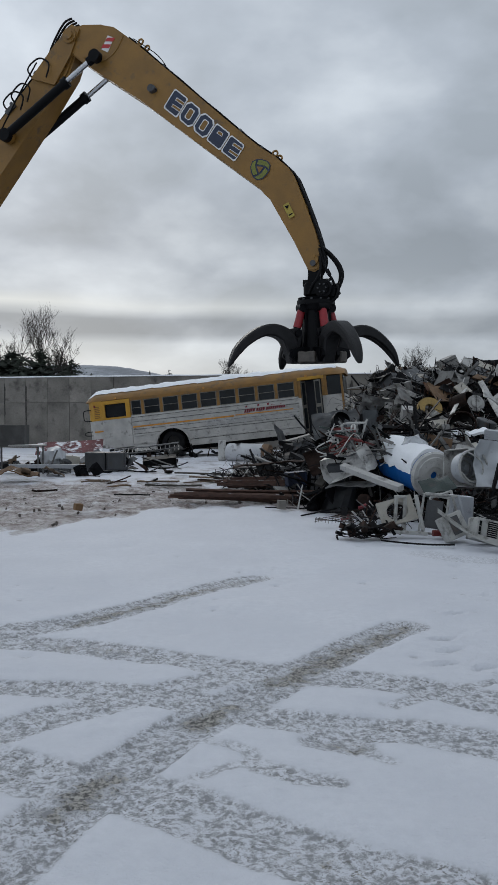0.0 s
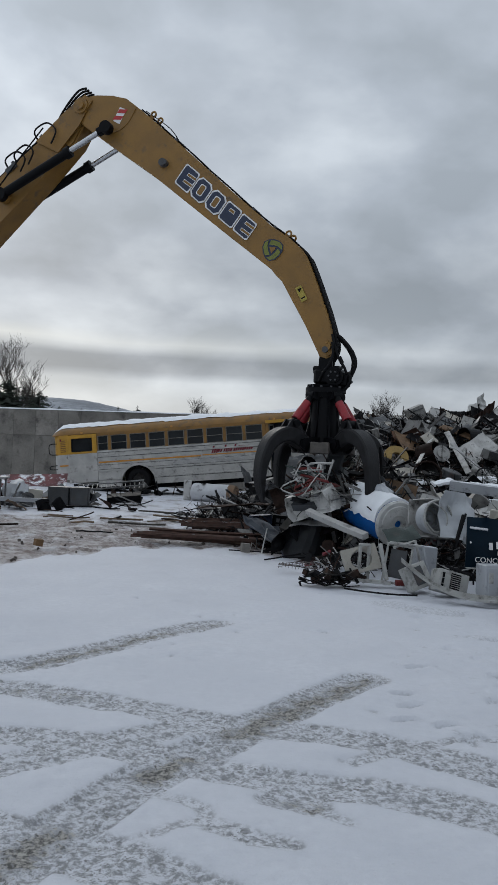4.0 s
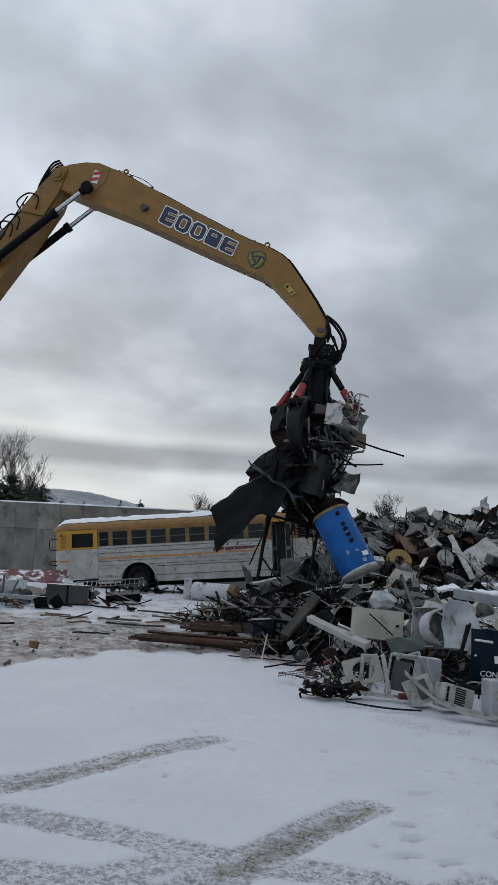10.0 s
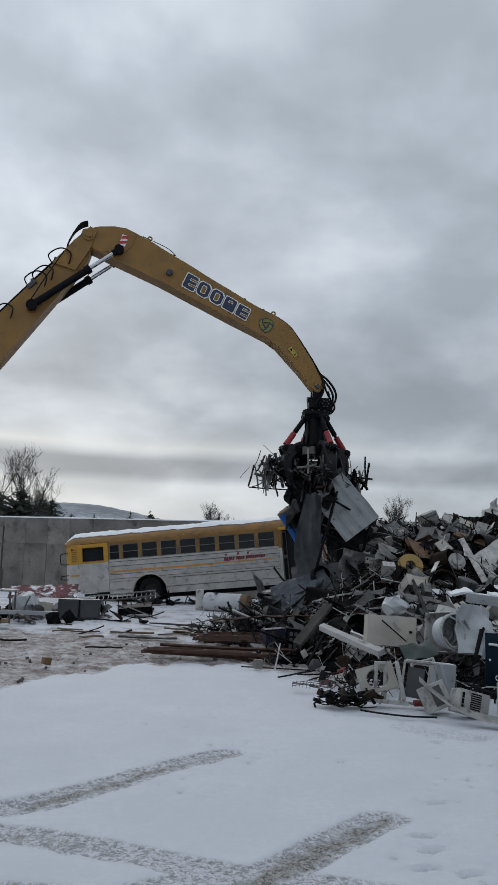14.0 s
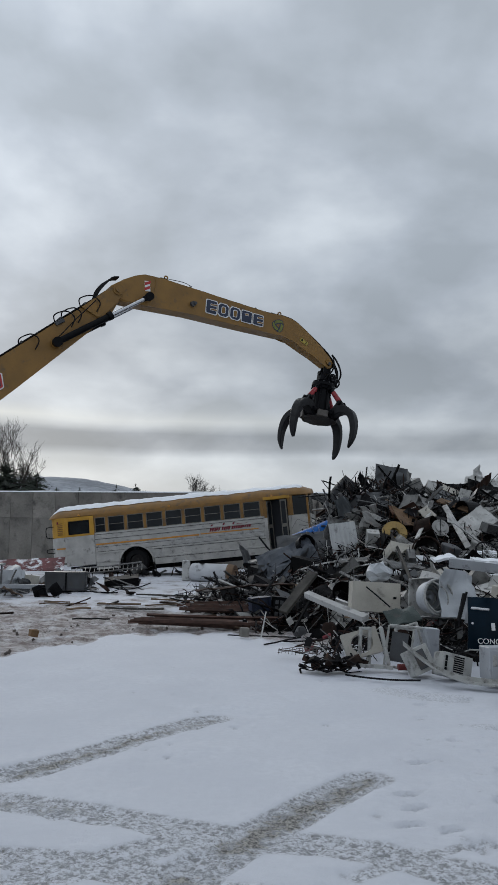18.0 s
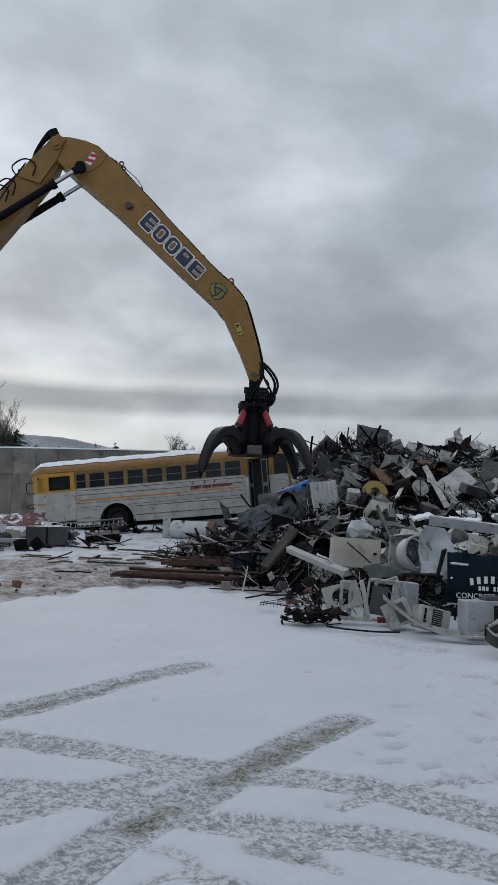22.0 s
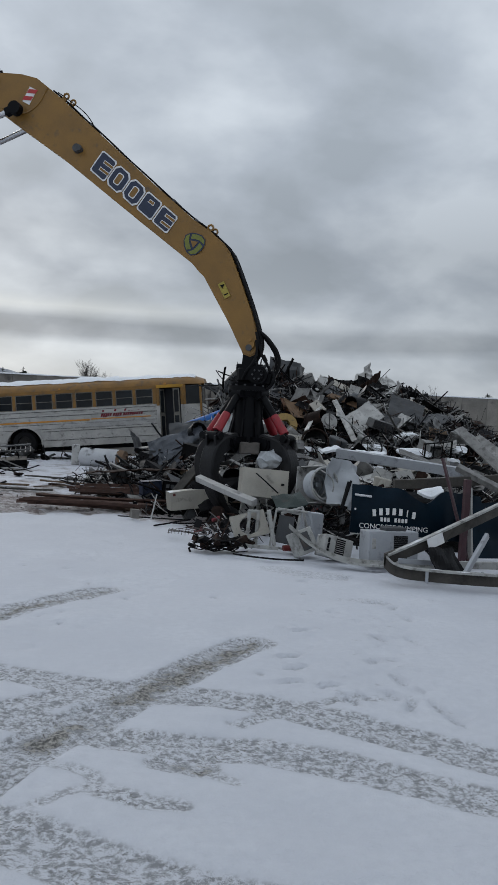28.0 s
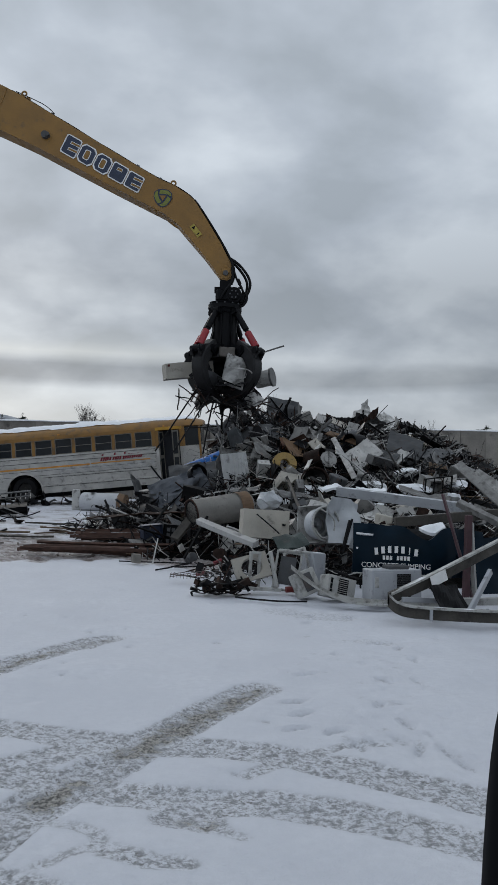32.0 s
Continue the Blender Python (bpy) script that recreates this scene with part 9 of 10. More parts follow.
def build_washer():
    o = thing("washing_machine", "white washing machine with torn casing and bare drum", "washing machine", m=pose(3.66, 14.25, 0.93, -6, 6, 24))
    bm = bmesh.new()
    # open box: four sides
    for q in ((0.10, 0.30, 0, 0.60, 0.02, 0.64), (0.40, 0, 0, 0.02, 0.6, 0.64), (0.14, 0.05, 0.32, 0.54, 0.5, 0.02), (0.14, 0.05, -0.32, 0.54, 0.5, 0.02)):
        box(bm, q[3], q[4], q[5], pose(*q[:3]), bevel=0.006)
    part("casing", bm, S_ENAMEL, o, "white enamelled casing")
    bm = bmesh.new()
    seg = 30
    rings = []
    for rr, y in ((0.29, -0.28), (0.30, -0.24), (0.27, -0.22), (0.26, -0.05), (0.24, 0.0)):
        rings.append([bm.verts.new((-0.04 + rr * math.cos(2 * math.pi * k / seg), y, rr * math.sin(2 * math.pi * k / seg))) for k in range(seg)])
    for a, b in zip(rings[:-1], rings[1:]):
        for k in range(seg):
            bm.faces.new((a[k], a[(k + 1) % seg], b[(k + 1) % seg], b[k]))
    bm.faces.new(rings[-1])
    part("tub", bm, PLASTIC, o, "off-white round tub", smooth=True)
    for rr, y, th in ((0.29, -0.30, 0.022), (0.20, -0.10, 0.015), (0.13, -0.06, 0.015)):
        bm = bmesh.new(); tube(bm, [(-0.04 + rr * math.cos(2 * math.pi * k / 28), y, rr * math.sin(2 * math.pi * k / 28)) for k in range(29)], th, 6)
        part("rim", bm, GRIME_WHITE, o)
    bm = bmesh.new(); cyl(bm, 0.05, 0.04, 0.1, pose(-0.04, -0.06, 0, 90), 12); part("agitator", bm, PLASTIC, o)
    bm = bmesh.new(); tube(bm, curve_pts([(-0.2, -0.30, 0.25), (0.05, -0.36, 0.12), (0.1, -0.36, -0.1), (-0.1, -0.33, -0.25), (-0.28, -0.3, -0.1)], 20), 0.014, 6); part("hose", bm, GRIME_WHITE, o)
    bm = crumpled(0.78, 0.80, 0.55, 831, 14, 0.012)
    part("torn_panel", bm, PLASTIC, o, "buckled white side panel", pose(0.34, -0.40, 0.06, 80, 4, 14), smooth=True)
    bm = bmesh.new(); box(bm, 0.035, 0.02, 0.62, pose(0.32, -0.46, -0.18, 0, 18, 0)); part("loose_strut", bm, S_DARK, o)
build_washer()

def build_front_frames():
    o = thing("window_frame_stack", "white window air conditioner frames stacked on the snow", "frame", m=pose(2.42, 12.45, 0.05))
    def fr(name, m, w, h, t, material, d=0.05):
        bm = bmesh.new()
        for q in ((-w / 2, 0, 0, t, h), (w / 2, 0, 0, t, h), (0, -h / 2, 0, w + t, t), (0, h / 2, 0, w + t, t)):
            box(bm, q[3], d, q[4], pose(q[0], 0, q[1]), bevel=0.006)
        return part(name, bm, material, o, "", m)
    fr("frame", pose(0.30, -0.15, 0.30, -6, 8, -12), 0.36, 0.56, 0.035, GRIME_WHITE)
    fr("frame", pose(0.52, 0.05, 0.31, -14, -20, -30), 0.34, 0.58, 0.03, GRIME_WHITE)
    fr("frame", pose(-0.18, -0.05, 0.30, 0, 2, 24), 0.16, 0.52, 0.04, GRIME_WHITE)
    bm = bmesh.new(); box(bm, 0.50, 0.06, 0.035, pose(0.42, -0.18, 0.60, 0, 5, 0), bevel=0.006); part("rail", bm, GRIME_WHITE, o)
    bm = bmesh.new(); box(bm, 0.035, 0.05, 0.62, pose(0.72, -0.22, 0.30, 0, -14, 0), bevel=0.006); part("leg", bm, PALE_GREY, o)
    bm = bmesh.new(); box(bm, 0.32, 0.24, 0.5, pose(0.78, 0.22, 0.30, 0, 4, 10), bevel=0.01); part("casing", bm, PALE_GREY, o, "pale blue-grey casing")
    bm = bmesh.new(); box(bm, 0.24, 0.02, 0.42, pose(0.31, -0.09, 0.30, -6, 8, -12)); part("mesh_panel", bm, S_GREY, o)
    bm = bmesh.new(); box(bm, 0.055, 0.07, 0.54, pose(0.07, -0.25, 0.34, 0, -12, 0), bevel=0.008); part("post", bm, GRIME_WHITE, o)
    # bezel with a round fan opening
    bm = bmesh.new()
    seg = 24
    outer = [(max(-0.27, min(0.27, 0.42 * math.cos(2 * math.pi * k / seg))), max(-0.19, min(0.19, 0.42 * math.sin(2 * math.pi * k / seg)))) for k in range(seg)]
    a = [bm.verts.new((x, -0.03, z)) for x, z in outer]; b = [bm.verts.new((0.165 * math.cos(2 * math.pi * k / seg), -0.03, 0.145 * math.sin(2 * math.pi * k / seg))) for k in range(seg)]
    c = [bm.verts.new((x, 0.05, z)) for x, z in outer]; d = [bm.verts.new((0.15 * math.cos(2 * math.pi * k / seg), 0.05, 0.13 * math.sin(2 * math.pi * k / seg))) for k in range(seg)]
    for k in range(seg):
        n = (k + 1) % seg
        bm.faces.new((a[k], a[n], b[n], b[k])); bm.faces.new((c[k], d[k], d[n], c[n])); bm.faces.new((a[k], c[k], c[n], a[n])); bm.faces.new((b[k], b[n], d[n], d[k]))
    part("fan_bezel", bm, S_BEIGE, o, "beige bezel with a round opening", pose(-0.22, -0.02, 0.34, -20, -14, 8))
    bm = bmesh.new(); cyl(bm, 0.045, 0.045, 0.24, pose(0.36, -0.34, 0.06, 0, 88, 6), 14); part("bottle", bm, S_RED, o, "red bottle")
    bm = bmesh.new(); box(bm, 0.62, 0.09, 0.05, pose(-0.12, -0.22, 0.05, 0, 3, -4), bevel=0.006); part("base_rail", bm, GRIME_WHITE, o)
    beam_between("white_post", "white painted timber post lying on scrap", "timber", (1.62, 14.5, 0.95), (2.42, 13.3, 0.66), 0.12, 0.10, S_ENAMEL, 20)
    # low tangle of blackened parts and a stray cable on the snow
    o = thing("burnt_wire_heap", "low heap of blackened wire and motor parts on snow", "wire", m=pose(1.74, 12.2, 0.05), kind="stuff")
    part("wire", wire_tangle(0.26, 26, 0.012, 841), S_DARK, o, "", pose(0, 0, 0.05) @ Matrix.Diagonal((1.5, 0.9, 0.62, 1)))
    for k in range(14):
        part("motor_part", dented_box(0.10 + 0.06 * (k % 3), 0.08, 0.05 + 0.03 * (k % 2), 842 + k, 0.05), [S_DARK, S_RUST][k % 2], o, "", pose(-0.42 + 0.065 * k, 0.12 * math.sin(k * 2.1), 0.05 + 0.05 * (k * 7 % 3), 10 * k, 20, 53 * k))
    o = thing("stray_cable", "black cable lying on the snow", "cable")
    bm = bmesh.new(); tube(bm, curve_pts([(1.85, 11.7, 0.06), (2.1, 11.55, 0.05), (2.45, 11.4, 0.045), (2.8, 11.35, 0.05)], 20), 0.014, 6); part("cable", bm, RUBBER, o)
    o = thing("wire_basket", "crushed rusty wire mesh basket on the snow", "basket", m=pose(1.40, 13.5, 0.12, 6, -2, -10) @ Matrix.Diagonal((0.72, 0.8, 0.8, 1)))
    for i in range(13):
        bm = bmesh.new(); tube(bm, [(-0.45 + 0.075 * i, -0.18, 0.02 * math.sin(i)), (-0.45 + 0.075 * i, 0.0, 0.06 + 0.02 * math.sin(i * 2)), (-0.45 + 0.075 * i, 0.2, 0.03)], 0.006, 4); part("wire", bm, MESHM, o)
    for j in range(6):
        bm = bmesh.new(); tube(bm, [(-0.46 + 0.18 * i, -0.18 + 0.075 * j, 0.03 + 0.03 * math.sin(i + j)) for i in range(6)], 0.007, 4); part("wire", bm, MESHM, o)
    o = thing("white_bag", "crumpled white plastic bag on the cabinet", "bag", m=pose(3.05, 15.5, 1.30))
    bm = bmesh.new(); bmesh.ops.create_icosphere(bm, subdivisions=3, radius=0.22)
    for v in bm.verts:
        v.co += noise.noise_vector(v.co * 7 + Vector((3, 1, 2))) * 0.10; v.co.z *= 0.8
    part("bag", bm, PLASTIC, o)
build_front_frames()

def build_trailer_frame():
    # a long bent gutter strip before the heap
    o = thing("gutter_strip", "long bent white gutter strip lying on the snow", "gutter")
    line = curve_pts([(2.72, 11.95, 0.42), (2.95, 11.35, 0.22), (3.3, 10.98, 0.10), (3.9, 10.68, 0.10), (4.5, 10.5, 0.14)], 28)
    bm = bmesh.new()
    rings = []
    for i, p in enumerate(line):
        w = 0.10 if i < 18 else 0.08
        rings.append([bm.verts.new(p + Vector(q)) for q in ((0, -w, 0.02), (0, -w, -0.01), (0, w, -0.01), (0, w, 0.06), (0, w - 0.015, 0.06), (0, w - 0.02, 0.005), (0, -w + 0.02, 0.005))])
    for a, b in zip(rings[:-1], rings[1:]):
        for k in range(7):
            bm.faces.new((a[k], a[(k + 1) % 7], b[(k + 1) % 7], b[k]))
    bm.faces.new(rings[0]); bm.faces.new(rings[-1])
    part("strip", bm, GRIME_WHITE, o, smooth=True)
    o = thing("trailer_frame", "weathered grey A-shaped trailer frame lying on snow", "trailer")
    def rail(name, pts, w, h, material):
        bm = bmesh.new()
        rings = []
        for p in pts:
            p = Vector(p)
            rings.append([bm.verts.new(p + Vector(q)) for q in ((0, -w, -h), (0, w, -h), (0, w, h), (0, -w, h))])
        for a, b in zip(rings[:-1], rings[1:]):
            for k in range(4):
                bm.faces.new((a[k], a[(k + 1) % 4], b[(k + 1) % 4], b[k]))
        bm.faces.new(rings[0]); bm.faces.new(rings[-1])
        return part(name, bm, material, o)
    rail("front_rail", curve_pts([(3.50, 9.98, 0.26), (3.62, 9.88, 0.17), (4.0, 9.75, 0.14), (5.0, 9.52, 0.13), (7.2, 9.3, 0.12)], 16), 0.03, 0.065, WEATHERED)
    rail("front_lip", curve_pts([(3.50, 9.95, 0.34), (3.62, 9.85, 0.25), (4.0, 9.72, 0.22), (5.0, 9.49, 0.21), (7.2, 9.27, 0.2)], 16), 0.045, 0.014, GRIME_WHITE)
    rail("upper_rail", curve_pts([(3.50, 9.99, 0.30), (4.1, 10.2, 0.48), (4.8, 10.45, 0.74), (5.5, 10.7, 1.0), (6.4, 11.0, 1.32)], 16), 0.035, 0.075, WEATHERED)
    rail("upper_lip", curve_pts([(3.52, 9.96, 0.36), (4.1, 10.17, 0.56), (4.8, 10.42, 0.82), (5.5, 10.67, 1.08), (6.4, 10.97, 1.40)], 16), 0.05, 0.014, GRIME_WHITE)
    rail("back_rail", [(3.9, 10.6, 0.16), (5.2, 10.5, 0.18), (7.0, 10.4, 0.2)], 0.05, 0.045, GRIME_WHITE)
    for a, b, w in (((4.45, 9.75, 0.15), (4.95, 10.2, 0.62), 0.05), ((5.05, 9.6, 0.2), (5.4, 10.3, 0.34), 0.05), ((3.65, 9.9, 0.3), (4.5, 10.4, 0.2), 0.04)):
        m, l = between(a, b)
        bm = bmesh.new(); box(bm, w, w * 1.6, l, m, bevel=0.005); part("strut", bm, PALE_GREY, o)
    for x in (3.95, 4.62, 5.3, 6.0):
        bm = bmesh.new(); box(bm, 0.035, 0.03, 0.17, pose(x, 9.70 - (x - 4) * 0.18, 0.15), bevel=0.004); part("clip", bm, PALE_GREY, o)
    bm = bmesh.new(); box(bm, 0.26, 0.012, 0.14, pose(4.22, 10.14, 0.53, 0, -20, 18)); part("label_sheet", bm, WHITE, o, "torn white label")
    bm = crumpled(0.6, 0.35, 0.3, 861, 6); part("dark_plate", bm, S_DARK, o, "", pose(4.35, 10.1, 0.30, 50, 0, 30))
    o = thing("cylinder_can", "grey ribbed metal canister beside the frame", "canister", m=pose(5.25, 9.75, 0.40, 0, 70, 30))
    part("shell", dented_drum(0.10, 0.5, 3, 0.01, 16), S_GALV, o)
    beam_between("steel_post", "maroon steel post standing in the scrap", "post", (4.95, 10.95, 0.05), (4.98, 10.95, 1.30), 0.10, 0.08, MAROON)
    beam_between("steel_post", "maroon leaning steel post", "post", (5.08, 10.95, 0.05), (4.72, 11.25, 1.58), 0.09, 0.03, MAROON)
    beam_between("white_post", "white painted post beside the truck side", "post", (5.12, 11.0, 0.05), (5.06, 11.05, 1.18), 0.08, 0.06, GRIME_WHITE)
    beam_between("steel_channel", "long grey steel channel across the heap", "steel beam", (4.30, 15.25, 1.50), (6.35, 13.9, 1.27), 0.10, 0.17, PALE_GREY, 12, "", True)
    beam_between("gutter_beam", "weathered wooden beam lying over the truck side", "timber", (4.46, 12.5, 1.10), (6.9, 12.4, 1.33), 0.13, 0.15, WEATHERED)
    beam_between("white_board", "white board leaning on the heap", "board", (6.05, 13.8, 2.05), (6.75, 12.6, 1.05), 0.20, 0.03, F_PALE, 30)
    beam_between("white_board", "white board leaning on the heap", "board", (5.55, 12.6, 1.42), (6.60, 11.6, 0.78), 0.15, 0.09, F_PALE, 15)
    beam_between("white_board", "white board leaning on the heap", "board", (6.7, 14.5, 1.9), (7.6, 12.8, 0.9), 0.22, 0.03, F_PALE, 50)
    o = thing("teal_fender", "dark teal dented fender on the snow", "truck part", m=pose(5.55, 11.4, 0.55, 75, 0, 20))
    part("fender", crumpled(1.0, 0.8, 0.4, 871, 10, 0.01), TEAL, o, smooth=True)
build_trailer_frame()

def build_left_side():
    r = random.Random(51)
    # rusty bars in bundles
    for cx, cy, cz, ln, sp in ((-0.15, 17.75, 0.06, 2.7, 0.22), (0.35, 19.3, 0.18, 2.0, 0.25)):
        o = thing("rusty_bar_stack", "stack of rust-brown steel bars lying on the ground", "steel bar", "bar stacks", pose(cx, cy, ground_z(cx, cy) + cz, 0, 0, -4))
        for k in range(16):
            bm = angle_bar(ln * r.uniform(0.7, 1.05), r.uniform(0.05, 0.09), 0.02, 0.03, r.randrange(999), k % 2 == 0)
            part("bar", bm, RUST_BAR, o, "", pose(r.uniform(-0.3, 0.3), r.gauss(0, sp), 0.025 + 0.055 * (k // 5), r.uniform(0, 90), r.uniform(-2, 2), r.gauss(0, 3)))
    o = thing("rusty_channel", "crushed dark rusty steel channel", "steel beam", m=pose(0.75, 19.8, 0.75, 0, -3, 3))
    part("channel", crumpled(2.3, 0.55, 0.25, 901, 8, 0.02), S_RUST, o)
    for k in range(9):
        x, y = r.uniform(-2.6, 0.6), r.uniform(20.5, 27)
        o = thing("plank", "weathered grey plank lying in the snow", "plank", "planks on the ground", pose(x, y, ground_z(x, y) + 0.04, 0, r.uniform(-2, 2), r.gauss(-4, 8)))
        part("board", angle_bar(r.uniform(1.0, 2.4), r.uniform(0.12, 0.22), 0.045, 0.02, 910 + k, True), [WEATHERED, S_WOOD, S_RUST][k % 3], o)
    # white tank and white cartons before the bus
    o = thing("white_tank", "white water heater tank with a rusty end, lying on snow", "tank", m=pose(-0.08, 30.7, ground_z(0, 31) + 0.30, 0, 90, -24))
    part("shell", dented_drum(0.34, 1.55, 9, 0.02, 28), mat("stained_tank_white", (0.47, 0.48, 0.50), 0.45, var=0.12, scale=2, dirt=0.3, rust=0.05), o, smooth=True)
    bm = bmesh.new(); cyl(bm, 0.345, 0.30, 0.24, pose(0, 0, 0.80), 24); part("rusty_end", bm, CARD_A, o, "rusty open end")
    bm = bmesh.new(); box(bm, 0.02, 0.25, 0.12, pose(-0.33, -0.15, -0.3)); part("label", bm, S_DARK, o, "dark label")
    o = thing("white_carton", "white foam block standing beside the tank", "block", m=pose(-1.02, 31.2, ground_z(0, 31) + 0.36))
    bm = bmesh.new(); box(bm, 0.28, 0.4, 0.74, None, bevel=0.02); part("block", bm, S_ENAMEL, o)
    o = thing("white_appliance", "tilted white appliance box among the scrap", "appliance", m=pose(1.75, 28.6, 0.92, 0, -14, 14))
    part("body", dented_box(1.0, 0.6, 0.55, 921, 0.03, False), F_PALE, o)
    for k in range(5):
        bm = bmesh.new(); box(bm, 0.8, 0.015, 0.015, pose(0, -0.315, -0.18 + 0.08 * k)); part("rib", bm, GRIME_WHITE, o)
    o = thing("grey_hood", "grey folded sheet housing leaning by the bus", "scrap metal", m=pose(1.15, 31.6, 0.95, 60, 10, 40))
    part("sheet", crumpled(1.0, 0.9, 0.5, 925, 6, 0.02), S_GREY, o)
    # black crates
    o = thing("navy_bin", "dark navy plastic bin lying among bars", "bin", m=pose(1.02, 18.2, 0.40, 0, -6, 10))
    part("shell", dented_box(0.42, 0.36, 0.46, 931, 0.015), NAVY, o)
    o = thing("black_fan", "black box fan standing in the scrap", "fan", m=pose(1.46, 18.0, 0.42, 0, 4, -4))
    part("casing", dented_box(0.42, 0.22, 0.46, 932, 0.01), BLACK, o)
    for i in range(3):
        for j in range(3):
            bm = bmesh.new(); box(bm, 0.07, 0.01, 0.08, pose(-0.1 + 0.1 * i, -0.115, -0.12 + 0.12 * j)); part("louvre", bm, S_GREY, o)
    beam_between("grey_timber", "weathered grey timber beam leaning on the low scrap", "timber", (1.40, 16.9, 0.42), (2.08, 17.5, 1.18), 0.2, 0.08, WEATHERED, 15)
    beam_between("dark_bar", "long dark bar leaning on the low scrap", "steel bar", (1.55, 16.3, 0.10), (2.02, 16.5, 0.92), 0.05, 0.04, S_DARK, 15)
    for k, (x, y, z, w, h, m_) in enumerate(((2.16, 15.6, 0.26, 0.12, 0.3, S_RUST), (1.70, 16.5, 0.10, 0.10, 0.3, S_GREY))):
        o = thing("pipe_offcut", "short dented round metal duct at the foot of the heap", "pipe", "duct offcuts", pose(x, y, z, 80, 20 - 25 * k, 35 * k - 20))
        part("shell", dented_drum(w, h, 2300 + k, 0.04, 18), m_, o, smooth=True)
    for k in range(9):
        x, y = r.uniform(1.15, 2.3), r.uniform(13.4, 15.4)
        o = thing("dark_rod", "thin dark rod lying at the foot of the heap", "steel bar", "rods at the foot of the heap", pose(x, y, pile_z(x, y) + 0.06, 0, r.gauss(-6, 8), r.gauss(10, 30)))
        part("rod", bent_pipe(r.uniform(0.5, 1.2), r.uniform(0.008, 0.016), 0.08, 2310 + k, 5), [S_DARK, S_RUST, S_DARK][k % 3], o)
    for k, (x, y, z) in enumerate(((1.60, 13.9, 0.12), (1.98, 14.6, 0.24), (2.1, 13.1, 0.1))):
        o = thing("red_scrap", "small crumpled red painted can in the scrap", "can", "red cans", pose(x, y, z, 20 * k, 70, 40 * k))
        part("can", dented_drum(0.032, 0.16, 2330 + k, 0.06, 12), mat("crimson_can", (0.17, 0.02, 0.028), 0.5, var=0.25, dirt=0.25), o, smooth=True)
    # tan ring, brown board, beige board on the heap
    o = thing("yellow_ring", "tan yellow plastic ring on the heap", "ring", m=pose(4.70, 21.85, 2.05, 72, 10, 0))
    bm = bmesh.new()
    seg = 28
    rings = []
    for rr, z in ((0.33, 0.06), (0.33, -0.06), (0.13, -0.06), (0.13, 0.06)):
        rings.append([bm.verts.new((rr * math.cos(2 * math.pi * k / seg), rr * math.sin(2 * math.pi * k / seg) * 0.92, z)) for k in range(seg)])
    for i in range(4):
        for k in range(seg):
            bm.faces.new((rings[i][k], rings[i][(k + 1) % seg], rings[(i + 1) % 4][(k + 1) % seg], rings[(i + 1) % 4][k]))
    part("ring", bm, TAN, o, smooth=True)
    for nm, lab, x, y, z, w, h, m_, rx, ry, rz, sd in (
            ("brown_board", "crumpled rust-brown board on the heap", 5.6, 23.2, 2.45, 1.3, 0.8, CARD, 35, 5, 20, 941), ("tan_board", "long tan board on the heap", 7.4, 24.4, 2.75, 1.7, 0.28, CARD, 25, 16, -18, 942),
            ("white_slab", "white door panel sliding down the heap", 7.6, 21.8, 2.0, 1.3, 0.35, S_ENAMEL, 30, -32, 20, 943), ("white_slab", "white door panel sliding down the heap", 6.3, 20.5, 2.0, 1.5, 0.4, S_ENAMEL, 30, 35, 10, 944),
            ("dark_bonnet", "dark crumpled car bonnet on the heap", 8.3, 25.6, 3.3, 1.1, 0.8, S_DARK, 50, 20, 15, 946),
            ("buckled_lid_sheet", "snowy white chest lid on the heap", 5.3, 20.8, 1.65, 0.9, 0.4, S_ENAMEL, 12, 0, -5, 947), ("buckled_lid_sheet", "snowy white chest lid on the heap", 6.8, 17.2, 1.35, 1.1, 0.3, F_PALE, 8, 4, -12, 948),
            ("buckled_sheet", "white buckled panel on top of the heap", 8.6, 27.3, 3.80, 0.7, 0.5, S_ENAMEL, 55, -20, 30, 949), ("buckled_sheet", "white buckled panel on top of the heap", 9.5, 26.0, 3.4, 0.7, 0.5, F_PALE, 40, 30, 10, 950),
            ("buckled_grey_sheet", "grey buckled panel on the heap", 9.2, 22.5, 2.5, 1.0, 0.6, S_GREY, 35, -30, 15, 951), ("buckled_grey_sheet", "grey buckled panel on the heap", 10.6, 21.5, 1.9, 1.2, 0.8, PALE_GREY, 30, 30, 0, 952),
            ("green_sheet", "dull green glass-fibre sheet on the frames", 2.95, 13.1, 0.72, 0.5, 0.35, S_GREEN, 20, -14, 8, 953), ("snowy_sheet", "snow-covered flat sheet on the heap", 4.3, 19.0, 1.25, 0.8, 0.4, S_GALV, 10, 5, 20, 954),
            ("snowy_sheet", "snow-covered flat sheet on the heap", 3.4, 20.5, 1.4, 0.8, 0.4, S_GALV, 14, -6, -20, 955)):
        o = thing(nm, lab, "scrap metal", m=pose(x, y, z, rx, ry, rz))
        part("sheet", crumpled(w, h, 0.28, sd, 8, 0.02), m_, o)
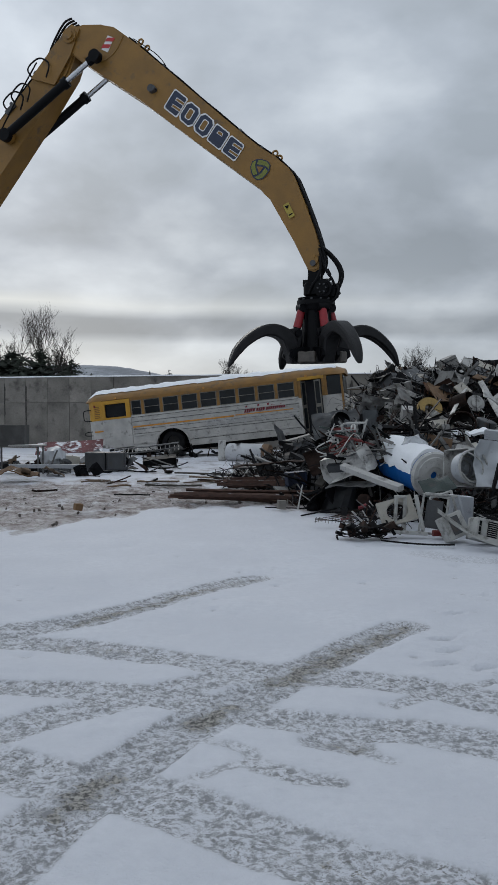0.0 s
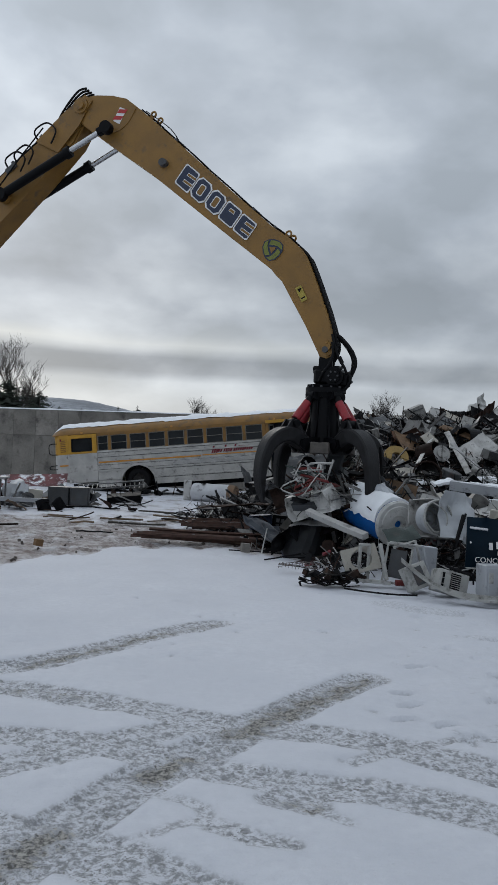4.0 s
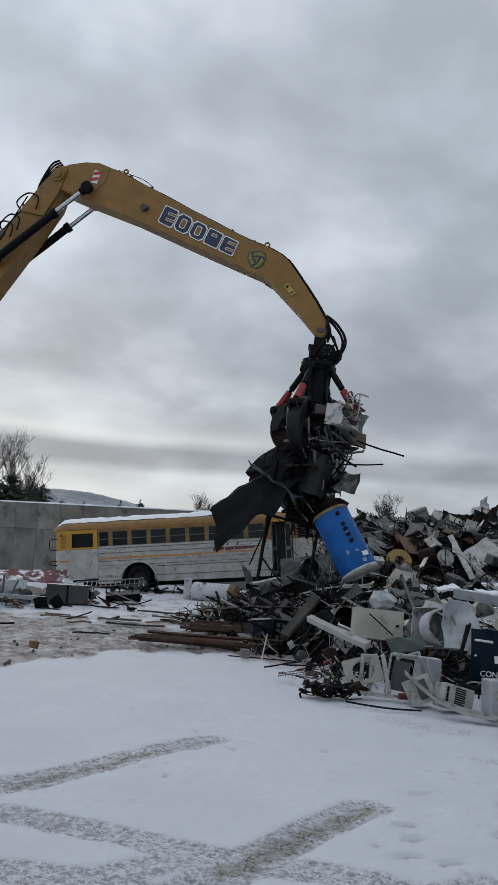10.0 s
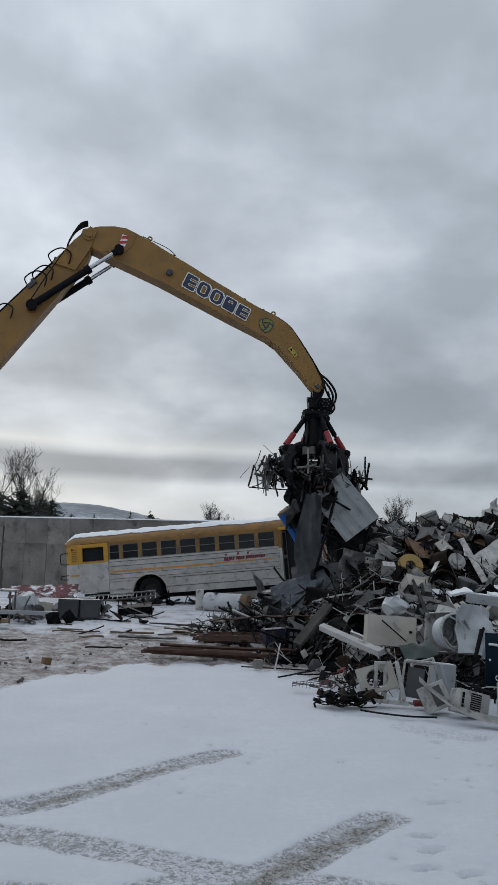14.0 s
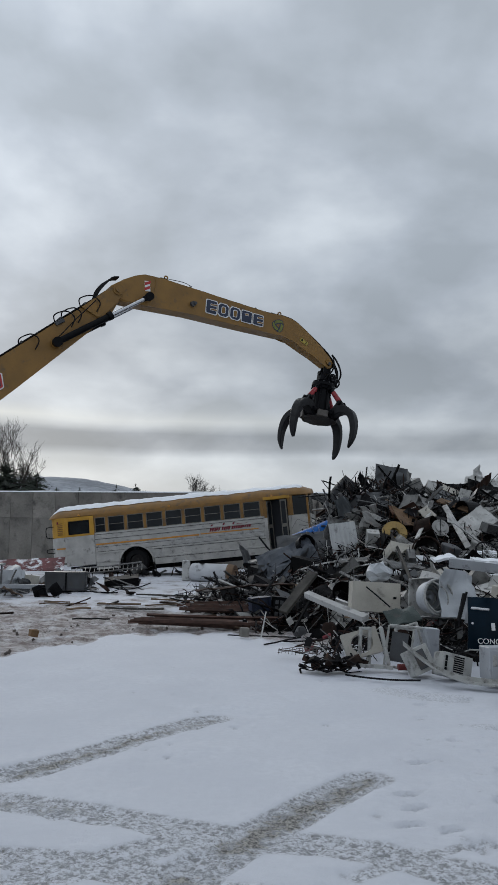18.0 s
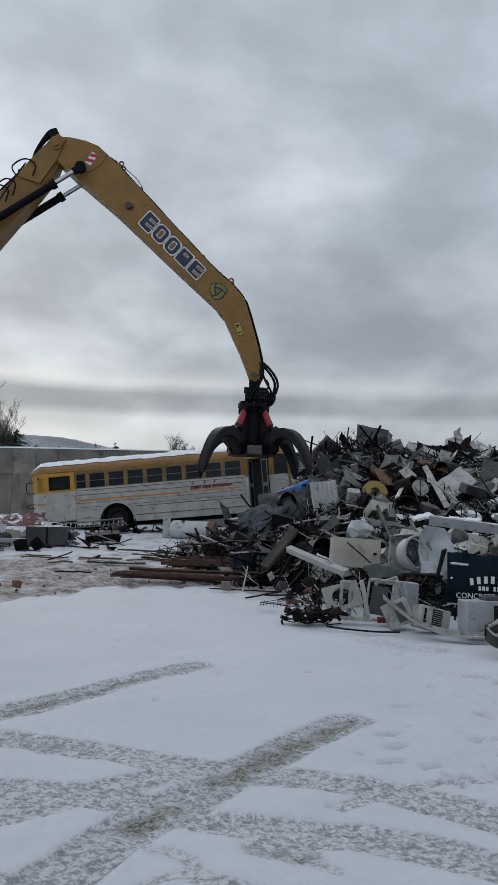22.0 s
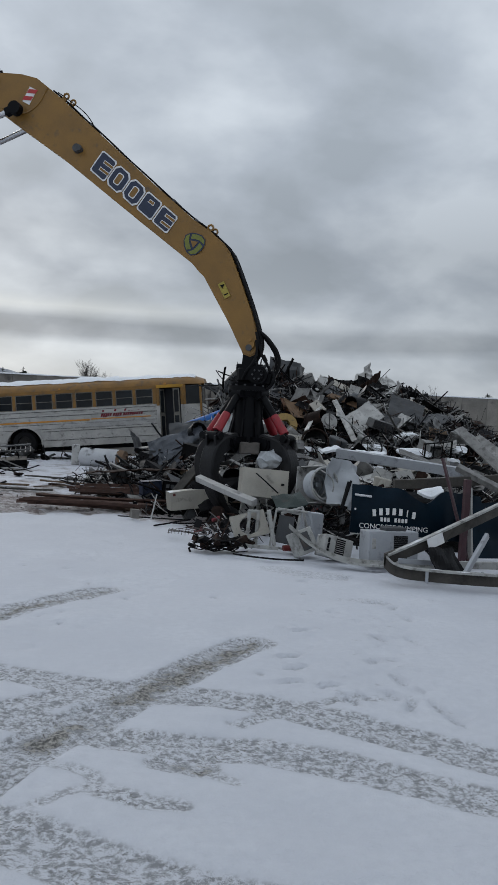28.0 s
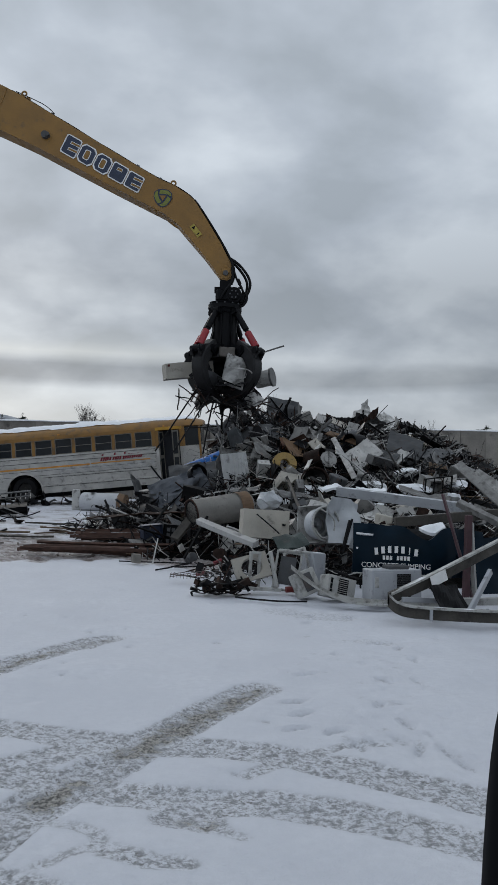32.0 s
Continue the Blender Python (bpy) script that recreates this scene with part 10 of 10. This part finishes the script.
    for k, (x, y, z, s) in enumerate(((9.0, 24.0, 2.5, 0.8), (7.9, 19.8, 1.5, 0.7), (5.5, 17.6, 1.05, 0.6))):
        o = thing("white_oven", "dented white oven shell on the heap", "appliance", "ovens on the heap", pose(x, y, z, 20 * k, 15 - 12 * k, 35 * k))
        part("body", dented_box(0.62 * s, 0.6 * s, 0.85 * s, 960 + k, 0.06), F_PALE, o)
        bm = bmesh.new(); box(bm, 0.5 * s, 0.02, 0.06 * s, pose(0, -0.31 * s, 0.34 * s), bevel=0.006); part("control_panel", bm, S_DARK, o)
    # things that stand out on the upper heap
    for k, (x, y, z, w, h, a, m_, rx, ry, rz) in enumerate(((8.8, 27.0, 3.75, 0.9, 0.6, 0.9, S_ENAMEL, 70, 20, 10), (9.2, 27.1, 3.55, 0.8, 0.5, 0.9, S_ENAMEL, 50, -35, 30), (8.5, 26.9, 3.95, 0.5, 0.35, 0.9, S_ENAMEL, 60, 50, 0), (9.75, 26.0, 3.25, 0.8, 0.6, 0.7, S_ENAMEL, 50, 25, 20),
                                                             (10.2, 25.6, 2.9, 0.8, 0.5, 0.8, S_GALV, 40, -20, 60), (8.38, 23.0, 2.45, 0.7, 0.5, 0.5, F_PALE, 50, -30, 10), (7.15, 22.5, 2.1, 0.9, 0.36, 0.3, S_ENAMEL, 40, -32, 15), (9.3, 22.0, 2.1, 0.9, 0.6, 0.5, S_GALV, 40, 20, 0))):
        o = thing("bent_sheet", "crumpled white sheet metal on the upper heap", "scrap metal", "sheets on the heap", pose(x, y, z, rx, ry, rz))
        part("sheet", crumpled(w, h, a, 1100 + k, 9, 0.012), m_, o)
    for k in range(7):
        o = thing("rusty_corrugated_sheet", "dark rusty corrugated sheet folded on the heap", "metal sheet", "rusty sheets on the heap", pose(7.3 + 0.16 * k, 26.2 - 0.1 * k, 3.15 + 0.09 * (k % 3), 60 + 6 * k, 25 - 12 * k, 15 * k))
        part("sheet", crumpled(1.3, 0.7, 0.5, 1120 + k, 6, 0.012, 9), S_RUST if k % 2 else S_DARK, o)
    for a, b, w, h, m_, nm, lab in (((6.42, 23.3, 2.84), (6.18, 20.3, 1.72), 0.15, 0.03, S_ENAMEL, "white_board", "long white trim board leaning on the heap"), ((5.93, 23.0, 2.66), (5.14, 21.25, 1.92), 0.13, 0.03, S_ENAMEL, "white_board", "white trim board leaning on the heap"), ((6.40, 23.85, 3.02), (7.22, 22.45, 2.58), 0.22, 0.04, CARD, "tan_plank", "tan wooden plank lying on the heap"), ((4.56, 21.6, 2.02), (4.16, 17.6, 1.02), 0.07, 0.05, S_DARK, "dark_post", "long dark steel post leaning on the heap"),
                                    ((5.0, 21.5, 1.9), (5.5, 19.6, 1.35), 0.09, 0.05, S_DARK, "dark_beam", "dark steel beam leaning on the heap"), ((4.55, 21.8, 1.9), (4.4, 20.6, 1.2), 0.10, 0.03, S_ENAMEL, "white_board", "white trim board leaning on the heap")):
        beam_between(nm, lab, "board", a, b, w, h, m_, 25)
    o = thing("folded_white_sheet", "folded white enamelled sheet lying open on the heap", "metal sheet", m=pose(6.88, 21.9, 2.34, 52, -36, 12))
    part("sheet", crumpled(0.95, 0.62, 0.22, 1601, 8, 0.012), S_ENAMEL, o)
    bm = bmesh.new(); box(bm, 0.9, 0.02, 0.26, pose(0, -0.31, -0.12, 0, 3, 0), bevel=0.005); part("folded_side", bm, F_PALE, o)
    o = thing("grey_fixture", "long grey metal light fixture lying on the heap", "fixture", m=pose(7.27, 21.5, 2.16, 14, 12, 16))
    part("body", dented_box(0.75, 0.34, 0.24, 1602, 0.02), S_GALV, o)
    for k in range(5):
        bm = bmesh.new(); box(bm, 0.6, 0.012, 0.012, pose(0, -0.18, -0.08 + 0.04 * k)); part("rib", bm, S_GREY, o)
    o = thing("charred_duct", "charred round duct open towards the yard", "duct", m=pose(5.14, 20.25, 1.56, 70, 10, -18))
    bm = bmesh.new(); cyl(bm, 0.33, 0.30, 0.55, None, 26, False); part("shell", bm, S_RUST, o)
    bm = bmesh.new(); cyl(bm, 0.30, 0.27, 0.53, None, 26, False); part("lining", bm, BLACK, o, "sooty lining")
    bm = bmesh.new(); tube(bm, [(0.33 * math.cos(math.pi * k / 14), 0.33 * math.sin(math.pi * k / 14), 0.275) for k in range(29)], 0.022, 6); part("rim", bm, S_RUST, o, "burnt rim")
    for k, (x, y, z, w, h) in enumerate(((6.47, 19.95, 1.52, 0.85, 0.45), (7.5, 19.6, 1.48, 0.8, 0.45), (8.75, 20.05, 1.60, 0.7, 0.45))):
        bm = bmesh.new()
        for v in bmesh.ops.create_icosphere(bm, subdivisions=4, radius=0.5)["verts"]:
            v.co += noise.noise_vector(v.co * 2.4 + Vector((k * 5.3, 2, 0))) * 0.2 + noise.noise_vector(v.co * 6.0 + Vector((k, 7, 0))) * 0.06
            v.co = Vector((v.co.x * w, v.co.y * h, max(-0.12, v.co.z * 0.26)))
        tagged(part("snow_heap", bm, SNOWCAP, None, smooth=True, m=pose(x, y, z, 10, 4 - 3 * k, 8 * k - 10)), "thick lump of lying snow on the scrap", "snow", "snow patches", "stuff")
    o = thing("pale_casing_sheet", "pale dented casing tipped on the upper heap", "metal sheet", m=pose(8.33, 22.6, 2.66, 56, 18, -10))
    part("sheet", crumpled(1.0, 0.72, 0.16, 1604, 8, 0.012), S_GREY, o)
    bm = bmesh.new(); box(bm, 0.95, 0.03, 0.10, pose(0, -0.35, -0.04), bevel=0.006); part("folded_edge", bm, S_GALV, o)
    o = thing("black_machine", "black machine block with a pale face on the skyline", "machine part", m=pose(9.25, 25.2, 3.05, 12, 16, -14))
    part("body", dented_box(0.62, 0.5, 0.75, 1605, 0.05, False), S_DARK, o)
    bm = bmesh.new(); box(bm, 0.34, 0.02, 0.26, pose(-0.1, -0.27, -0.18, 0, 8, 0), bevel=0.008); part("face_plate", bm, F_PALE, o, "pale face plate")
    for k in range(4):
        bm = bmesh.new(); tube(bm, curve_pts([(-0.2 + 0.12 * k, -0.2, 0.36), (-0.3 + 0.15 * k, -0.3, 0.5), (-0.1 + 0.1 * k, -0.36, 0.3)], 10), 0.015, 5); part("cable", bm, RUBBER, o)
    o = thing("round_white_pan", "round white enamelled pan standing on edge in the heap", "pan", m=pose(5.91, 21.85, 2.20, 68, 14, 0))
    bm = bmesh.new(); cyl(bm, 0.23, 0.23, 0.03, None, 26); cyl(bm, 0.15, 0.13, 0.05, pose(0, 0, 0.03), 22); part("body", bm, S_ENAMEL, o, smooth=True)
    o = thing("crushed_car_front", "crushed pale car front with a dark round opening", "car part", m=pose(2.68, 22.9, 1.72, 62, 8, 14))
    part("skin", crumpled(1.55, 0.95, 0.5, 1607, 14, 0.015), S_GREY, o)
    part("wing", crumpled(0.8, 0.6, 0.45, 1608, 9, 0.015), S_GALV, o, "", pose(0.6, 0.45, 0.12, 20, 30, 10))
    bm = bmesh.new(); cyl(bm, 0.26, 0.24, 0.22, pose(-0.25, -0.1, 0.12), 24, False); cyl(bm, 0.235, 0.235, 0.02, pose(-0.25, -0.1, 0.05), 24); part("opening", bm, BLACK, o, "dark round opening")
    beam_between("dark_bar", "short dark steel bar leaning on the cream cabinet", "steel bar", (2.72, 14.95, 1.06), (3.12, 14.80, 0.72), 0.05, 0.02, S_DARK)
    beam_between("dark_bar", "short dark steel bar leaning on the cream cabinet", "steel bar", (4.05, 13.55, 1.05), (3.92, 13.45, 0.62), 0.05, 0.03, S_DARK)
    o = thing("bicycle_wheel", "spoked bicycle wheel lying on the heap", "wheel", m=pose(6.37, 19.5, 1.62, 60, 15, 0))
    bm = bmesh.new(); tube(bm, [(0.27 * math.cos(2 * math.pi * k / 28), 0.27 * math.sin(2 * math.pi * k / 28), 0) for k in range(29)], 0.02, 6); part("tyre", bm, RUBBER, o)
    for k in range(10):
        a = math.pi * k / 10
        bm = bmesh.new(); rod(bm, (0.26 * math.cos(a), 0.26 * math.sin(a), 0), (-0.26 * math.cos(a), -0.26 * math.sin(a), 0), 0.005, seg=4); part("spoke", bm, S_GALV, o)
    for k, (x, y, z, w, h) in enumerate(((5.86, 18.0, 1.42, 1.0, 0.5), (5.2, 19.0, 1.45, 0.9, 0.5), (7.2, 16.4, 1.25, 1.2, 0.5), (6.2, 13.4, 0.75, 1.0, 0.5))):
        ob = part("snow_heap", crumpled(w * 0.65, h * 0.45, 0.30, 1140 + k, 12, 0.06), SNOWCAP, None, smooth=True, m=pose(x, y, z, 8, 4, 25 * k))
        tagged(ob, "patch of lying snow on the scrap", "snow", "snow patches", "stuff")
    for k in range(9):
        x, y = r.uniform(2.9, 8.2), r.uniform(16.8, 22.0)
        w, h = r.uniform(0.3, 0.7), r.uniform(0.25, 0.4)
        bm = bmesh.new()
        vs = bmesh.ops.create_icosphere(bm, subdivisions=3, radius=0.5)["verts"]
        for v in vs:
            v.co += noise.noise_vector(v.co * 2.6 + Vector((k * 3.1, 0, 0))) * 0.16
            v.co = Vector((v.co.x * w, v.co.y * h, max(-0.12, v.co.z * 0.34)))
        ob = part("snow_heap", bm, SNOWCAP, None, smooth=True, m=pose(x, y, pile_z(x, y) + r.uniform(0.0, 0.07), r.gauss(16, 6), r.gauss(0, 6), r.uniform(-30, 30)))
        tagged(ob, "patch of lying snow on the scrap", "snow", "snow patches", "stuff")
    o = thing("louvred_unit", "grey louvred appliance leaning on the skyline of the heap", "appliance", m=pose(6.54, 27.3, 3.35, 0, -22, 20))
    part("body", dented_box(0.62, 0.3, 0.95, 1150, 0.03, False), F_PALE, o)
    for k in range(7):
        bm = bmesh.new(); box(bm, 0.5, 0.02, 0.03, pose(0, -0.165, -0.36 + 0.12 * k)); part("louvre", bm, S_GREY, o)
    o = thing("round_white_tank", "dirty white round tank on the skyline of the heap", "tank", m=pose(7.05, 27.3, 3.38, 70, 12, 20))
    part("shell", dented_drum(0.34, 0.6, 1151, 0.05, 24), F_PALE, o, smooth=True)
    o = thing("painted_panel", "pale panel with a dark edge standing on the snow", "board", m=pose(4.40, 8.0, ground_z(4.2, 8), 0, 4, 20))
    bm = bmesh.new(); box(bm, 0.5, 0.03, 0.48, pose(0, 0, 0.25), bevel=0.006); part("board", bm, GRIME_WHITE, o)
    bm = bmesh.new(); box(bm, 0.035, 0.05, 0.5, pose(-0.262, 0, 0.25), bevel=0.006); part("edge_strip", bm, RUBBER, o, "dark edge strip")
    for k, (x, y, z) in enumerate(((2.75, 17.9, 0.66), (5.6, 22.0, 2.2), (4.9, 24.6, 2.7), (7.0, 23.0, 2.7))):
        o = thing("round_duct", "dark round metal duct in the heap", "duct", "ducts in the heap", pose(x, y, z, 60 + 10 * k, 20 * k, 40 * k))
        bm = bmesh.new(); cyl(bm, 0.27, 0.25, 0.5, None, 22, False); cyl(bm, 0.25, 0.23, 0.5, None, 22, False); part("duct", bm, [S_DARK, S_RUST, S_GALV, S_DARK][k], o)
    # left: grey locker, bed spring frame, boxes, bags
    o = thing("grey_locker", "grey two-door steel locker lying on its side", "locker", m=pose(-4.50, 26.2, ground_z(-4, 26) + 0.02, 0, 0, 4))
    part("body", dented_box(1.22, 0.6, 0.56, 971, 0.015, False), S_GREY, o, "", pose(0, 0, 0.29))
    bm = bmesh.new(); box(bm, 0.05, 0.02, 0.54, pose(0.02, -0.31, 0.29)); part("door_gap", bm, BLACK, o)
    bm = bmesh.new(); box(bm, 0.52, 0.015, 0.5, pose(-0.30, -0.31, 0.29), bevel=0.006); part("door", bm, S_GREY, o)
    bm = bmesh.new(); box(bm, 0.50, 0.015, 0.5, pose(0.33, -0.31, 0.29), bevel=0.006); part("door", bm, S_GREY, o)
    o = thing("bed_frame", "bent metal bed spring frame leaning on scrap", "bed frame", m=pose(-3.5, 28.4, 0.75, 8, -4, 4))
    for y in (-0.5, 0.5):
        bm = bmesh.new(); tube(bm, [(-1.1, y, 0), (0, y, 0.03), (1.1, y, 0.1)], 0.03, 6); part("rail", bm, S_GALV, o)
    for i in range(15):
        bm = bmesh.new(); tube(bm, [(-1.1 + 0.157 * i, -0.5, 0.01), (-1.1 + 0.157 * i, 0, -0.04), (-1.1 + 0.157 * i, 0.5, 0.02)], 0.014, 5); part("slat", bm, S_GALV, o)
    for i in range(5):
        bm = bmesh.new(); tube(bm, [(-1.0 + 0.45 * i, -0.5, -0.45), (-0.9 + 0.4 * i, -0.5, 0.02)], 0.018, 5); part("leg", bm, S_DARK, o)
    o = thing("dark_tray", "dark steel tray lying in the snow", "tray", m=pose(-3.0, 27.9, ground_z(-3, 28) + 0.2, 10, -6, 5))
    part("tray", dented_box(1.1, 0.6, 0.22, 975, 0.03), S_DARK, o)
    o = thing("dark_sheet", "grey steel sheet leaning on the locker", "metal sheet", m=pose(-5.2, 27.3, 0.45, 30, -25, 30))
    part("sheet", crumpled(1.0, 0.7, 0.2, 976, 6, 0.015), S_GREY, o)
    o = thing("dark_stove", "rusty dark steel box on a broken frame", "box", m=pose(-7.05, 24.8, 1.30, 0, 0, 3))
    part("body", dented_box(0.9, 0.7, 0.62, 977, 0.02, False), mat("dark_grey_box", (0.07, 0.07, 0.07), 0.7, var=0.4, rust=0.3, dirt=0.4, scale=3), o)
    o = thing("table_frame", "broken metal table frame full of scrap", "table", m=pose(-6.75, 24.8, ground_z(-7, 24.8)))
    for x in (-0.7, 0.55):
        for y in (-0.3, 0.3):
            bm = bmesh.new(); rod(bm, (x, y, 0), (x, y, 0.84), 0.03, seg=6); part("leg", bm, S_GALV, o)
    bm = bmesh.new(); box(bm, 1.4, 0.7, 0.06, pose(-0.05, 0, 0.87), bevel=0.01); part("top", bm, S_ENAMEL, o)
    o = thing("white_bag", "large white plastic bag beside the box", "bag", m=pose(-6.05, 25.8, 0.5))
    bm = bmesh.new(); bmesh.ops.create_icosphere(bm, subdivisions=3, radius=0.42)
    for v in bm.verts:
        v.co += noise.noise_vector(v.co * 4.0 + Vector((8, 1, 2))) * 0.2; v.co.x *= 0.95; v.co.z *= 0.95
    part("bag", bm, PLASTIC, o, smooth=True)
    o = thing("beige_can", "beige square metal can in the snow", "can", m=pose(-5.6, 26.3, ground_z(-5.6, 26.3) + 0.24, 0, 8, 20))
    part("can", dented_box(0.42, 0.36, 0.44, 978, 0.02, False), S_BEIGE, o)
    beam_between("steel_beam", "grey steel beam lying across the scrap", "steel beam", (-7.0, 24.3, 0.42), (-4.9, 24.9, 0.38), 0.12, 0.12, PALE_GREY)
    o = thing("brown_sack", "crumpled brown board lying on the snow", "board", m=pose(-6.25, 22.6, 0.42, 14, 8, 10))
    part("board", crumpled(1.1, 0.7, 0.5, 979, 9, 0.03), CARD, o)
    o = thing("red_skip_panel", "faded crimson skip panel dusted with snow by the wall", "skip", m=pose(-7.0, 32.5, 0.75, 52, 0, 3))
    part("panel", crumpled(2.6, 0.6, 0.15, 980, 8, 0.03), mat("faded_crimson", (0.16, 0.06, 0.062), 0.7, var=0.35, scale=2, dirt=0.3, snow=0.9), o)
    # dark clutter under the bus and round the locker
    for k in range(70):
        if k < 40:
            x = r.uniform(-3.6, 2.0); y = 34.2 - 0.18 * (x + 3) + r.uniform(-1.2, 0.6)
        else:
            x, y = r.uniform(-8.5, -2.4), r.uniform(24.5, 29.5)
        o = thing("dark_fragment", "dark scrap fragment lying in the dirty snow", "scrap metal", "fragments under the bus", pose(x, y, ground_z(x, y) + r.uniform(0.05, 0.2), r.gauss(0, 30), r.gauss(0, 30), r.uniform(0, 360)))
        part("piece", crumpled(r.uniform(0.3, 0.9), r.uniform(0.15, 0.45), 0.5, 1200 + k, 5, 0.02) if k % 3 else bent_pipe(r.uniform(0.7, 1.6), r.uniform(0.015, 0.03), 0.25, 1200 + k, 5), r.choice([S_DARK, S_DARK, S_RUST, S_GREY, F_PALE]), o)
    for k in range(26):
        x, y = r.uniform(-9.5, -4.2), r.uniform(22.5, 27.5)
        o = thing("scrap_fragment", "loose scrap fragment lying in the snow", "scrap metal", "fragments by the wall", pose(x, y, ground_z(x, y) + 0.12, r.gauss(0, 30), r.gauss(0, 30), r.uniform(0, 360)))
        part("sheet", crumpled(r.uniform(0.3, 0.8), r.uniform(0.2, 0.5), 0.6, 990 + k, 5, 0.02), r.choice([S_GREY, S_ENAMEL, S_DARK, S_DARK, S_WOOD, S_RUST]), o)
    # stones, clods and sticks on the churned ground
    o = thing("sandstone_block", "ochre sandstone block on the churned ground", "stone", m=pose(-3.24, 15.8, 0.10, 4, 8, 30))
    part("stone", dented_box(0.15, 0.13, 0.12, 981, 0.06, False), mat("ochre_stone", (0.17, 0.10, 0.05), 0.9, var=0.3, scale=9), o)
    o = thing("concrete_lump", "small grey concrete lump with a rod on snow", "stone", m=pose(0.62, 16.1, 0.12, 0, 3, 12))
    part("lump", dented_box(0.15, 0.14, 0.17, 982, 0.02, False), CONCRETE, o)
    bm = bmesh.new(); rod(bm, (-0.3, 0.1, -0.07), (1.0, -0.05, -0.05), 0.012, seg=6); part("rod", bm, S_DARK, o)
    CLOD = mat("dark_frozen_clod", (0.10, 0.085, 0.075), 0.9, var=0.4, scale=12)
    clods = [mesh_of("clod", dented_box(0.11, 0.07, 0.04, 983 + k, 0.06, False), CLOD) for k in range(4)]
    for k in range(60):
        x, y = r.uniform(-6.5, 1.0), r.uniform(13.2, 20)
        if y < float(np.interp(x, [p[0] for p in SLUSH_EDGE], [p[1] for p in SLUSH_EDGE])) + 0.3:
            continue
        ob = new("clod", r.choice(clods))
        ob.matrix_basis = pose(x, y, ground_z(x, y) + 0.005, r.uniform(0, 360), r.uniform(0, 360), 0) @ Matrix.Scale(r.uniform(0.2, 0.7), 4)
        tagged(ob, "small dark frozen clod on the churned ground", "clod", "clods on the ground")
    for k in range(22):
        x, y = r.uniform(-5.5, 0.8), r.uniform(16.5, 27)
        o = thing("stick", "thin dark stick lying on the ground", "stick", "sticks on the ground", pose(x, y, ground_z(x, y) + 0.03, 0, 0, r.gauss(0, 25)))
        part("rod", bent_pipe(r.uniform(0.4, 1.3), r.uniform(0.012, 0.03), 0.12, 1000 + k, 5), r.choice([S_DARK, S_RUST, S_WOOD]), o)
build_left_side()

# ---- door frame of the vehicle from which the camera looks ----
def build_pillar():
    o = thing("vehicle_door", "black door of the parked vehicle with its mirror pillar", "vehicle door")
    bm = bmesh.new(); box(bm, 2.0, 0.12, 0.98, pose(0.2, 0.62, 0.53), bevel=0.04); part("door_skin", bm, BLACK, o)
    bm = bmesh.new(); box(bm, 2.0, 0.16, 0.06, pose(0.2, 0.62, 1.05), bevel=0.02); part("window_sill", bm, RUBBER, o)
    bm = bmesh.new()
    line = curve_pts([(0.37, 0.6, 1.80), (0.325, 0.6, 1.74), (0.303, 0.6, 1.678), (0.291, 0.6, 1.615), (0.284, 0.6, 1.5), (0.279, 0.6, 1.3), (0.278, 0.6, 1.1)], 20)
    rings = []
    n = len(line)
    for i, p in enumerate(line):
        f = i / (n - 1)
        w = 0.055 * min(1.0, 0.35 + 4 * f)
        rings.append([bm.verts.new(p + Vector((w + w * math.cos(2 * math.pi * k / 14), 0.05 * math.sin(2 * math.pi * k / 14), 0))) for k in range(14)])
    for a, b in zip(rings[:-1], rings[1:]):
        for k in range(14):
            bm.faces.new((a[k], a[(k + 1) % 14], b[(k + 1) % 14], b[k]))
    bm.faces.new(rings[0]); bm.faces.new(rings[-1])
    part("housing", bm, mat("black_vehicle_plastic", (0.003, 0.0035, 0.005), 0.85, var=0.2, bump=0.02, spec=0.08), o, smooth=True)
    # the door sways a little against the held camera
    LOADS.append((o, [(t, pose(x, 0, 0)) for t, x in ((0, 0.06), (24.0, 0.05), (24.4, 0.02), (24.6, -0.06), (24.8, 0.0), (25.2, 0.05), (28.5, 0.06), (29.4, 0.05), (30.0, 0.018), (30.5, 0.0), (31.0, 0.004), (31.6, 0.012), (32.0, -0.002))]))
build_pillar()

def key_loads():
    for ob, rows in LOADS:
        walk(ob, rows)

def motions():
    key_machine()
    key_grapple()
    key_loads()
motions()
